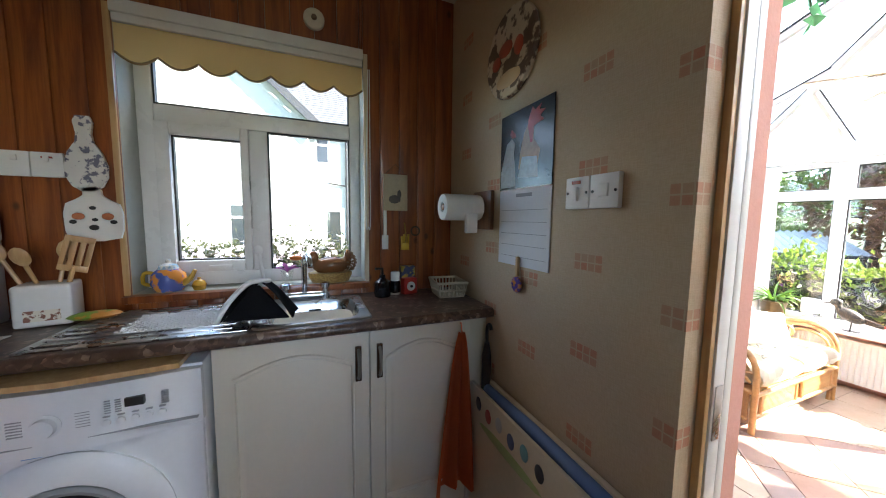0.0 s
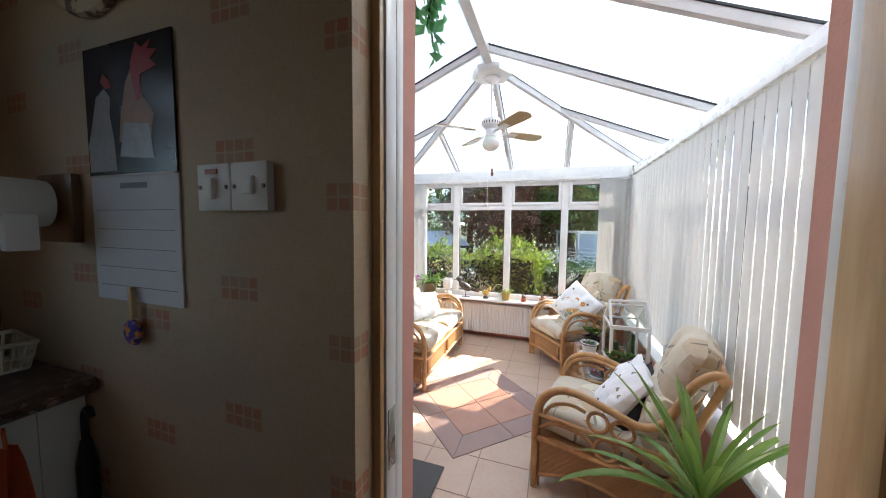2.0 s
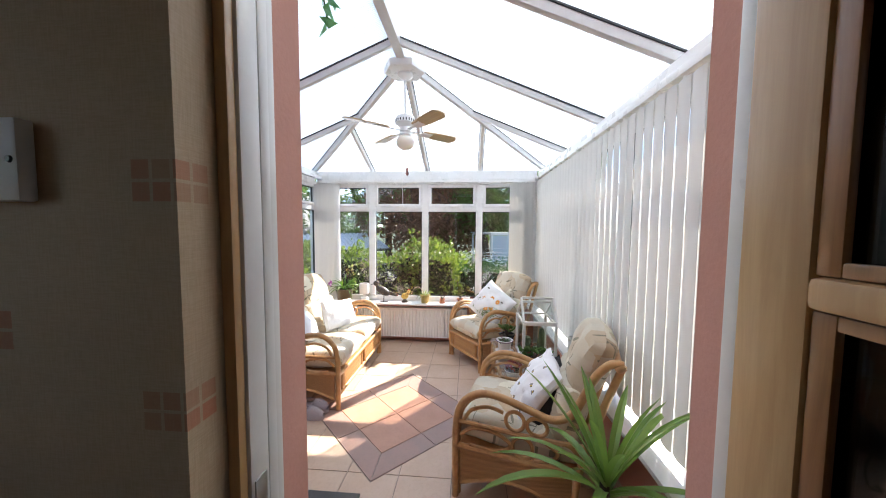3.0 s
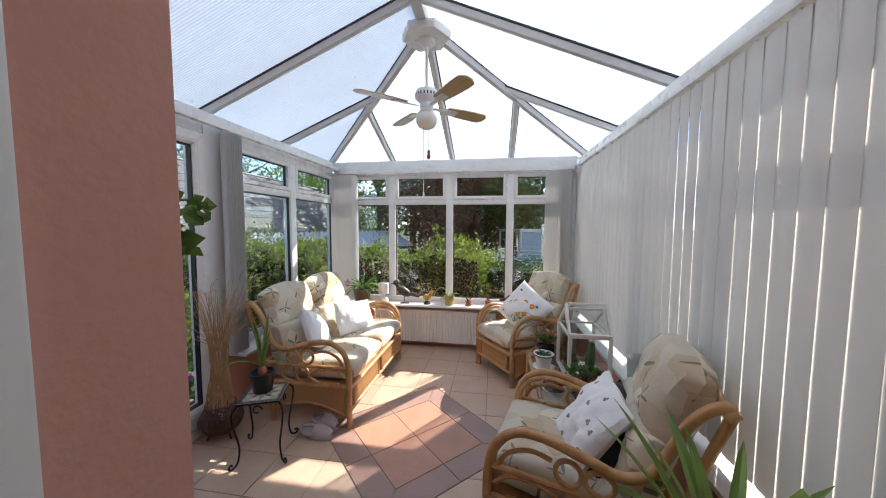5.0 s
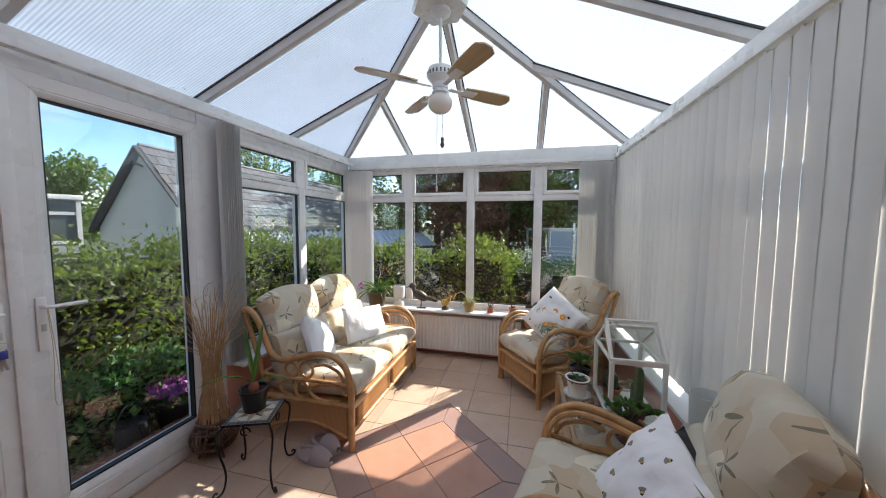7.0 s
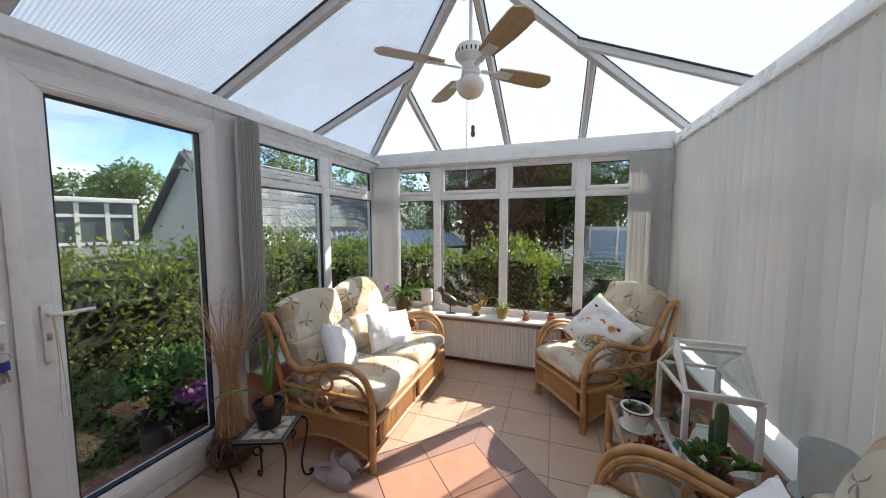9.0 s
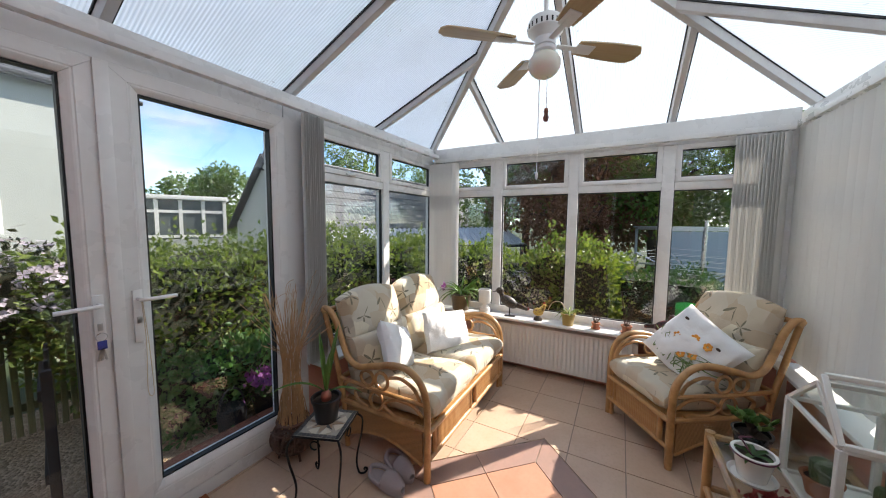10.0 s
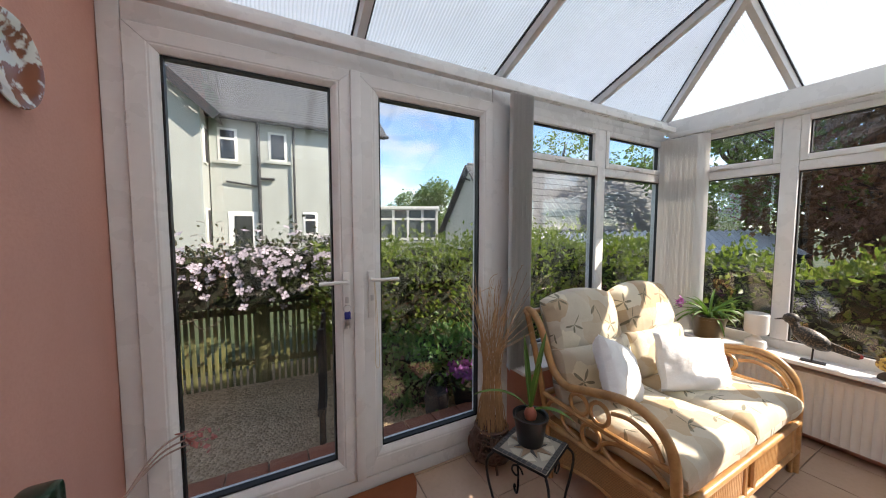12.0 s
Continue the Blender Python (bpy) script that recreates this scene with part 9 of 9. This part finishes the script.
def tray_rack():
    """Trays stood on edge against the papered wall, leaning on it."""
    t = thing("printed_tray", "cream panel by the wall printed with kitchen pictures", "tray", pose(0.64, 0.55, 0.0))
    part("panel", boxed(-0.028, -0.012, -0.35, 0.62, 0.22, 0.795, 0.006), plain("cream_tray", (0.68, 0.58, 0.42), 0.35), t, "cream printed tray")
    for k, c in enumerate(((0.05, 0.05, 0.06), (0.45, 0.08, 0.06), (0.5, 0.5, 0.5), (0.08, 0.1, 0.2), (0.15, 0.35, 0.4), (0.05, 0.05, 0.06))):
        y = 0.50 - 0.075 * k
        part("printed_motif", balled((-0.0285, y, 0.735 - 0.012 * (k % 2)), 0.026, 2, (0.08, 0.85, 1.1)), plain("motif_%s" % "abcdef"[k], c, 0.4), t)
    part("green_band", balled((-0.0285, 0.3, 0.66), 0.035, 2, (0.06, 5.5, 0.6)), plain("motif_green", (0.4, 0.5, 0.2), 0.4), t)
    b = thing("blue_folded_cover", "rolled blue cover tucked between tray and wall", "cover", pose(0.64, 0.55, 0.0))
    part("roll", tubed([(0.012, 0.5, 0.79), (0.012, 0.2, 0.80), (0.012, -0.3, 0.79)], 0.02, 12), plain("blue_plastic_cover", (0.12, 0.2, 0.4), 0.5), b)
    part("skirt", boxed(0.006, 0.018, -0.3, 0.5, 0.2, 0.785, 0.004), plain("blue_cover_skirt", (0.12, 0.2, 0.4), 0.5), b)
    c = thing("ironing_board_cover", "pale padded board edge behind the tray", "board", pose(0.64, 0.55, 0.0))
    part("board", boxed(0.022, 0.042, -0.35, 0.62, 0.2, 0.82, 0.008), CREAM_PAINT, c)


tray_rack()
# ---- small things in the conservatory ----
SILL = 0.531
SX = X_FAR - 0.10
p = potted("spider_plant", "long-leaved plant in a brown pot at the sofa end", pose(SX - 0.03, 1.66, SILL), 0.085, 0.105, 0.16, plain("olive_brown_glaze", (0.14, 0.1, 0.05), 0.3, amount=0.3))
grassy(p, 0.15, 46, 0.3, 0.02, LEAF, 41, 1.9, 1.3)
part("purple_flower", leaf_mesh([((-0.16 + rnd.gauss(0, 0.015), 0.12 + rnd.gauss(0, 0.015), 0.25 + rnd.gauss(0, 0.015)), (0, 0, 1)) for _ in range(30)], 0.03, rnd, 0.8), PURPLE, p)
lamp = thing("table_lamp", "small white glass table lamp with a cylinder shade", "lamp", pose(SX - 0.01, 1.40, SILL) @ Matrix.Scale(1.18, 4))
part("base", turned([(0, 0), (0.045, 0), (0.05, 0.015), (0.045, 0.045), (0.02, 0.065), (0.016, 0.08), (0, 0.082)], 26), GLAZE_WHITE, lamp)
part("shade", turned([(0.02, 0.082), (0.05, 0.085), (0.054, 0.1), (0.054, 0.195), (0.05, 0.2), (0.048, 0.198), (0.046, 0.1), (0.018, 0.09)], 28), GLAZE_WHITE, lamp, "white glass cylinder shade")
part("flex", tubed(spline([(-0.03, 0.03, 0.01), (-0.07, 0.05, 0.005), (-0.095, 0.055, -0.03), (-0.09, 0.06, -0.3)], 6), 0.003, 6), WHITE_PLASTIC, lamp)


def metal_bird(name, label, m, s, body, legs, red=True):
    t = thing(name, label, "ornament", m)
    bm = balled((-0.005 * s, 0, 0.122 * s), 0.055 * s, 3, (1.5, 0.75, 0.82), pose(0, 0, 0, 0, 30, 0))
    ball(bm, (-0.082 * s, 0, 0.212 * s), 0.031 * s, 2, (1.1, 0.8, 1.0))
    tube(bm, [(-0.1 * s, 0, 0.208 * s), (-0.145 * s, 0, 0.196 * s)], 0.006 * s, 6, False, [0.008 * s, 0.002 * s])
    tube(bm, [(-0.05 * s, 0, 0.135 * s), (-0.08 * s, 0, 0.21 * s)], 0.022 * s, 8)
    part("body", bm, body, t)
    part("tail", prismed([(0.06 * s, 0.12 * s), (0.155 * s, 0.085 * s), (0.15 * s, 0.06 * s), (0.05 * s, 0.08 * s)], -0.008 * s, 0.008 * s), body, t)
    part("legs", tube(tubed([(0.0, 0.015, 0), (0.005, 0.015, 0.09 * s)], 0.0035, 6), [(0.0, -0.015, 0), (0.005, -0.015, 0.09 * s)], 0.0035, 6), legs, t)
    part("foot_plate", boxed(-0.04 * s, 0.05 * s, -0.025, 0.025, 0, 0.004), legs, t)
    if red:
        part("beak", balled((0.15 * s, 0, 0.075 * s), 0.014 * s, 1, (1.2, 0.5, 1)), plain("red_paint", (0.35, 0.03, 0.03), 0.4), t, "red tip")
    return t


BIRD = speckled("mottled_dark_metal", (0.02, 0.018, 0.016), (0.16, 0.12, 0.08), 130, 0.56, 0.45)
metal_bird("metal_bird", "dark mottled metal bird standing on the sill", pose(SX - 0.02, 1.14, SILL, 0, 0, -82), 1.15, BIRD, IRON)
hen_y = thing("speckled_hen", "yellow speckled pottery hen on a dark base", "ornament", pose(SX - 0.01, 0.865, SILL, 0, 0, -75))
part("base", turned([(0, 0), (0.04, 0), (0.036, 0.018), (0.02, 0.034), (0, 0.036)], 16), BARK, hen_y)
bm = balled((0, 0, 0.078), 0.046, 3, (1.05, 0.72, 0.85))
tube(bm, spline([(0.02, 0, 0.085), (0.042, 0, 0.12), (0.05, 0, 0.14)], 4), 0.02, 8, False, [0.03 - 0.0018 * k for k in range(9)])
ball(bm, (0.052, 0, 0.142), 0.017, 2)
part("body", bm, speckled("hen_glaze", (0.62, 0.4, 0.08), (0.2, 0.1, 0.03), 75, 0.54, 0.3), hen_y)
part("comb", balled((0.052, 0, 0.163), 0.011, 1, (1.4, 0.35, 0.8)), plain("hen_comb_red", (0.42, 0.04, 0.03), 0.4), hen_y, "red comb")
part("beak", turned([(0, 0), (0.006, 0), (0, 0.016)], 8, pose(0.066, 0, 0.14, 0, 90, 0)), plain("hen_beak", (0.5, 0.3, 0.05), 0.5), hen_y)
for k in range(4):
    part("tail_feather", tubed(spline([(-0.035, 0.006 * (k - 1.5), 0.095), (-0.062, 0.008 * (k - 1.5), 0.125 + 0.006 * k), (-0.09, 0.01 * (k - 1.5), 0.12 + 0.012 * k)], 4), 0.006, 6), speckled("dark_feather_glaze", (0.04, 0.05, 0.05), (0.16, 0.12, 0.06), 60, 0.5, 0.3), hen_y)
p = potted("spider_plantlet", "yellow pot with a drooping spider plant", pose(SX - 0.02, 0.60, SILL), 0.045, 0.058, 0.105, plain("mustard_glaze", (0.42, 0.3, 0.09), 0.35, amount=0.2))
grassy(p, 0.1, 22, 0.14, 0.014, leaf_material("pale_leaf", (0.13, 0.2, 0.04), (0.3, 0.36, 0.1)), 44, 2.0, 1.2)
part("runner", tubed(spline([(0, 0, 0.1), (-0.02, 0.06, 0.2), (-0.02, 0.13, 0.19), (-0.03, 0.17, 0.12)], 6), 0.003, 6), CREAM_PAINT, p)
for y, s, lab in ((0.375, 0.75, "tiny terracotta pot with dried moss on the sill"), (0.145, 0.9, "small terracotta pot with a spindly dried plant")):
    p = potted("small_pot", lab, pose(SX - 0.015, y, SILL), 0.03 * s, 0.042 * s, 0.075 * s, TERRA_POT, saucer=TERRA_POT)
    bm = bm_new()
    for k in range(12):
        a = k * 2.4
        tube(bm, spline([(0, 0, 0.06 * s), (0.02 * math.cos(a), 0.02 * math.sin(a), 0.1 * s), (0.05 * s * math.cos(a), 0.05 * s * math.sin(a), (0.1 + 0.012 * (k % 7)) * s * (1.25 if s < 0.8 else 2.3))], 4), 0.002, 5)
    part("twigs", bm, plain("dark_twigs", (0.07, 0.045, 0.03), 0.8), p)
metal_bird("metal_cockerel", "dark red fretwork metal cockerel on the sill", pose(SX + 0.0, -0.10, SILL, 0, 0, 62), 0.85, speckled("red_black_metal", (0.03, 0.015, 0.015), (0.3, 0.05, 0.05), 110, 0.6, 0.45), IRON, False)


def yucca():
    t = potted("yucca", "spiky green yucca in a white pot beside the armchair", pose(1.60, -0.50, 0.0), 0.11, 0.15, 0.26, GLAZE_WHITE)
    st = tubed([(0, 0, 0.22), (0.01, 0, 0.42), (0.0, 0.01, 0.5)], 0.018, 10)
    part("stem", st, BARK, t)
    rnd = random.Random(77)
    bm = bm_new()
    for k in range(26):
        a = k * 2.399 + rnd.uniform(-0.2, 0.2)
        u = k / 26
        el = 0.3 + 2.9 * u ** 1.4 + rnd.uniform(-0.1, 0.2)
        blade(bm, (0.012 * math.cos(a), 0.012 * math.sin(a), 0.44 + 0.09 * u), (math.cos(a), math.sin(a), el), rnd.uniform(0.36, 0.54), 0.037, (1.5 - 1.0 * u) * rnd.uniform(0.6, 1.2), 8, rnd.uniform(-0.3, 0.3), 0.2, 0.6)
    part("leaves", bm, leaf_material("yucca_leaf", (0.12, 0.23, 0.05), (0.27, 0.4, 0.12), 0.3, 0.35), t, "sword-shaped green leaves")


yucca()


def ivy():
    t = thing("ivy_garland", "trailing artificial ivy garland hung beside the doorway", "garland")
    rnd = random.Random(6)
    bm = bm_new()
    spots = []
    for k in range(5):
        x0, y0 = 1.10 + rnd.uniform(-0.02, 0.05), 0.37 + rnd.uniform(-0.04, 0.05)
        z1 = rnd.uniform(1.97, 2.12)
        pts = spline([(1.05, 0.40 + 0.01 * k, 2.55), (x0 + 0.02, y0, 2.4), (x0, y0 + rnd.uniform(-0.03, 0.03), 2.2), (x0 + rnd.uniform(-0.02, 0.02), y0, z1)], 6)
        tube(bm, pts, 0.002, 5)
        for q in pts[3:]:
            for _ in range(2):
                spots.append((q + Vector((rnd.gauss(0, 0.012), rnd.gauss(0, 0.012), rnd.gauss(0, 0.012))), (rnd.gauss(0, 0.6), rnd.gauss(0, 0.6), -0.7)))
    part("stems", bm, LEAF_DARK, t)
    part("leaves", leaf_mesh(spots, 0.04, rnd, 0.85, 0.4), leaf_material("ivy_leaf", (0.08, 0.3, 0.17), (0.2, 0.45, 0.28), 0.65), t, "pointed green ivy leaves")


ivy()


def flower_spray():
    """A wall pot of trailing leaves with orange flowers, hung on the pink wall."""
    t = thing("hanging_flower_spray", "trailing green plant with orange flowers in a wall pot", "hanging plant")
    rnd = random.Random(8)
    part("pot", turned([(0, 0), (0.03, 0), (0.052, 0.085), (0.058, 0.09), (0.058, 0.1), (0.05, 0.1), (0.045, 0.07), (0, 0.07)], 20, pose(1.092, 0.605, 1.305)), plain("dusty_terracotta", (0.42, 0.22, 0.17), 0.85, amount=0.25), t, "dusty terracotta wall pot")
    bm, spots = bm_new(), []
    for k in range(34):
        a, r = rnd.uniform(0, 6.28), 0.075 * math.sqrt(rnd.random())
        spots.append(((1.105 + r * math.cos(a), 0.61 + r * math.sin(a), 1.405 + rnd.uniform(0, 0.075)), (math.cos(a) * 0.8, math.sin(a) * 0.8, rnd.uniform(-0.4, 0.5))))
    for k, (ex, ey, ez) in enumerate(((1.265, 0.615, 1.475), (1.25, 0.60, 1.455), (1.215, 0.595, 1.41), (1.20, 0.63, 1.40), (1.17, 0.575, 1.40), (1.235, 0.65, 1.44), (1.16, 0.68, 1.42))):
        pts = spline([(1.09, 0.605, 1.39), (1.09 + (ex - 1.09) * 0.35, 0.605 + (ey - 0.605) * 0.4, 1.44), (1.09 + (ex - 1.09) * 0.75, 0.605 + (ey - 0.605) * 0.8, ez + 0.008), (ex, ey, ez)], 5)
        tube(bm, pts, 0.0022, 5)
        for q in pts[8:]:
            spots.append((q, (rnd.gauss(0.3, 0.7), rnd.gauss(0, 0.7), rnd.gauss(0, 0.3))))
    part("vine", bm, LEAF_DARK, t)
    part("foliage", leaf_mesh(spots, 0.033, rnd, 0.85, 0.5), leaf_material("geranium_trail_leaf", (0.05, 0.12, 0.02), (0.14, 0.22, 0.05), 0.35), t, "rounded green leaves")
    for c in ((1.125, 0.60, 1.515), (1.115, 0.585, 1.49), (1.145, 0.60, 1.50)):
        bm = bm_new()
        n = Vector((rnd.uniform(-0.3, 0.5), -0.6, rnd.uniform(0.2, 0.6))).normalized()
        s = n.orthogonal().normalized()
        for k in range(5):
            a = 2 * math.pi * k / 5
            blade(bm, c, (s * math.cos(a) + n.cross(s) * math.sin(a)) + n * 0.35, 0.03, 0.017, 0.5, 4)
        part("flower", bm, plain("orange_petal", (0.8, 0.2, 0.02), 0.6), t, "orange flower")


flower_spray()
dish = thing("wall_plate", "white pottery plate splashed with brown hung on the pink wall", "plate", Matrix(((0, 0, 1, X_HOUSE + 0.001), (1, 0, 0, 1.61), (0, 1, 0, 1.71), (0, 0, 0, 1))))
part("plate", turned([(0, 0.004), (0.06, 0.006), (0.075, 0.016), (0.1, 0.022), (0.103, 0.02), (0.08, 0.008), (0.06, 0.0), (0, 0.0)], 36), speckled("brown_splash_glaze", (0.72, 0.7, 0.64), (0.25, 0.08, 0.035), 22, 0.52, 0.2), dish)


def dried_stem():
    t = thing("dried_flower_stems", "dried pink flower stems in a dark green bottle", "vase", pose(1.26, 1.10, 0.0))
    part("stand", turned([(0, 0), (0.12, 0), (0.11, 0.03), (0.03, 0.05), (0.025, 0.8), (0.08, 0.84), (0.08, 0.858), (0, 0.858)], 24), IRON, t)
    part("bottle", boxed(0.008, 0.048, -0.062, -0.018, 0.86, 1.02, 0.01), plain("dark_green_glass", (0.01, 0.035, 0.022), 0.15), t)
    rnd = random.Random(2)
    dry = plain("dry_stem_skin", (0.3, 0.2, 0.17), 0.8)
    petal = plain("dry_pink_petal", (0.45, 0.16, 0.14), 0.8)
    for k in range(3):
        tip = Vector((0.15 + 0.008 * k, 0.085 + 0.022 * k, 0.985 - 0.022 * k))
        part("stem", tubed(spline([(0.03, -0.04, 0.87), (0.09, -0.045 + 0.012 * k, 0.955), (0.125, 0.02 + 0.012 * k, 0.998 - 0.012 * k), tip], 6), 0.0016, 5), dry, t)
        part("floret", leaf_mesh([(tip + Vector((rnd.gauss(0, 0.007), rnd.gauss(0, 0.014), rnd.gauss(-0.004, 0.009))), (0, 0.4, -0.5)) for _ in range(12)], 0.013, rnd, 0.7), petal, t, "dry pink floret")


dried_stem()
# ---- floor tiles ----
def clip(poly, n, d, keep):
    """The part of a polygon where n.p < d (keep -1) or > d (keep 1)."""
    out = []
    for i, p_ in enumerate(poly):
        q_ = poly[(i + 1) % len(poly)]
        a, b = (n[0] * p_[0] + n[1] * p_[1] - d) * keep, (n[0] * q_[0] + n[1] * q_[1] - d) * keep
        if a >= 0:
            out.append(p_)
        if (a > 0 > b) or (a < 0 < b):
            t = a / (a - b)
            out.append((p_[0] + (q_[0] - p_[0]) * t, p_[1] + (q_[1] - p_[1]) * t))
    return out


def area(poly):
    return abs(sum(poly[i][0] * poly[(i + 1) % len(poly)][1] - poly[(i + 1) % len(poly)][0] * poly[i][1] for i in range(len(poly)))) / 2


floor_tiles = thing("floor", "beige ceramic floor tiles with a terracotta diamond inlay", "floor", kind="structure")
S, G = 0.318, 0.0028
ICX, ICY, HALF = 2.82, 0.605, 0.495           # inlay centre and half side of the turned square
R2 = math.sqrt(0.5)
SIDES = [((R2 * sx, R2 * sy), R2 * (sx * ICX + sy * ICY) + HALF) for sx, sy in ((1, 1), (1, -1), (-1, 1), (-1, -1))]


def lay(pieces, material, top=0.0):
    bm = bm_new()
    for poly in pieces:
        hi = [bm.verts.new((a, b, top)) for a, b in poly]
        lo = [bm.verts.new((a, b, top - 0.006)) for a, b in poly]
        bm.faces.new(hi)
        for i in range(len(poly)):
            j = (i + 1) % len(poly)
            bm.faces.new((hi[i], hi[j], lo[j], lo[i]))
    part("tile", bm, material, floor_tiles, smooth=False)


x = 3.455 - S * 9
while x < X_FAR:
    y = 0.45 - S * 5
    while y < Y_DOORS:
        a0, a1, b0, b1 = max(x + G, X_HOUSE + 0.003), min(x + S - G, X_FAR - 0.001), max(y + G, Y_BLINDS), min(y + S - G, Y_DOORS - 0.02)
        if a1 - a0 > 0.01 and b1 - b0 > 0.01:
            pieces, rest = [], [(a0, b0), (a1, b0), (a1, b1), (a0, b1)]
            for n, d in SIDES:
                o = clip(rest, n, d + 2 * G, 1)
                if len(o) > 2 and area(o) > 1e-4:
                    pieces.append(o)
                rest = clip(rest, n, d + 2 * G, -1)
                if len(rest) < 3:
                    break
            if pieces:
                lay(pieces, TILE)
        y += S
    x += S


def turned_poly(pts):
    return [(ICX + R2 * (a - b), ICY + R2 * (a + b)) for a, b in pts]


IN = 0.325
for sa in (-1, 1):
    for sb in (-1, 1):
        lay([turned_poly([(sa * G, sb * G), (sa * (IN - G), sb * G), (sa * (IN - G), sb * (IN - G)), (sa * G, sb * (IN - G))])], TERRACOTTA)
for k in range(4):
    ca, sa_ = (1, 0, -1, 0)[k], (0, 1, 0, -1)[k]
    for s in (-1, 1):
        strip = [(IN + G, s * G), (HALF - G, s * G), (HALF - G, s * (HALF - 2 * G)), (IN + G, s * (IN - G))]
        lay([turned_poly([(a * ca - b * sa_, a * sa_ + b * ca) for a, b in strip])], BORDER)
